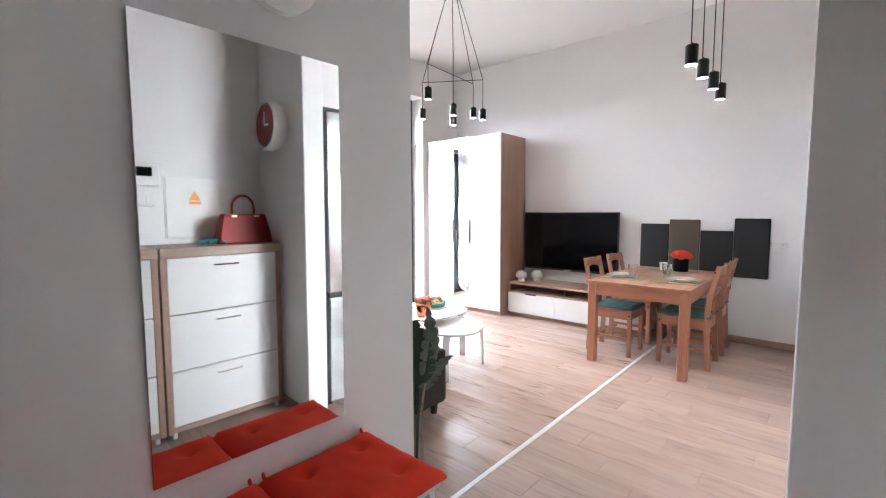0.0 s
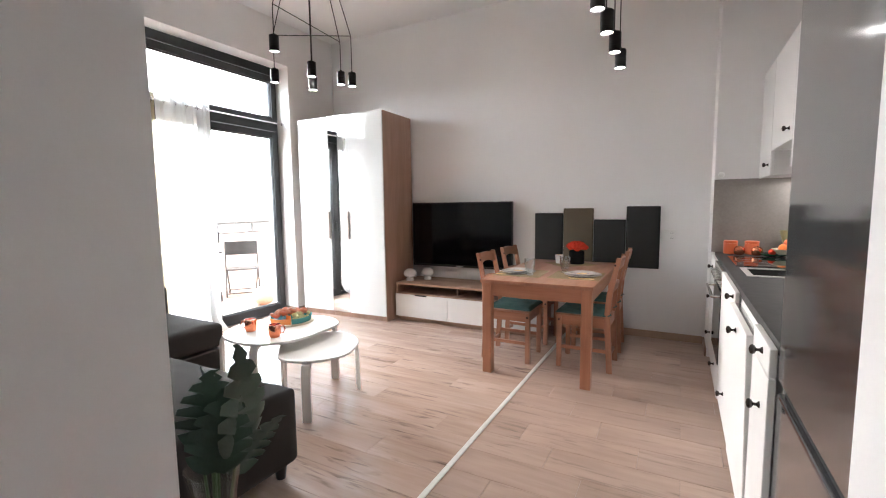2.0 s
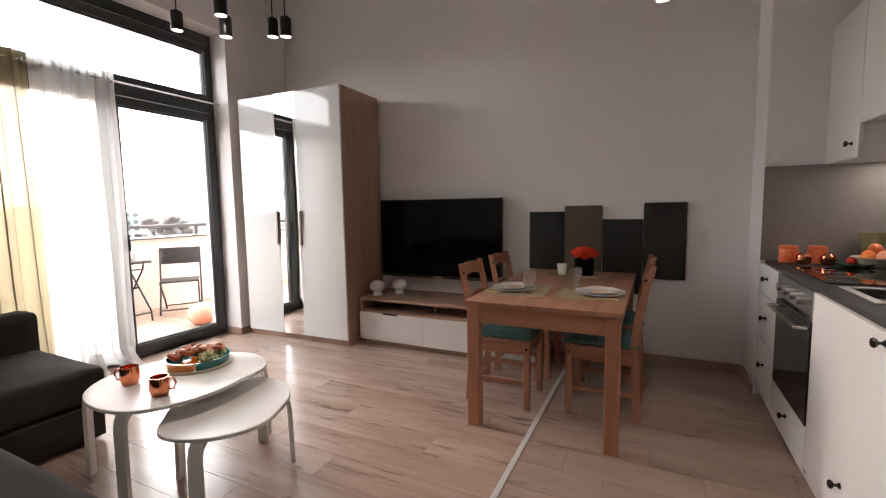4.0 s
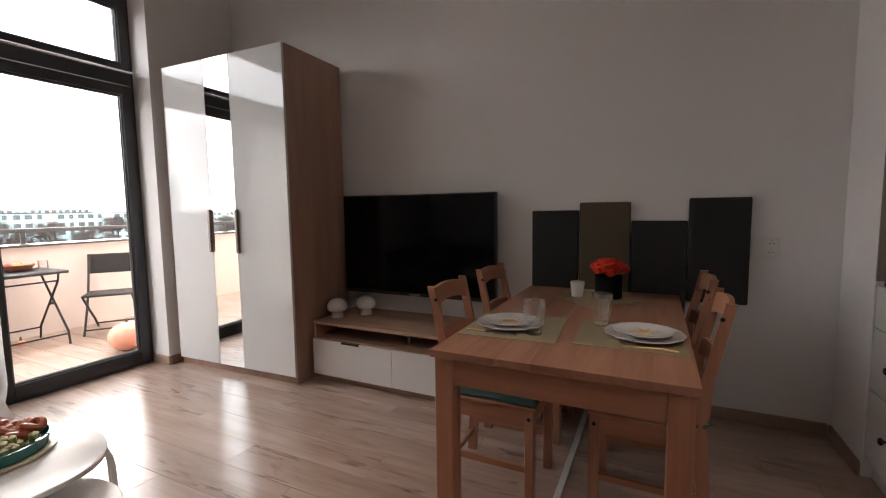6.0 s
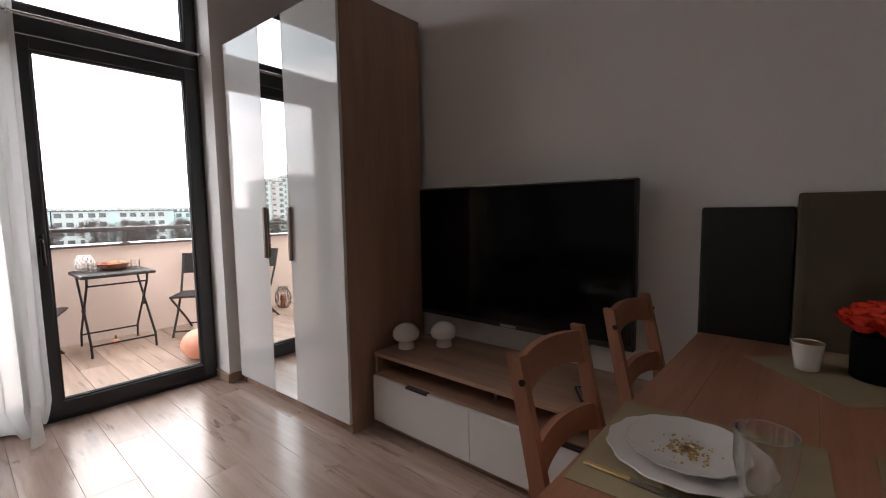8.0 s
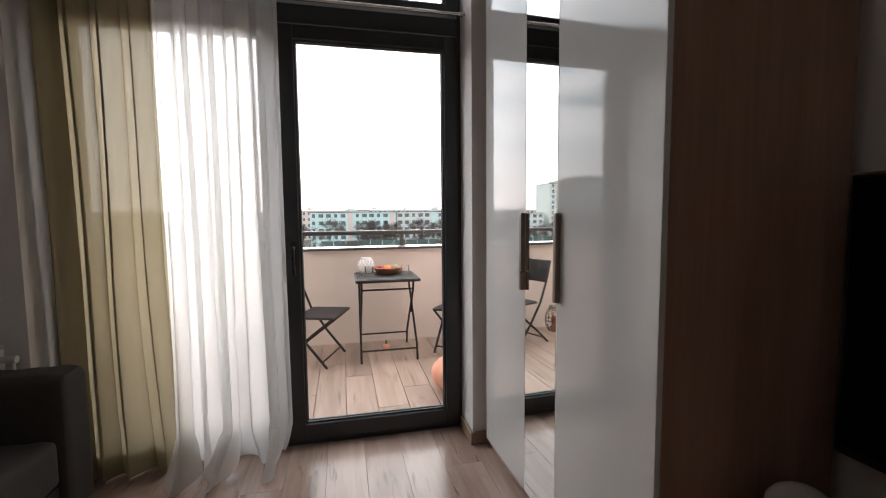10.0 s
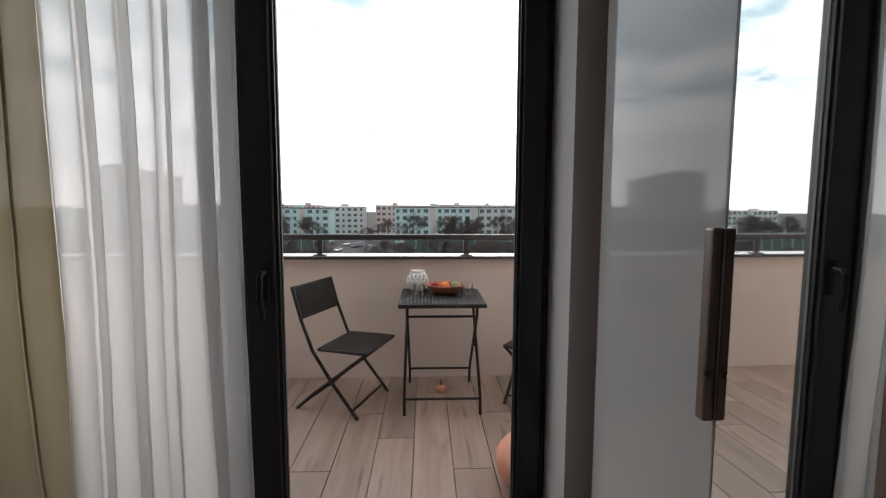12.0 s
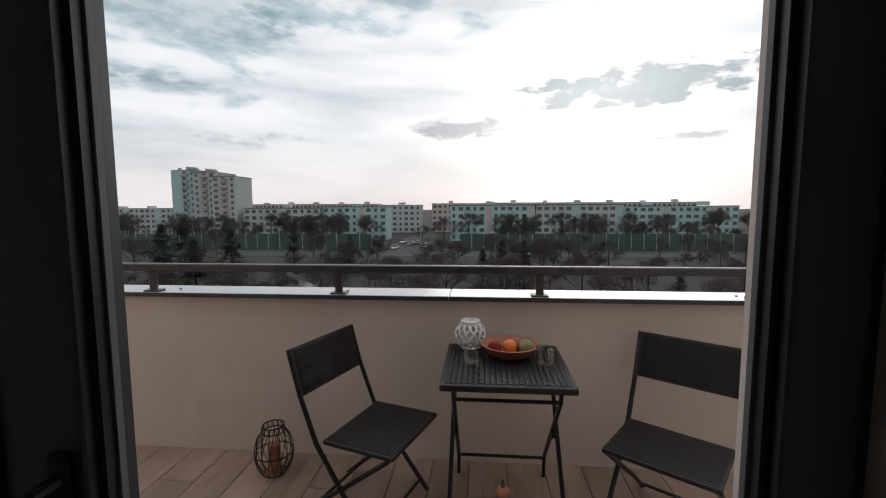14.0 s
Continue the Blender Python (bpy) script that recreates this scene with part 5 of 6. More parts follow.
# ---------------- lamps ----------------
def spot(at, r, h, th, watts=0.6):
    shell = part("shade", lathe(bmesh.new(), [(r * 0.86, 0.012), (r * 0.9, 0.0), (r, 0.0), (r, h - 0.006), (r - 0.005, h), (0.006, h), (0.006, h + 0.012)], 24, at), BLACKMETAL, th, "black metal cylinder shade", True)
    part("bulb", cyl(bmesh.new(), r * 0.84, r * 0.84, 0.006, Matrix.Translation((at[0], at[1], at[2] + 0.009)), 20), LAMPLIGHT, th, "glowing spot bulb")
    L = new("spot", bpy.data.lights.new("spot", "SPOT"))
    L.data.energy, L.data.spot_size, L.data.spot_blend, L.data.color, L.data.shadow_soft_size = watts, radians(95), 0.7, (1.0, 0.9, 0.78), 0.025
    L.location = (at[0], at[1], at[2] - 0.004)
    L.parent = th

ch = thing("chandelier", "black spider chandelier with six lit cylinder spots", "chandelier")
AX = (-2.66, 3.19)
part("canopy", cyl(bmesh.new(), 0.06, 0.06, 0.03, Matrix.Translation((AX[0], AX[1], TOP - 0.015)), 24), BLACKMETAL, ch, smooth=True)
CH = [(-2.65, 2.856, 2.325), (-3.09, 3.235, 2.278), (-2.605, 3.138, 2.227), (-2.67, 3.212, 2.160), (-2.714, 3.571, 2.287), (-2.541, 3.498, 2.233)]
KNEE = {0: 2.627, 1: 2.635, 4: 2.62, 5: 2.61}
for i, p in enumerate(CH):
    spot(p, 0.031, 0.105, ch)
    pts = [(p[0], p[1], p[2] + 0.11)]
    if i in KNEE:
        pts.append((p[0], p[1], KNEE[i] - 0.02))
        pts.append((p[0] * 0.985 + AX[0] * 0.015, p[1] * 0.985 + AX[1] * 0.015, KNEE[i] + 0.01))
        for q in range(1, 6):
            t = q / 6
            pts.append((p[0] + (AX[0] - p[0]) * (0.02 + 0.95 * t), p[1] + (AX[1] - p[1]) * (0.02 + 0.95 * t), KNEE[i] + 0.01 + (TOP - 0.03 - KNEE[i]) * t ** 0.93))
    else:
        pts.append((p[0], p[1], 2.75))
    pts.append((AX[0], AX[1], TOP - 0.025))
    part("cable", tube(bmesh.new(), pts, 0.0035, 6), BLACKPLASTIC, ch, "", True)
for a, b in ((0, 4), (1, 5)):
    part("bar", tube(bmesh.new(), [(*CH[a][:2], KNEE[a]), (*CH[b][:2], KNEE[b])], 0.003, 6), BLACKMETAL, ch, "", True)

pn = thing("pendant_lamp", "row of four lit black cylinder pendants above the table", "pendant lamp")
part("canopy", B(-0.675, -0.615, 2.9, 3.97, TOP - 0.03, TOP, bevel=0.004), BLACKMETAL, pn)
for y, z in ((2.96, 2.195), (3.25, 2.185), (3.565, 2.18), (3.83, 2.162)):
    spot((-0.64, y, z), 0.034, 0.115, pn, 0.4)
    part("cable", tube(bmesh.new(), [(-0.645, y, z + 0.12), (-0.645, y, TOP - 0.03)], 0.0035, 6), BLACKPLASTIC, pn, "", True)

# ---------------- vase with leaves ----------------
vs = thing("floor_vase", "tall clear glass floor vase with monstera leaves", "vase", at=(-1.535, 1.555, 0))
part("vase", lathe(bmesh.new(), [(0.060, 0), (0.066, 0.006), (0.058, 0.12), (0.052, 0.25), (0.062, 0.40), (0.082, 0.50), (0.079, 0.50), (0.058, 0.40), (0.047, 0.25), (0.053, 0.12), (0.058, 0.02), (0.002, 0.018)], 32, wob=lambda a, z: 0.03 * math.cos(6 * a)), VASEGLASS, vs, smooth=True)
def monstera(base, tip_dir, size, roll, fold=0.35):
    """A split leaf: a heart outline with notches cut between the side veins."""
    bm = bmesh.new()
    d = Vector(tip_dir).normalized()
    side = d.cross(Vector((math.sin(roll), math.cos(roll), 0.15))).normalized()
    up = side.cross(d)
    o = Vector(base)
    nv = 26
    mid, lobes = [], {1: [], -1: []}
    for i in range(nv + 1):
        t = i / nv
        droop = -0.28 * t * t
        mid.append(o + d * size * t + up * size * droop)
        w = size * 0.37 * math.sin(math.pi * (0.08 + 0.92 * t) ** 0.72) ** 0.8
        notch = 0.55 if (i % 4 == 2 and 4 < i < nv - 3) else 1.0
        for s in (1, -1):
            lobes[s].append((w * notch, t))
    for s in (1, -1):
        prev = None
        for i, (w, t) in enumerate(lobes[s]):
            a = mid[i]
            b = a + side * s * w * 0.5 + up * fold * w * 0.35 - d * w * 0.05
            c = a + side * s * w + up * (fold * w * 0.3 - 0.12 * w) + d * w * 0.12
            cur = [bm.verts.new(v) for v in (a, b, c)]
            if prev:
                for k in range(2):
                    bm.faces.new((prev[k], cur[k], cur[k + 1], prev[k + 1]))
            prev = cur
    bmesh.ops.remove_doubles(bm, verts=bm.verts, dist=0.0003)
    bmesh.ops.solidify(bm, geom=list(bm.faces), thickness=0.0015)
    return bm
for k, (dx, dy, z, td, sz, rl) in enumerate(((-0.03, 0.04, 0.52, (-0.15, 0.25, 0.95), 0.27, 0.3), (0.05, 0.05, 0.53, (0.18, 0.22, 0.98), 0.33, 1.2), (0.04, -0.02, 0.50, (0.25, 0.05, 0.95), 0.25, 2.1), (-0.05, 0.0, 0.50, (-0.3, 0.1, 0.9), 0.25, 3.4), (0.02, 0.06, 0.44, (0.12, 0.5, 0.75), 0.22, 4.6), (0.0, 0.0, 0.55, (-0.03, 0.1, 1.0), 0.27, 5.4))):
    part("leaf", monstera((dx, dy, z), td, sz, rl), LEAF, vs, "glossy split monstera leaf", True)
    part("stem", tube(bmesh.new(), [(dx * 0.3, dy * 0.3, 0.03), (dx * 0.5, dy * 0.5, 0.3), (dx, dy, z)], 0.005, 6), STEM, vs, "", True)

# ---------------- radiator, switch ----------------
rd = thing("radiator", "white panel radiator under the window wall", "radiator")
part("panel", B(-4.44, -4.425, 1.55, 2.53, 0.12, 0.70, bevel=0.004), WHITE, rd)
part("panel", B(-4.385, -4.37, 1.55, 2.53, 0.12, 0.70, bevel=0.004), WHITE, rd)
for k in range(24):
    part("rib", B(-4.371, -4.365, 1.57 + k * 0.04, 1.59 + k * 0.04, 0.16, 0.66, bevel=0.002), WHITE, rd)
for x in (-4.44, -4.376):
    part("top_rail", B(x, x + 0.008, 1.545, 2.535, 0.70, 0.716, bevel=0.002), WHITE, rd)
for k in range(34):
    part("louvre", B(-4.432, -4.376, 1.552 + k * 0.0292, 1.560 + k * 0.0292, 0.701, 0.713), WHITE, rd)
part("end_cover", B(-4.44, -4.368, 2.531, 2.536, 0.13, 0.70, bevel=0.002), WHITE, rd)
part("valve", tube(bmesh.new(), [(-4.405, 2.53, 0.66), (-4.405, 2.60, 0.66)], 0.016, 12), PLASTICWHITE, rd, "white thermostat valve", True)
part("pipe", tube(bmesh.new(), [(-4.405, 2.585, 0.66), (-4.405, 2.585, 0.0)], 0.008, 8), WHITE, rd, "", True)
part("bracket", B(-4.459, -4.44, 1.7, 2.4, 0.3, 0.34), WHITE, rd)
sw = thing("light_switch", "double white light switch on the window wall", "switch", at=(XW, 2.44, 1.40))
for k in (-1, 1):
    part("plate", B(0.001, 0.009, k * 0.041 - 0.04, k * 0.041 + 0.04, -0.04, 0.04, bevel=0.003), PLASTICWHITE, sw)
    part("rocker", B(0.009, 0.013, k * 0.041 - 0.028, k * 0.041 + 0.028, -0.028, 0.028, bevel=0.002), PLASTICWHITE, sw)

# ---------------- kitchen ----------------
KF = -0.012            # front faces of the base units
def knob(parent, x, y, z):
    bm = bmesh.new()
    lathe(bm, [(0.011, 0), (0.010, 0.003), (0.005, 0.008), (0.005, 0.016), (0.013, 0.021), (0.016, 0.027), (0.013, 0.033), (0.003, 0.036)], 16)
    bm.transform(pose(x, y, z, 0, -90, 0))
    return part("knob", bm, KNOBMETAL, parent, "dark pewter knob", True)
def base_unit(name, label, y0, y1, fronts):
    th = thing(name, label, "kitchen cabinet", "kitchen base units")
    part("body", B(0.012, XE - 0.002, y0, y1, 0.0, 0.862 if name != "sink_unit" else 0.735), WHITEMATT, th)
    for z0, z1, kz in fronts:
        f_ = part("front", B(KF - 0.018, KF + 0.002, y0 + 0.002, y1 - 0.002, z0, z1, bevel=0.002), WHITEMATT, th)
        for ky, kzz in kz:
            knob(f_, KF - 0.018, ky, kzz)
    return th
base_unit("drawer_unit", "narrow white kitchen drawer unit with pewter knobs", 2.285, 2.592, ((0.795, 0.880, ((2.40, 0.842),)), (0.10, 0.790, ((2.40, 0.665),))))
dwm = thing("dishwasher", "white fronted built-in dishwasher standing slightly open", "dishwasher")
part("tub", B(0.012, XE - 0.002, 2.596, 3.20, 0.0, 0.862), WHITEMATT, dwm)
bm = B(-0.022, 0.0, 2.599, 3.197, 0.0, 0.735, bevel=0.002)
bm.transform(pose(-0.012, 0, 0.10, 0, -1.3, 0))
df = part("door", bm, WHITEMATT, dwm, "white door tilted open")
knob(df, -0.051, 2.89, 0.776)
part("control_panel", B(-0.046, -0.008, 2.605, 3.19, 0.815, 0.833), STEEL, dwm, "steel control strip")
part("inner_panel", B(-0.004, 0.011, 2.599, 3.197, 0.77, 0.862), PLASTICWHITE, dwm)
base_unit("sink_unit", "white kitchen sink cabinet with pewter knobs", 3.205, 3.925, ((0.10, 0.880, ((3.27, 0.848), (3.52, 0.255))),))
ov = thing("oven", "stainless built-in oven with black glass door", "oven")
part("body", B(0.012, XE - 0.002, 3.93, 4.53, 0.0, 0.862), WHITEMATT, ov)
part("control_panel", B(KF - 0.02, 0.011, 3.934, 4.526, 0.765, 0.880, bevel=0.002), STEEL, ov, "steel control panel")
od = part("door", B(KF - 0.022, 0.011, 3.934, 4.526, 0.28, 0.742, bevel=0.003), HOB, ov, "black glass oven door")
part("handle", tube(bmesh.new(), [(KF - 0.022, 3.98, 0.71), (KF - 0.065, 3.98, 0.71), (KF - 0.065, 4.48, 0.71), (KF - 0.022, 4.48, 0.71)], 0.009, 10), STEEL, od, "steel bar handle", True)
for k in range(4):
    bm = cyl(bmesh.new(), 0.02, 0.018, 0.03, pose(KF - 0.034, 4.05 + k * 0.12, 0.822, 0, 90, 0), 20)
    part("dial", bm, STEEL, ov, "round steel dial", True)
part("lower_drawer", B(KF - 0.018, 0.011, 3.934, 4.526, 0.06, 0.272, bevel=0.002), WHITEMATT, ov)
knob(ov, KF - 0.018, 4.236, 0.19)
base_unit("drawer_chest", "white kitchen drawers beside the oven", 4.535, 4.995, ((0.70, 0.880, ((4.78, 0.805),)), (0.42, 0.695, ((4.78, 0.565),)), (0.10, 0.415, ((4.78, 0.272),))))
solid("kitchen_plinth", B(0.004, 0.011, 2.285, 4.995, 0.0, 0.055), WHITEMATT, "white kitchen plinth board", "plinth", S)
bm = bmesh.new()
out_ = [bm.verts.new((x, y, 0.90)) for x, y in ((-0.0085, 2.28), (XE - 0.012, 2.28), (XE - 0.012, 4.988), (-0.0085, 4.988))]
in_ = [bm.verts.new((x, y, 0.90)) for x, y in ((0.095, 3.655), (0.46, 3.655), (0.46, 3.955), (0.095, 3.955))]
slab = [bm.faces.new((out_[k], out_[(k + 1) % 4], in_[(k + 1) % 4], in_[k])) for k in range(4)]
low = bmesh.ops.extrude_face_region(bm, geom=slab)["geom"]
bmesh.ops.translate(bm, verts=[v for v in low if isinstance(v, bmesh.types.BMVert)], vec=(0, 0, -0.036))
solid("worktop", bm, WORKTOP, "dark grey stone-look kitchen worktop", "worktop")
solid("splashback", B(XE - 0.011, XE - 0.001, 2.28, 4.99, 0.90, 1.50), SPLASH, "grey concrete-look kitchen splashback", "splashback", S)
solid("splashback_end", B(-0.034, XE - 0.012, 4.989, 4.999, 0.90, 1.492), SPLASH, "grey concrete-look end splashback", "splashback", S)
hob = thing("hob", "black glass induction hob set in the worktop", "hob")
part("glass", B(0.05, 0.54, 4.06, 4.64, 0.9005, 0.906, bevel=0.001), HOB, hob)
for x, y, r in ((0.17, 4.21, 0.09), (0.41, 4.21, 0.07), (0.17, 4.49, 0.07), (0.41, 4.49, 0.09)):
    part("ring", tube(bmesh.new(), [(x + r * math.cos(2 * math.pi * q / 30), y + r * math.sin(2 * math.pi * q / 30), 0.9062) for q in range(30)], 0.0007, 4, True), GREYPRINT, hob)
sk = thing("sink", "stainless steel inset sink with drainer", "sink")
bm = bmesh.new()
for x0, x1, y0, y1 in ((0.062, 0.52, 3.63, 3.655), (0.062, 0.52, 3.955, 3.98), (0.062, 0.095, 3.655, 3.955), (0.46, 0.52, 3.655, 3.955)):
    box(bm, x0, x1, y0, y1, 0.9005, 0.906, bevel=0.002)
part("rim", bm, SINKSTEEL, sk)
bm = bmesh.new()
box(bm, 0.09, 0.465, 3.65, 3.96, 0.74, 0.742)
for x0, x1, y0, y1 in ((0.088, 0.094, 3.65, 3.96), (0.461, 0.467, 3.65, 3.96), (0.094, 0.461, 3.65, 3.654), (0.094, 0.461, 3.956, 3.96)):
    box(bm, x0, x1, y0, y1, 0.742, 0.9)
part("basin", bm, SINKSTEEL, sk)
for k in range(4):
    part("overflow_slot", B(0.25 + k * 0.02, 0.262 + k * 0.02, 3.952, 3.9558, 0.860, 0.882), SOCKETDARK, sk)
fa = thing("kitchen_tap", "tall chrome spring kitchen tap behind the sink", "tap", at=(0.555, 3.80, 0.90))
part("column", cyl(bmesh.new(), 0.022, 0.016, 0.20, Matrix.Translation((0, 0, 0.10)), 20), CHROME, fa, smooth=True)
part("neck", tube(bmesh.new(), [(0, 0, 0.2)] + [(-0.095 + 0.095 * math.cos(t), 0, 0.41 + 0.095 * math.sin(t)) for t in [q * math.pi / 10 for q in range(11)]] + [(-0.19, 0, 0.34)], 0.008, 10), CHROME, fa, smooth=True)
part("spray_head", cyl(bmesh.new(), 0.018, 0.012, 0.165, Matrix.Translation((-0.19, 0, 0.262)), 18), CHROME, fa, smooth=True)
for k in range(22):
    t = math.pi * k / 21
    c_ = Vector((-0.095 + 0.095 * math.cos(t), 0, 0.41 + 0.095 * math.sin(t)))
    u_ = Vector((math.cos(t), 0, math.sin(t)))
    part("spring_coil", tube(bmesh.new(), [c_ + (u_ * math.cos(q) + Vector((0, 1, 0)) * math.sin(q)) * 0.014 for q in [2 * math.pi * i / 10 for i in range(10)]], 0.0028, 5, True), CHROME, fa, smooth=True)
part("lever", tube(bmesh.new(), [(0, -0.02, 0.13), (0, -0.09, 0.16)], 0.007, 8), CHROME, fa, smooth=True)

UF = 0.262
def wall_unit(label, y0, y1, z0, z1, doors):
    th = thing("wall_cabinet", label, "kitchen cabinet", "kitchen wall units")
    part("body", B(UF + 0.02, XE - 0.002, y0, y1, z0, z1), WHITEMATT, th)
    for a, b, ky, kz in doors:
        d = part("door", B(UF, UF + 0.019, a + 0.0015, b - 0.0015, z0 - 0.002, z1, bevel=0.002), WHITEMATT, th)
        knob(d, UF, ky, kz)
wall_unit("white kitchen wall cabinet in the corner", 4.52, 4.995, 1.49, 2.27, ((4.52, 4.995, 4.60, 1.565),))
wall_unit("short white wall cabinet above the extractor", 3.875, 4.515, 1.655, 2.27, ((3.875, 4.515, 3.96, 1.725),))
wall_unit("white kitchen wall cabinet above the sink", 3.25, 3.87, 1.50, 2.27, ((3.25, 3.87, 3.33, 1.58),))
wall_unit("white kitchen wall cabinet beside the fridge", 2.30, 3.245, 1.50, 2.27, ((2.30, 2.77, 2.70, 1.58), (2.773, 3.245, 2.84, 1.58)))
hd = thing("extractor_hood", "slim steel extractor hood under a wall cabinet", "extractor hood")
part("body", B(0.49, XE - 0.013, 3.88, 4.51, 1.505, 1.65, bevel=0.003), ALU, hd)
part("light_strip", B(0.515, 0.545, 4.43, 4.92, 1.489, 1.498), LEDLIGHT, hd, "lit white strip")
HL = new("hood_light", bpy.data.lights.new("hood_light", "AREA"))
HL.data.shape, HL.data.size, HL.data.size_y, HL.data.energy, HL.data.color = "RECTANGLE", 0.03, 0.48, 0.1, (1.0, 0.93, 0.84)
HL.location = (0.53, 4.67, 1.484)
HL.parent = hd

fr_ = thing("fridge", "tall silver fridge freezer built in beside the wall", "fridge")
FR0, FR1 = 1.635, 2.262
part("body", B(0.052, XE - 0.01, FR0, FR1, 0.03, 1.985), BLACKPLASTIC, fr_)
part("upper_door", B(-0.012, 0.05, FR0 + 0.005, FR1 - 0.002, 0.80, 1.985, bevel=0.008, seg=2), FRIDGE, fr_, "silver fridge door")
part("lower_door", B(-0.012, 0.05, FR0 + 0.005, FR1 - 0.002, 0.05, 0.765, bevel=0.008, seg=2), FRIDGE, fr_, "silver freezer door")
part("grip", B(0.004, 0.052, FR0 + 0.02, FR1 - 0.02, 0.765, 0.80), BLACKPLASTIC, fr_, "black grip recess")
for y in (FR0 + 0.05, FR1 - 0.05):
    part("foot", cyl(bmesh.new(), 0.02, 0.02, 0.05, Matrix.Translation((0.08, y, 0.025)), 12), BLACKPLASTIC, fr_)
fc_ = thing("fridge_top_cabinet", "white cabinet above the fridge with pewter knob", "kitchen cabinet")
part("body", B(0.025, XE - 0.01, 1.606, 2.27, 2.0, 2.27), WHITEMATT, fc_)
fd = part("door", B(-0.015, 0.024, 1.608, 2.268, 2.002, 2.268, bevel=0.002), WHITEMATT, fc_)
knob(fd, -0.015, 2.18, 2.075)
solid("fridge_side_panel", B(0.004, XE - 0.012, 2.265, 2.279, 0.0, 1.999), WHITEMATT, "white panel between fridge and worktop", "panel")

WT = 0.90
def canister(y, x):
    th = thing("canister", "orange ceramic storage jar on the worktop", "jar", "orange jars", at=(x, y, WT))
    part("jar", lathe(bmesh.new(), [(0.045, 0), (0.048, 0.004), (0.048, 0.08), (0.046, 0.083)], 28), ORANGECER, th, smooth=True)
    part("lid", lathe(bmesh.new(), [(0.047, 0.084), (0.048, 0.087), (0.048, 0.10), (0.044, 0.104), (0.003, 0.105)], 28), ORANGECER, th, smooth=True)
canister(4.90, 0.09)
canister(4.90, 0.23)
for x, y in ((0.14, 4.80), (0.25, 4.79)):
    cp_ = thing("copper_ornament", "shiny copper apple ornament on the worktop", "ornament", "copper ornaments", at=(x, y, WT))
    part("body", lathe(bmesh.new(), [(0.012, 0.0), (0.03, 0.006), (0.039, 0.03), (0.036, 0.055), (0.02, 0.068), (0.004, 0.06)], 24), COPPER, cp_, smooth=True)
    part("stalk", tube(bmesh.new(), [(0, 0, 0.06), (0.004, 0, 0.078)], 0.002, 6), BLACKMETAL, cp_)
wb = thing("fruit_dish", "cream pedestal bowl of oranges on the worktop", "bowl", at=(0.43, 4.72, WT + 0.007))
part("bowl", lathe(bmesh.new(), [(0.04, 0), (0.042, 0.005), (0.07, 0.02), (0.105, 0.055), (0.101, 0.056), (0.06, 0.025), (0.002, 0.018)], 32), CREAMCER, wb, smooth=True)
for k, (dx, dy, dz, m_) in enumerate(((-0.03, 0.0, 0.06, ORANGEFRUIT), (0.035, 0.03, 0.062, ORANGEFRUIT), (0.02, -0.045, 0.06, PEACH), (0.0, 0.01, 0.095, ORANGECER))):
    part("fruit", ball(bmesh.new(), 0.034, (dx, dy, dz)), m_, wb, smooth=True)
gd = thing("green_dish", "dark green oval dish with a tomato", "dish", at=(0.34, 4.70, WT + 0.007))
part("dish", lathe(bmesh.new(), [(0.05, 0), (0.08, 0.012), (0.085, 0.022), (0.08, 0.022), (0.05, 0.01), (0.002, 0.008)], 28), GREENVEG, gd, smooth=True)
part("tomato", ball(bmesh.new(), 0.024, (-0.01, 0.01, 0.03)), ROSE, gd, smooth=True)
tp = solid("ceramic_vase", lathe(bmesh.new(), [(0.03, 0), (0.032, 0.01), (0.045, 0.10), (0.068, 0.19), (0.064, 0.19), (0.040, 0.10), (0.002, 0.02)], 28), OLIVECER, "flared olive green ceramic vase on the worktop", "vase", smooth=True)
tp.matrix_basis = pose(0.46, 4.87, WT)
cb = thing("cable_cap", "small round white plastic cap on the shaft wall", "cap", at=(0.012, 5.0, 1.53))
part("cap", ring_y([(0.021, 0.0), (0.022, 0.004), (0.020, 0.014), (0.012, 0.02), (0.002, 0.021)], 24), PLASTICWHITE, cb, smooth=True)

# ---------------- hallway ----------------
mi = thing("wall_mirror", "tall frameless mirror on the hallway wall", "mirror", at=(-1.246, 0.649, 1.236))
mi.matrix_basis = pose(-1.246, 0.649, 1.236, 0, 0.45, -1.0)
part("glass", B(-0.004, 0.004, -0.294, 0.294, -0.604, 0.604, bevel=0.002), MIRROR, mi)
bn = thing("hall_bench", "low white bench with two red cushions beneath the mirror", "bench")
part("top", B(-1.255, -0.87, -0.25, 1.045, 0.475, 0.50, bevel=0.003), WHITEMATT, bn)
for y in (-0.23, 1.0):
    part("side", B(-1.25, -0.88, y, y + 0.025, 0.0, 0.475, bevel=0.002), WHITEMATT, bn)
part("shelf", B(-1.25, -0.89, -0.205, 1.0, 0.12, 0.14), WHITEMATT, bn)
for y in (0.835, 0.415, -0.005):
    tufted_cushion("bench_cushion", "bright red tufted cushion on the hall bench", RED, 0.39, 0.41, 0.052, 2, 2, (-1.05, y, 0.50), 0, "red bench cushions")
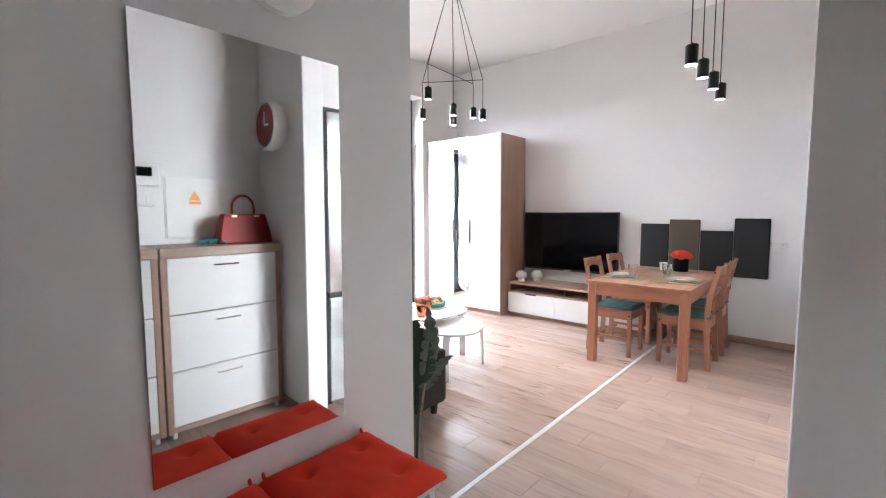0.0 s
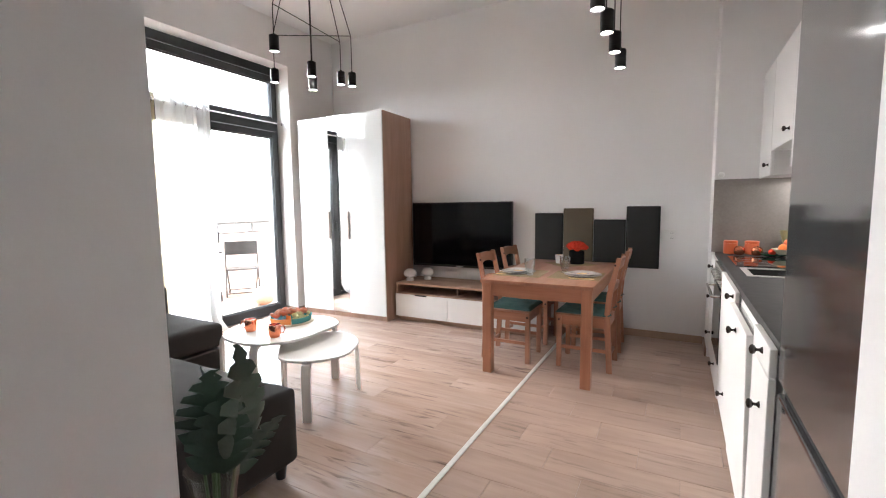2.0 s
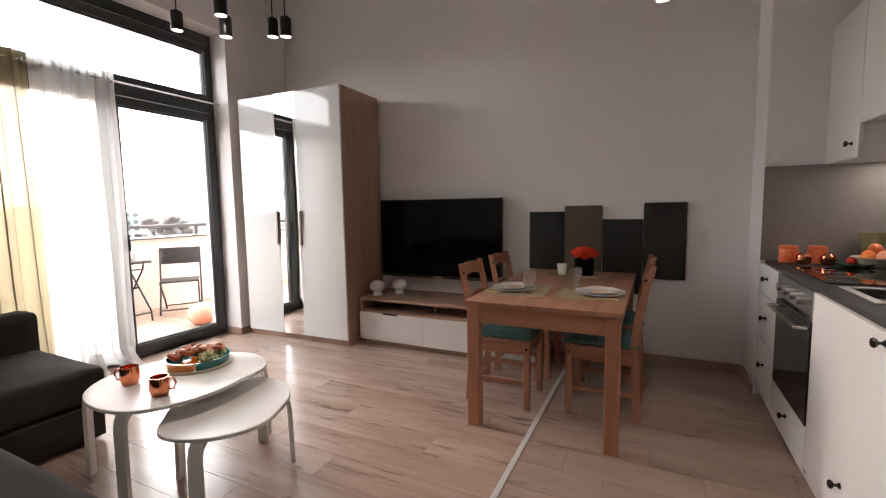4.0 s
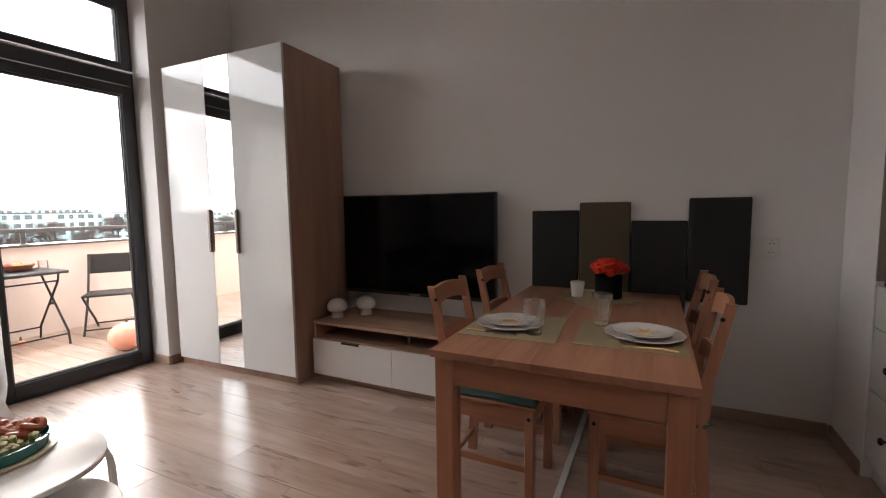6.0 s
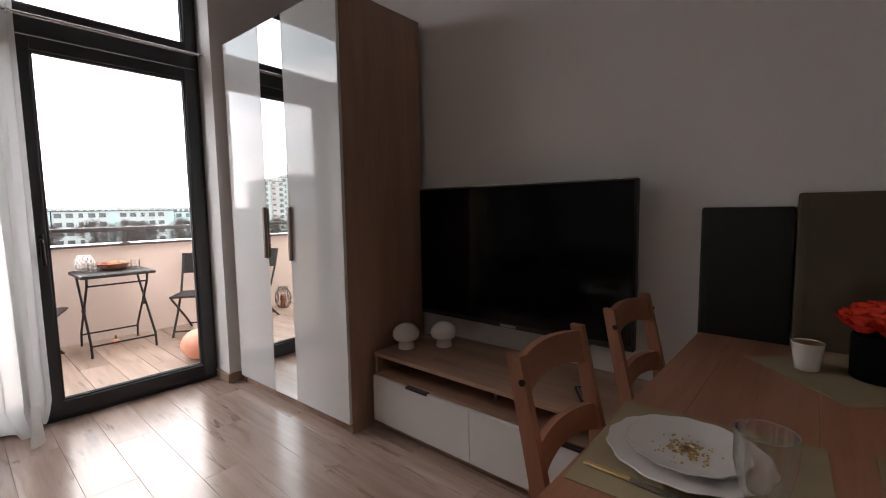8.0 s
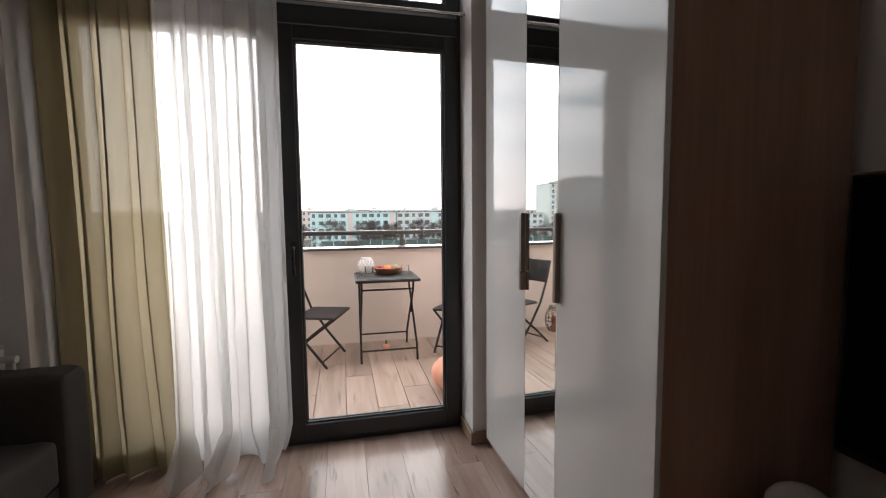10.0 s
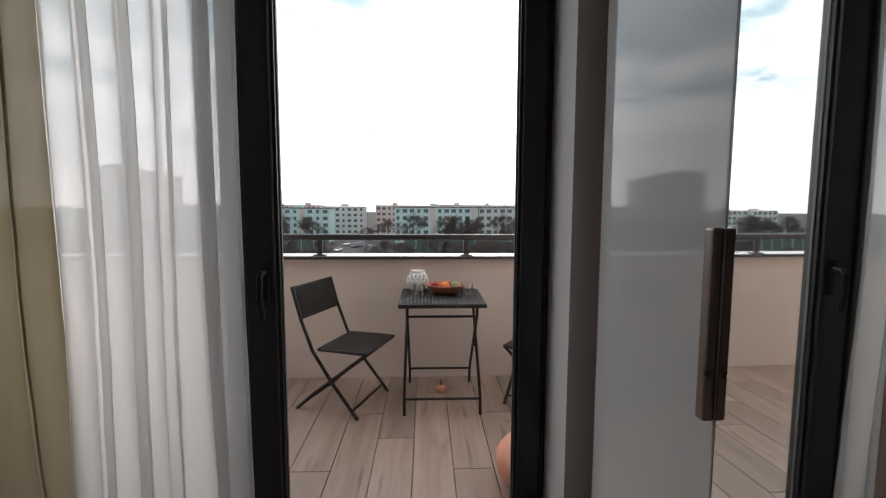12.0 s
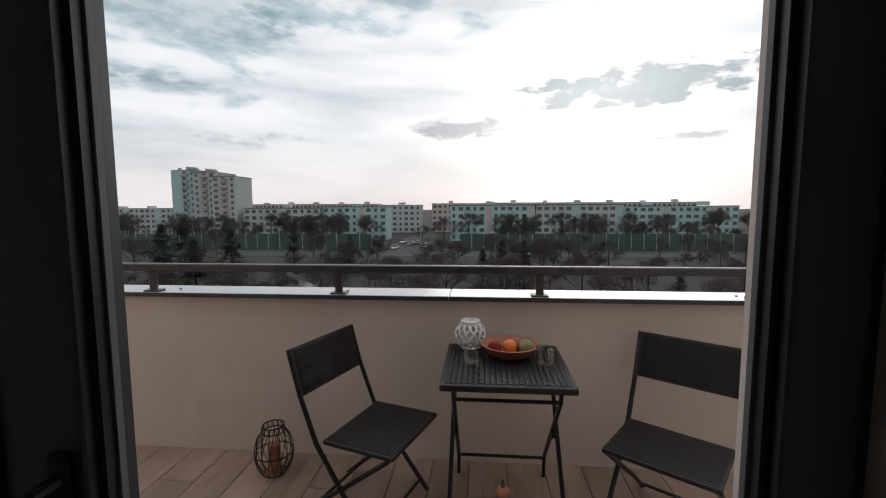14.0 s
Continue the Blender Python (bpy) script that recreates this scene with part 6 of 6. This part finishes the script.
def shoe_cabinet(y0, y1):
    th = thing("shoe_cabinet", "oak and white shoe cabinet with three flaps", "shoe cabinet", "shoe cabinets")
    x0, H = 0.287, 1.13
    part("top", B(x0 - 0.012, XE - 0.001, y0, y1, H - 0.055, H, bevel=0.003), SHOEWOOD, th)
    for y in (y0, y1 - 0.032):
        part("side", B(x0, XE - 0.001, y, y + 0.032, 0.035, H - 0.056, bevel=0.002), PIER, th)
    part("back", B(XE - 0.02, XE - 0.01, y0 + 0.033, y1 - 0.033, 0.04, H - 0.056), SHOEWOOD, th)
    part("bottom", B(x0 + 0.004, XE - 0.02, y0 + 0.033, y1 - 0.033, 0.04, 0.07), SHOEWOOD, th)
    fh = (H - 0.056 - 0.072) / 3
    for k in range(3):
        z0 = 0.072 + k * fh
        f_ = part("flap", B(x0 + 0.001, x0 + 0.02, y0 + 0.034, y1 - 0.034, z0 + 0.003, z0 + fh - 0.004, bevel=0.002), WHITEMATT, th, "white flap front")
        yc = (y0 + y1) / 2
        part("handle", tube(bmesh.new(), [(x0, yc - 0.07, z0 + fh - 0.055), (x0 - 0.022, yc - 0.07, z0 + fh - 0.055), (x0 - 0.022, yc + 0.07, z0 + fh - 0.055), (x0, yc + 0.07, z0 + fh - 0.055)], 0.0055, 8), CHROME, f_, "chrome bar handle", True)
    for y in (y0 + 0.04, y1 - 0.04):
        for x in (x0 + 0.03, XE - 0.05):
            part("foot", cyl(bmesh.new(), 0.014, 0.014, 0.035, Matrix.Translation((x, y, 0.0175)), 12), ALU, th)
shoe_cabinet(0.75, 1.45)
shoe_cabinet(0.04, 0.74)
hb_ = thing("handbag", "oxblood leather handbag on the shoe cabinet", "handbag", at=(0.44, 1.275, 1.13), turn=90)
hb_.scale = (1.1, 1.0, 1.13)
bm = bmesh.new()
rows = []
for z, w, d in ((0, 0.150, 0.056), (0.008, 0.156, 0.062), (0.085, 0.142, 0.052), (0.150, 0.126, 0.040), (0.160, 0.122, 0.036)):
    rows.append([bm.verts.new((x * w, y * d, z)) for x, y in ((-1, -0.85), (-0.96, -1), (0.96, -1), (1, -0.85), (1, 0.85), (0.96, 1), (-0.96, 1), (-1, 0.85))])
for a, b in zip(rows, rows[1:]):
    for k in range(8):
        bm.faces.new((a[k], a[(k + 1) % 8], b[(k + 1) % 8], b[k]))
bm.faces.new(rows[0][::-1])
bm.faces.new(rows[-1])
part("body", bm, HANDBAG, hb_)
part("flap", B(-0.118, 0.118, -0.042, 0.042, 0.152, 0.168, bevel=0.005, seg=2), HANDBAG, hb_)
for x in (-0.065, 0.065):
    for y in (-0.044, 0.044):
        part("clasp", B(x - 0.016, x + 0.016, y - 0.003, y + 0.003, 0.150, 0.164, bevel=0.002), GOLD, hb_, "small gold clasp")
for z in (0.06, 0.105):
    part("seam", B(-0.143, 0.143, -0.0595 + z * 0.06, -0.056 + z * 0.06, z, z + 0.004), HANDBAG, hb_)
part("handle", tube(bmesh.new(), [(-0.065, 0, 0.17)] + [(0.065 * -math.cos(t), 0, 0.20 + 0.075 * math.sin(t)) for t in [q * math.pi / 12 for q in range(13)]] + [(0.065, 0, 0.17)], 0.0075, 8), HANDBAG, hb_, "oxblood rolled handle", True)
for s in (-1, 1):
    part("buckle", B(s * 0.065 - 0.011, s * 0.065 + 0.011, -0.039, -0.034, 0.155, 0.175), GOLD, hb_, "gilt buckle")
sg = thing("sunglasses", "turquoise sunglasses lying on the shoe cabinet", "sunglasses", at=(0.42, 1.05, 1.13), turn=80)
for s in (-1, 1):
    part("lens", cyl(bmesh.new(), 0.026, 0.026, 0.005, pose(s * 0.036, 0, 0.018, 32, 0, 0), 20), TURQ, sg, "", True)
    part("temple", tube(bmesh.new(), [(s * 0.062, 0.01, 0.026), (s * 0.06, 0.07, 0.02), (s * 0.055, 0.12, 0.005)], 0.004, 6), TURQ, sg)
part("bridge", tube(bmesh.new(), [(-0.012, 0, 0.03), (0.012, 0, 0.03)], 0.003, 6), TURQ, sg)
fb = thing("fuse_box", "white flush fuse box door with warning sign", "fuse box")
part("door", B(XE - 0.009, XE - 0.001, 0.87, 1.185, 1.17, 1.545, bevel=0.002), WHITE, fb)
part("frame_line", B(XE - 0.006, XE - 0.0005, 0.862, 1.193, 1.162, 1.553, bevel=0.001), PLASTICWHITE, fb)
bm = bmesh.new()
tri_ = [[bm.verts.new((x, y, z)) for y, z in ((1.0, 1.405), (1.07, 1.405), (1.035, 1.465))] for x in (XE - 0.0105, XE - 0.0092)]
bm.faces.new(tri_[0])
bm.faces.new(tri_[1])
for k in range(3):
    bm.faces.new((tri_[0][k], tri_[0][(k + 1) % 3], tri_[1][(k + 1) % 3], tri_[1][k]))
part("warning_triangle", bm, WARN, fb, "orange warning triangle")
part("warning_bar", B(XE - 0.0105, XE - 0.0095, 1.0, 1.07, 1.38, 1.398), WARN, fb)
ic = thing("intercom", "white wall intercom with small dark screen", "intercom")
part("body", B(XE - 0.03, XE - 0.001, 0.69, 0.84, 1.485, 1.62, bevel=0.006), PLASTICWHITE, ic)
part("screen", B(XE - 0.032, XE - 0.0295, 0.72, 0.80, 1.545, 1.60), BLACKGLOSS, ic)
hs = thing("hall_switch", "double white light switch below the intercom", "switch")
for y in (0.72, 0.765):
    part("rocker", B(XE - 0.012, XE - 0.008, y, y + 0.042, 1.375, 1.435, bevel=0.002), PLASTICWHITE, hs)
part("plate", B(XE - 0.008, XE - 0.001, 0.71, 0.817, 1.365, 1.445, bevel=0.003), PLASTICWHITE, hs)
ck = thing("wall_clock", "round white wall clock with dark red face", "clock", at=(0.305, 1.463, 1.895))
part("rim", ring_y([(0.12, 0.0), (0.148, 0.002), (0.160, 0.03), (0.160, 0.078), (0.152, 0.092), (0.142, 0.092), (0.139, 0.078), (0.003, 0.076)]), PLASTICWHITE, ck, "thick white rim", True)
part("face", ring_y([(0.138, 0.077), (0.138, 0.080), (0.002, 0.081)]), DARKRED, ck, "dark red dial")
part("hour_hand", B(-0.050, 0.004, -0.0855, -0.0825, -0.006, 0.006, bevel=0.001), PLASTICWHITE, ck)
part("minute_hand", B(-0.005, 0.005, -0.0885, -0.086, -0.005, 0.085, bevel=0.001), PLASTICWHITE, ck)
hl = thing("hall_wall_lamp", "round frosted white lamp above the hallway mirror", "lamp", at=(-1.26, 0.74, 2.075))
bm = lathe(bmesh.new(), [(0.09, 0.0), (0.13, 0.004), (0.13, 0.035), (0.11, 0.055), (0.06, 0.07), (0.004, 0.075)], 40)
bm.transform(pose(0, 0, 0, 0, 90, 0))
part("shade", bm, PLASTICWHITE, hl, smooth=True)

# ---------------- outdoors ----------------
GZ = -12.5
GRASS = mat("winter_grass", (0.020, 0.018, 0.014), 0.95, 0.45, 0.06, 0.3, 1.5)
ROAD = mat("asphalt", (0.04, 0.04, 0.041), 0.9, 0.2, 0.3, 0.1, 6)
PANEL = mat("painted_panel_wall", (0.36, 0.39, 0.37), 0.85, 0.06, 0.25, 0.1, 4)
PANELB = mat("pale_blue_panel_wall", (0.31, 0.43, 0.42), 0.85, 0.06, 0.25, 0.1, 4)
PANELP = mat("pale_pink_panel_wall", (0.40, 0.33, 0.30), 0.85, 0.06, 0.25, 0.1, 4)
FARGLASS = mat("dark_window", (0.075, 0.085, 0.09), 0.2, 0.3, 0.5, 0.0, 4)
BARRIER = mat("green_noise_barrier", (0.028, 0.055, 0.048), 0.6, 0.2, 0.4, 0.05, 5)
BARK = mat("dark_bark", (0.034, 0.027, 0.023), 0.95, 0.3, 3, 0.2, 20)
TWIG = mat("bare_twigs", (0.055, 0.043, 0.038), 0.95, 0.3, 2, 0.0, 20)
NEEDLE = mat("dark_conifer", (0.018, 0.028, 0.018), 0.9, 0.35, 2, 0.0, 20)
ROOFM = mat("bitumen_roof", (0.06, 0.058, 0.056), 0.9, 0.2, 0.5, 0.1, 5)
gm = bmesh.new()
bmesh.ops.create_grid(gm, x_segments=1, y_segments=1, size=3000, matrix=Matrix.Translation((0, 0, GZ)))
solid("ground", gm, GRASS, "dull winter grass and garden plots far below", "ground", S)
solid("road", B(-144, -128, -400, 400, GZ - 0.1, GZ + 0.05), ROAD, "grey main road along the noise barrier", "road", S)
solid("side_road", B(-420, -144, -26, -14, GZ - 0.1, GZ + 0.04), ROAD, "grey side street between the blocks", "road", S)
WINDOWS = {}
def window_mesh(w, h):
    if (w, h) not in WINDOWS:
        WINDOWS[(w, h)] = mesh_of("window", B(-0.06, 0.06, -w / 2, w / 2, -h / 2, h / 2), FARGLASS)
        WINDOWS[(w, h, "f")] = mesh_of("window_frame", B(-0.03, 0.03, -w / 2 - 0.12, w / 2 + 0.12, -h / 2 - 0.12, h / 2 + 0.12), PANEL)
    return WINDOWS[(w, h)]
def apartment_block(x, y0, y1, z1, storeys, m_, label, seed, depth=12, bays=None, turn=0, stair=True):
    rnd = random.Random(seed)
    th = thing("apartment_block", label, "apartment block", "far apartment blocks", at=(x, (y0 + y1) / 2, GZ), turn=turn)
    L, H = (y1 - y0) / 2, z1 + 16.0
    part("wall", B(-depth, 0, -L, L, 0, H), m_, th)
    part("roof", B(-depth - 0.2, 0.2, -L - 0.2, L + 0.2, H, H + 0.25), ROOFM, th, "flat dark roof edge")
    for k in range(max(1, int(L / 9))):
        yy = -L + 2 * L * (k + 0.5) / max(1, int(L / 9))
        part("roof_hatch", B(-8, -4, yy - rnd.uniform(1, 2), yy + rnd.uniform(1, 2), H + 0.45, H + rnd.uniform(1.2, 2.1)), m_, th)
    n = max(2, int(2 * L / 2.9))
    sh = H / storeys
    for c in range(n):
        yy = -L + 2 * L * (c + 0.5) / n
        if stair and c % 6 == 5:
            part("stairwell", B(-0.2, 0.12, yy - 1.0, yy + 1.0, 0, H), PANELB if m_ is not PANELB else PANELP, th)
            continue
        for s in range(storeys):
            w = 1.9 if (c + seed) % 3 else 1.2
            ob = new("window", window_mesh(w, 1.45))
            ob.parent = th
            ob.location = (0.02, yy, sh * (s + 0.55))
    return th
apartment_block(-190, -96, -62, -2.2, 5, PANEL, "grey five-storey panel block in the distance", 1)
apartment_block(-192, -61.5, -33, -1.7, 5, PANELB, "pale blue five-storey panel block in the distance", 2)
apartment_block(-187, -5, 30, -1.2, 5, PANELB, "pale blue five-storey block with stairwell strips", 3)
apartment_block(-188, 30.5, 66, -1.2, 5, PANEL, "long grey five-storey block with stairwell strips", 4)
apartment_block(-189, 66.5, 112, -1.8, 5, PANELB, "pale five-storey block half hidden by trees", 5)
apartment_block(-250, -48, -25, -0.6, 5, PANEL, "further grey panel block behind the front row", 6, stair=False)
apartment_block(-255, -19, 24, 0.2, 5, PANELP, "further beige panel block behind the front row", 7, stair=False)
apartment_block(-230, -200, -128, -2.0, 5, PANEL, "grey panel block beside the tower block", 8)
apartment_block(-300, -150, -60, 0.5, 5, PANELP, "distant low block on the skyline", 9, stair=False)
apartment_block(-280, 20, 140, 0.8, 5, PANEL, "distant long block on the skyline", 12, stair=False)
# stepped tower block
for k, (y0, y1, z1) in enumerate(((-132, -120.5, 15.2), (-120.5, -110, 14.0), (-110, -99, 11.8))):
    tb = apartment_block(-196 + 3 * k, y0, y1, z1, 11, PANEL if k else PANELB, "stepped eleven-storey tower block on the skyline", 20 + k, 14, stair=False)
    if k == 0:
        part("gable", B(-0.5, 0.9, -5.75, -0.6, 0, z1 + 16.0), PANELB, tb, "blank pale blue end wall")
    for q in range(3):
        part("roof_mast", B(-3.0 - q, -1.8 - q, -4.2 + q * 3.1, -3.2 + q * 3.1, z1 + 16.25, z1 + 17.4 + 0.5 * (q % 2)), PANELP, tb)
    for s in range(11):
        part("balcony", B(0.0, 1.1, -1.6, 1.6, (z1 + 16.0) / 11 * s + 0.3, (z1 + 16.0) / 11 * s + 1.3), PANELP, tb)
# noise barrier
for y0, y1 in ((-170, -29), (0, 120)):
    nb = thing("noise_barrier", "dark green roadside noise barrier with pale posts", "barrier", "noise barriers")
    n = int((y1 - y0) / 4)
    for k in range(n + 1):
        y = y0 + k * 4
        if k < n:
            part("panel", B(-150.1, -149.9, y + 0.12, y + 3.88, GZ, GZ + 5.2), BARRIER, nb)
        part("post", B(-150.15, -149.8, y - 0.07, y + 0.07, GZ, GZ + 5.25), PANEL, nb)

def branch(bm, a, d, ln, r, depth, rnd, tips):
    b = a + d * ln
    m = a + d * ln * 0.5 + Vector((rnd.uniform(-1, 1), rnd.uniform(-1, 1), 0)) * ln * 0.06
    seg = 5 if depth > 2 else 3
    tube(bm, [a, m, b], r * 0.85, seg)
    if depth == 0:
        tips.append(b)
        return
    for _ in range(3 if depth > 1 else 4):
        nd = (d + Vector((rnd.uniform(-1, 1), rnd.uniform(-1, 1), rnd.uniform(-0.15, 0.6))) * 0.75).normalized()
        branch(bm, a + (b - a) * rnd.uniform(0.55, 1.0), nd, ln * rnd.uniform(0.55, 0.78), r * 0.5, depth - 1, rnd, tips)
TREES = {}
def bare_tree(kind, seed):
    rnd = random.Random(seed)
    bt, bc = bmesh.new(), bmesh.new()
    tips = []
    tube(bt, [(0, 0, 0), (0.05, 0.05, 1.2), (0, 0.03, 2.6), (0.04, 0, 3.8)], 0.09, 7)
    for k in range(11):
        d = Vector((rnd.uniform(-1, 1), rnd.uniform(-1, 1), rnd.uniform(0.35, 1.5))).normalized()
        z = 0.5 + 3.2 * k / 10
        branch(bc, Vector((0, 0, z)), d, (2.1 - 0.12 * k) * rnd.uniform(0.7, 1.1), 0.04, 2, rnd, tips)
    for p in tips:
        for _ in range(7):
            q = p + Vector((rnd.uniform(-1, 1), rnd.uniform(-1, 1), rnd.uniform(-0.3, 1))) * 0.75
            beam(bc, p, q, 0.016, 0.016, (0.3, 0.8, 0.5))
    TREES[kind] = (mesh_of("trunk", bt, BARK), mesh_of("crown", bc, TWIG))
def conifer(kind, seed):
    rnd = random.Random(seed)
    bt, bc = bmesh.new(), bmesh.new()
    cyl(bt, 0.16, 0.04, 6, Matrix.Translation((0, 0, 3)), 8)
    for k in range(1700):
        z = rnd.uniform(0.5, 6.4)
        R = (6.6 - z) * 0.44 * (0.75 + 0.35 * math.sin(z * 5.0))
        a, r = rnd.uniform(0, 6.283), R * math.sqrt(rnd.uniform(0.15, 1))
        p = Vector((r * math.cos(a), r * math.sin(a), z - r * 0.25))
        d = Vector((math.cos(a), math.sin(a), -0.35 + rnd.uniform(-0.2, 0.3)))
        t = Vector((-math.sin(a), math.cos(a), rnd.uniform(-0.3, 0.3)))
        s = rnd.uniform(0.16, 0.36)
        bc.faces.new([bc.verts.new(p + v) for v in (-t * s * 0.5, d * s * 1.3, t * s * 0.5)])
    TREES[kind] = (mesh_of("trunk", bt, BARK), mesh_of("crown", bc, NEEDLE))
for k in range(3):
    bare_tree(k, 40 + k)
conifer("pine", 60)
conifer("spruce", 61)
def plant_tree(kind, x, y, s, label, turn=0):
    th = thing("tree", label, "tree", "distant trees", at=(x, y, GZ), turn=turn)
    th.scale = (s, s, s)
    for me, nm in zip(TREES[kind], ("trunk", "crown")):
        ob = new(nm, me)
        ob.parent = th
rnd = random.Random(77)
for k in range(70):
    y = rnd.uniform(-150, 115)
    x = rnd.uniform(-178, -153)
    if -30 < y < -2 and rnd.random() < 0.5:
        continue
    plant_tree(rnd.choice((0, 1, 2)), x, y, rnd.uniform(1.3, 2.3), "bare winter tree before the apartment blocks", rnd.uniform(0, 360))
for k in range(120):
    plant_tree(rnd.choice((0, 1, 2)), rnd.uniform(-126, -48), rnd.uniform(-90, 75), rnd.uniform(0.6, 1.5), "bare garden tree among the allotments", rnd.uniform(0, 360))
for x, y, s in ((-62, -29, 1.45), (-60, -33, 1.3), (-95, -34, 1.3), (-96, -22, 1.1), (-75, 9, 1.15), (-78, 13, 1.1), (-80, 6, 0.9), (-172, 24, 1.5), (-172, 38, 1.2), (-70, -45, 1.5), (-66, 33, 0.7), (-90, -55, 1.6)):
    plant_tree("pine" if s > 1.2 else "spruce", x, y, s * 1.2, "dark green conifer in the gardens below", rnd.uniform(0, 360))
for k, (x, y) in enumerate(((-140, -10), (-155, -12), (-170, -17), (-150, -22), (-188, -15), (-175, -23), (-165, -18.5), (-132, 20), (-133, -40))):
    cr = thing("parked_car", "small pale parked car far below", "car", "distant cars", at=(x, y, GZ + 0.06), turn=rnd.uniform(-8, 8))
    part("body", B(-2.1, 2.1, -0.85, 0.85, 0.3, 0.85, bevel=0.15, seg=2), WHITE if k % 2 else FRIDGE, cr)
    part("cabin", B(-1.2, 1.0, -0.75, 0.75, 0.85, 1.4, bevel=0.2, seg=2), FARGLASS, cr)
    for wx in (-1.3, 1.3):
        for wy in (-0.8, 0.8):
            part("wheel", cyl(bmesh.new(), 0.32, 0.32, 0.2, pose(wx, wy, 0.32, 90), 12), BLACKPLASTIC, cr)
for k in range(9):
    x, y = rnd.uniform(-75, -45), rnd.uniform(-30, 30)
    sd = thing("garden_shed", "small pale garden shed among the allotments", "shed", "garden sheds", at=(x, y, GZ), turn=rnd.uniform(0, 90))
    part("wall", B(-1.8, 1.8, -1.4, 1.4, 0, 2.2), WHITE if k % 3 == 0 else PANELP, sd)
    bm = bmesh.new()
    v_ = [bm.verts.new(c) for c in ((-2, -1.7, 2.2), (2, -1.7, 2.2), (2, 1.7, 2.2), (-2, 1.7, 2.2), (-2, 0, 3.1), (2, 0, 3.1))]
    for f_ in ((0, 1, 5, 4), (2, 3, 4, 5), (1, 2, 5), (3, 0, 4), (3, 2, 1, 0)):
        bm.faces.new([v_[i] for i in f_])
    part("roof", bm, ROOFM, sd)
    part("window", B(1.79, 1.83, -0.5, 0.5, 0.9, 1.7), FARGLASS, sd)

# the whole quarter lies a little turned against the house
quarter = Matrix.Translation((-4, 4, 0)) @ Matrix.Rotation(radians(1.18), 4, "Z") @ Matrix.Translation((4, -4, 0))
for ob in list(scene.objects):
    if ob.parent is None and ob.name.split(".")[0] in ("apartment_block", "noise_barrier", "tree", "parked_car", "garden_shed", "road", "side_road"):
        ob.matrix_basis = quarter @ ob.matrix_basis

# ---------------- floor pieces ----------------
PLANKS = {}
def plank(name, parent, material, x0, x1, y0, y1, top, gap=0.0012, deep=0.011):
    key = (round(x1 - x0, 3), round(y1 - y0, 3), material.name)
    if key not in PLANKS:
        hx, hy, c = (x1 - x0) / 2 - gap, (y1 - y0) / 2 - gap, 0.0016 if gap > 0.001 else 0.0008
        bm = bmesh.new()
        lo = [bm.verts.new((sx * hx, sy * hy, -deep)) for sx, sy in ((-1, -1), (1, -1), (1, 1), (-1, 1))]
        md = [bm.verts.new((sx * hx, sy * hy, -c)) for sx, sy in ((-1, -1), (1, -1), (1, 1), (-1, 1))]
        up = [bm.verts.new((sx * (hx - c), sy * (hy - c), 0)) for sx, sy in ((-1, -1), (1, -1), (1, 1), (-1, 1))]
        for a, b in ((lo, md), (md, up)):
            for k in range(4):
                bm.faces.new((a[k], a[(k + 1) % 4], b[(k + 1) % 4], b[k]))
        bm.faces.new(up)
        PLANKS[key] = mesh_of(name, bm, material)
    ob = new(name, PLANKS[key])
    ob.parent = parent
    ob.location = ((x0 + x1) / 2, (y0 + y1) / 2, top)
def lay(name, parent, material, x0, x1, y0, y1, ln, wd, offs, top, ystart, gap):
    r = 0
    y = ystart
    while y < y1 - 0.001:
        a, b = max(y, y0), min(y + wd, y1)
        if b - a > 0.01:
            x = x0 - (offs[r % len(offs)] % ln)
            while x < x1 - 0.001:
                p, q = max(x, x0), min(x + ln, x1)
                if q - p > 0.01:
                    plank(name, parent, material, p, q, a, b, top, gap)
                x += ln
        y += wd
        r += 1
lay("plank", floor, LAMINATE, -4.66, -1.264, 1.30, YB, 1.285, 0.192, (0.0, 0.45, 0.9, 0.25, 0.7), 0.0, 1.16, 0.0004)
lay("tile", floor, TILE, -1.236, XE, -1.6, YB, 0.602, 0.205, (0.196, 0.386, 0.006), 0.0, -1.51, 0.0008)
deck = bpy.data.objects["balcony_slab"]
lay("tile", deck, DECK, -6.481, XO - 0.042, 0.4, 7.6, 1.2, 0.20, (0.0, 0.6, 0.3, 0.9), 0.02, 0.35, 0.002)
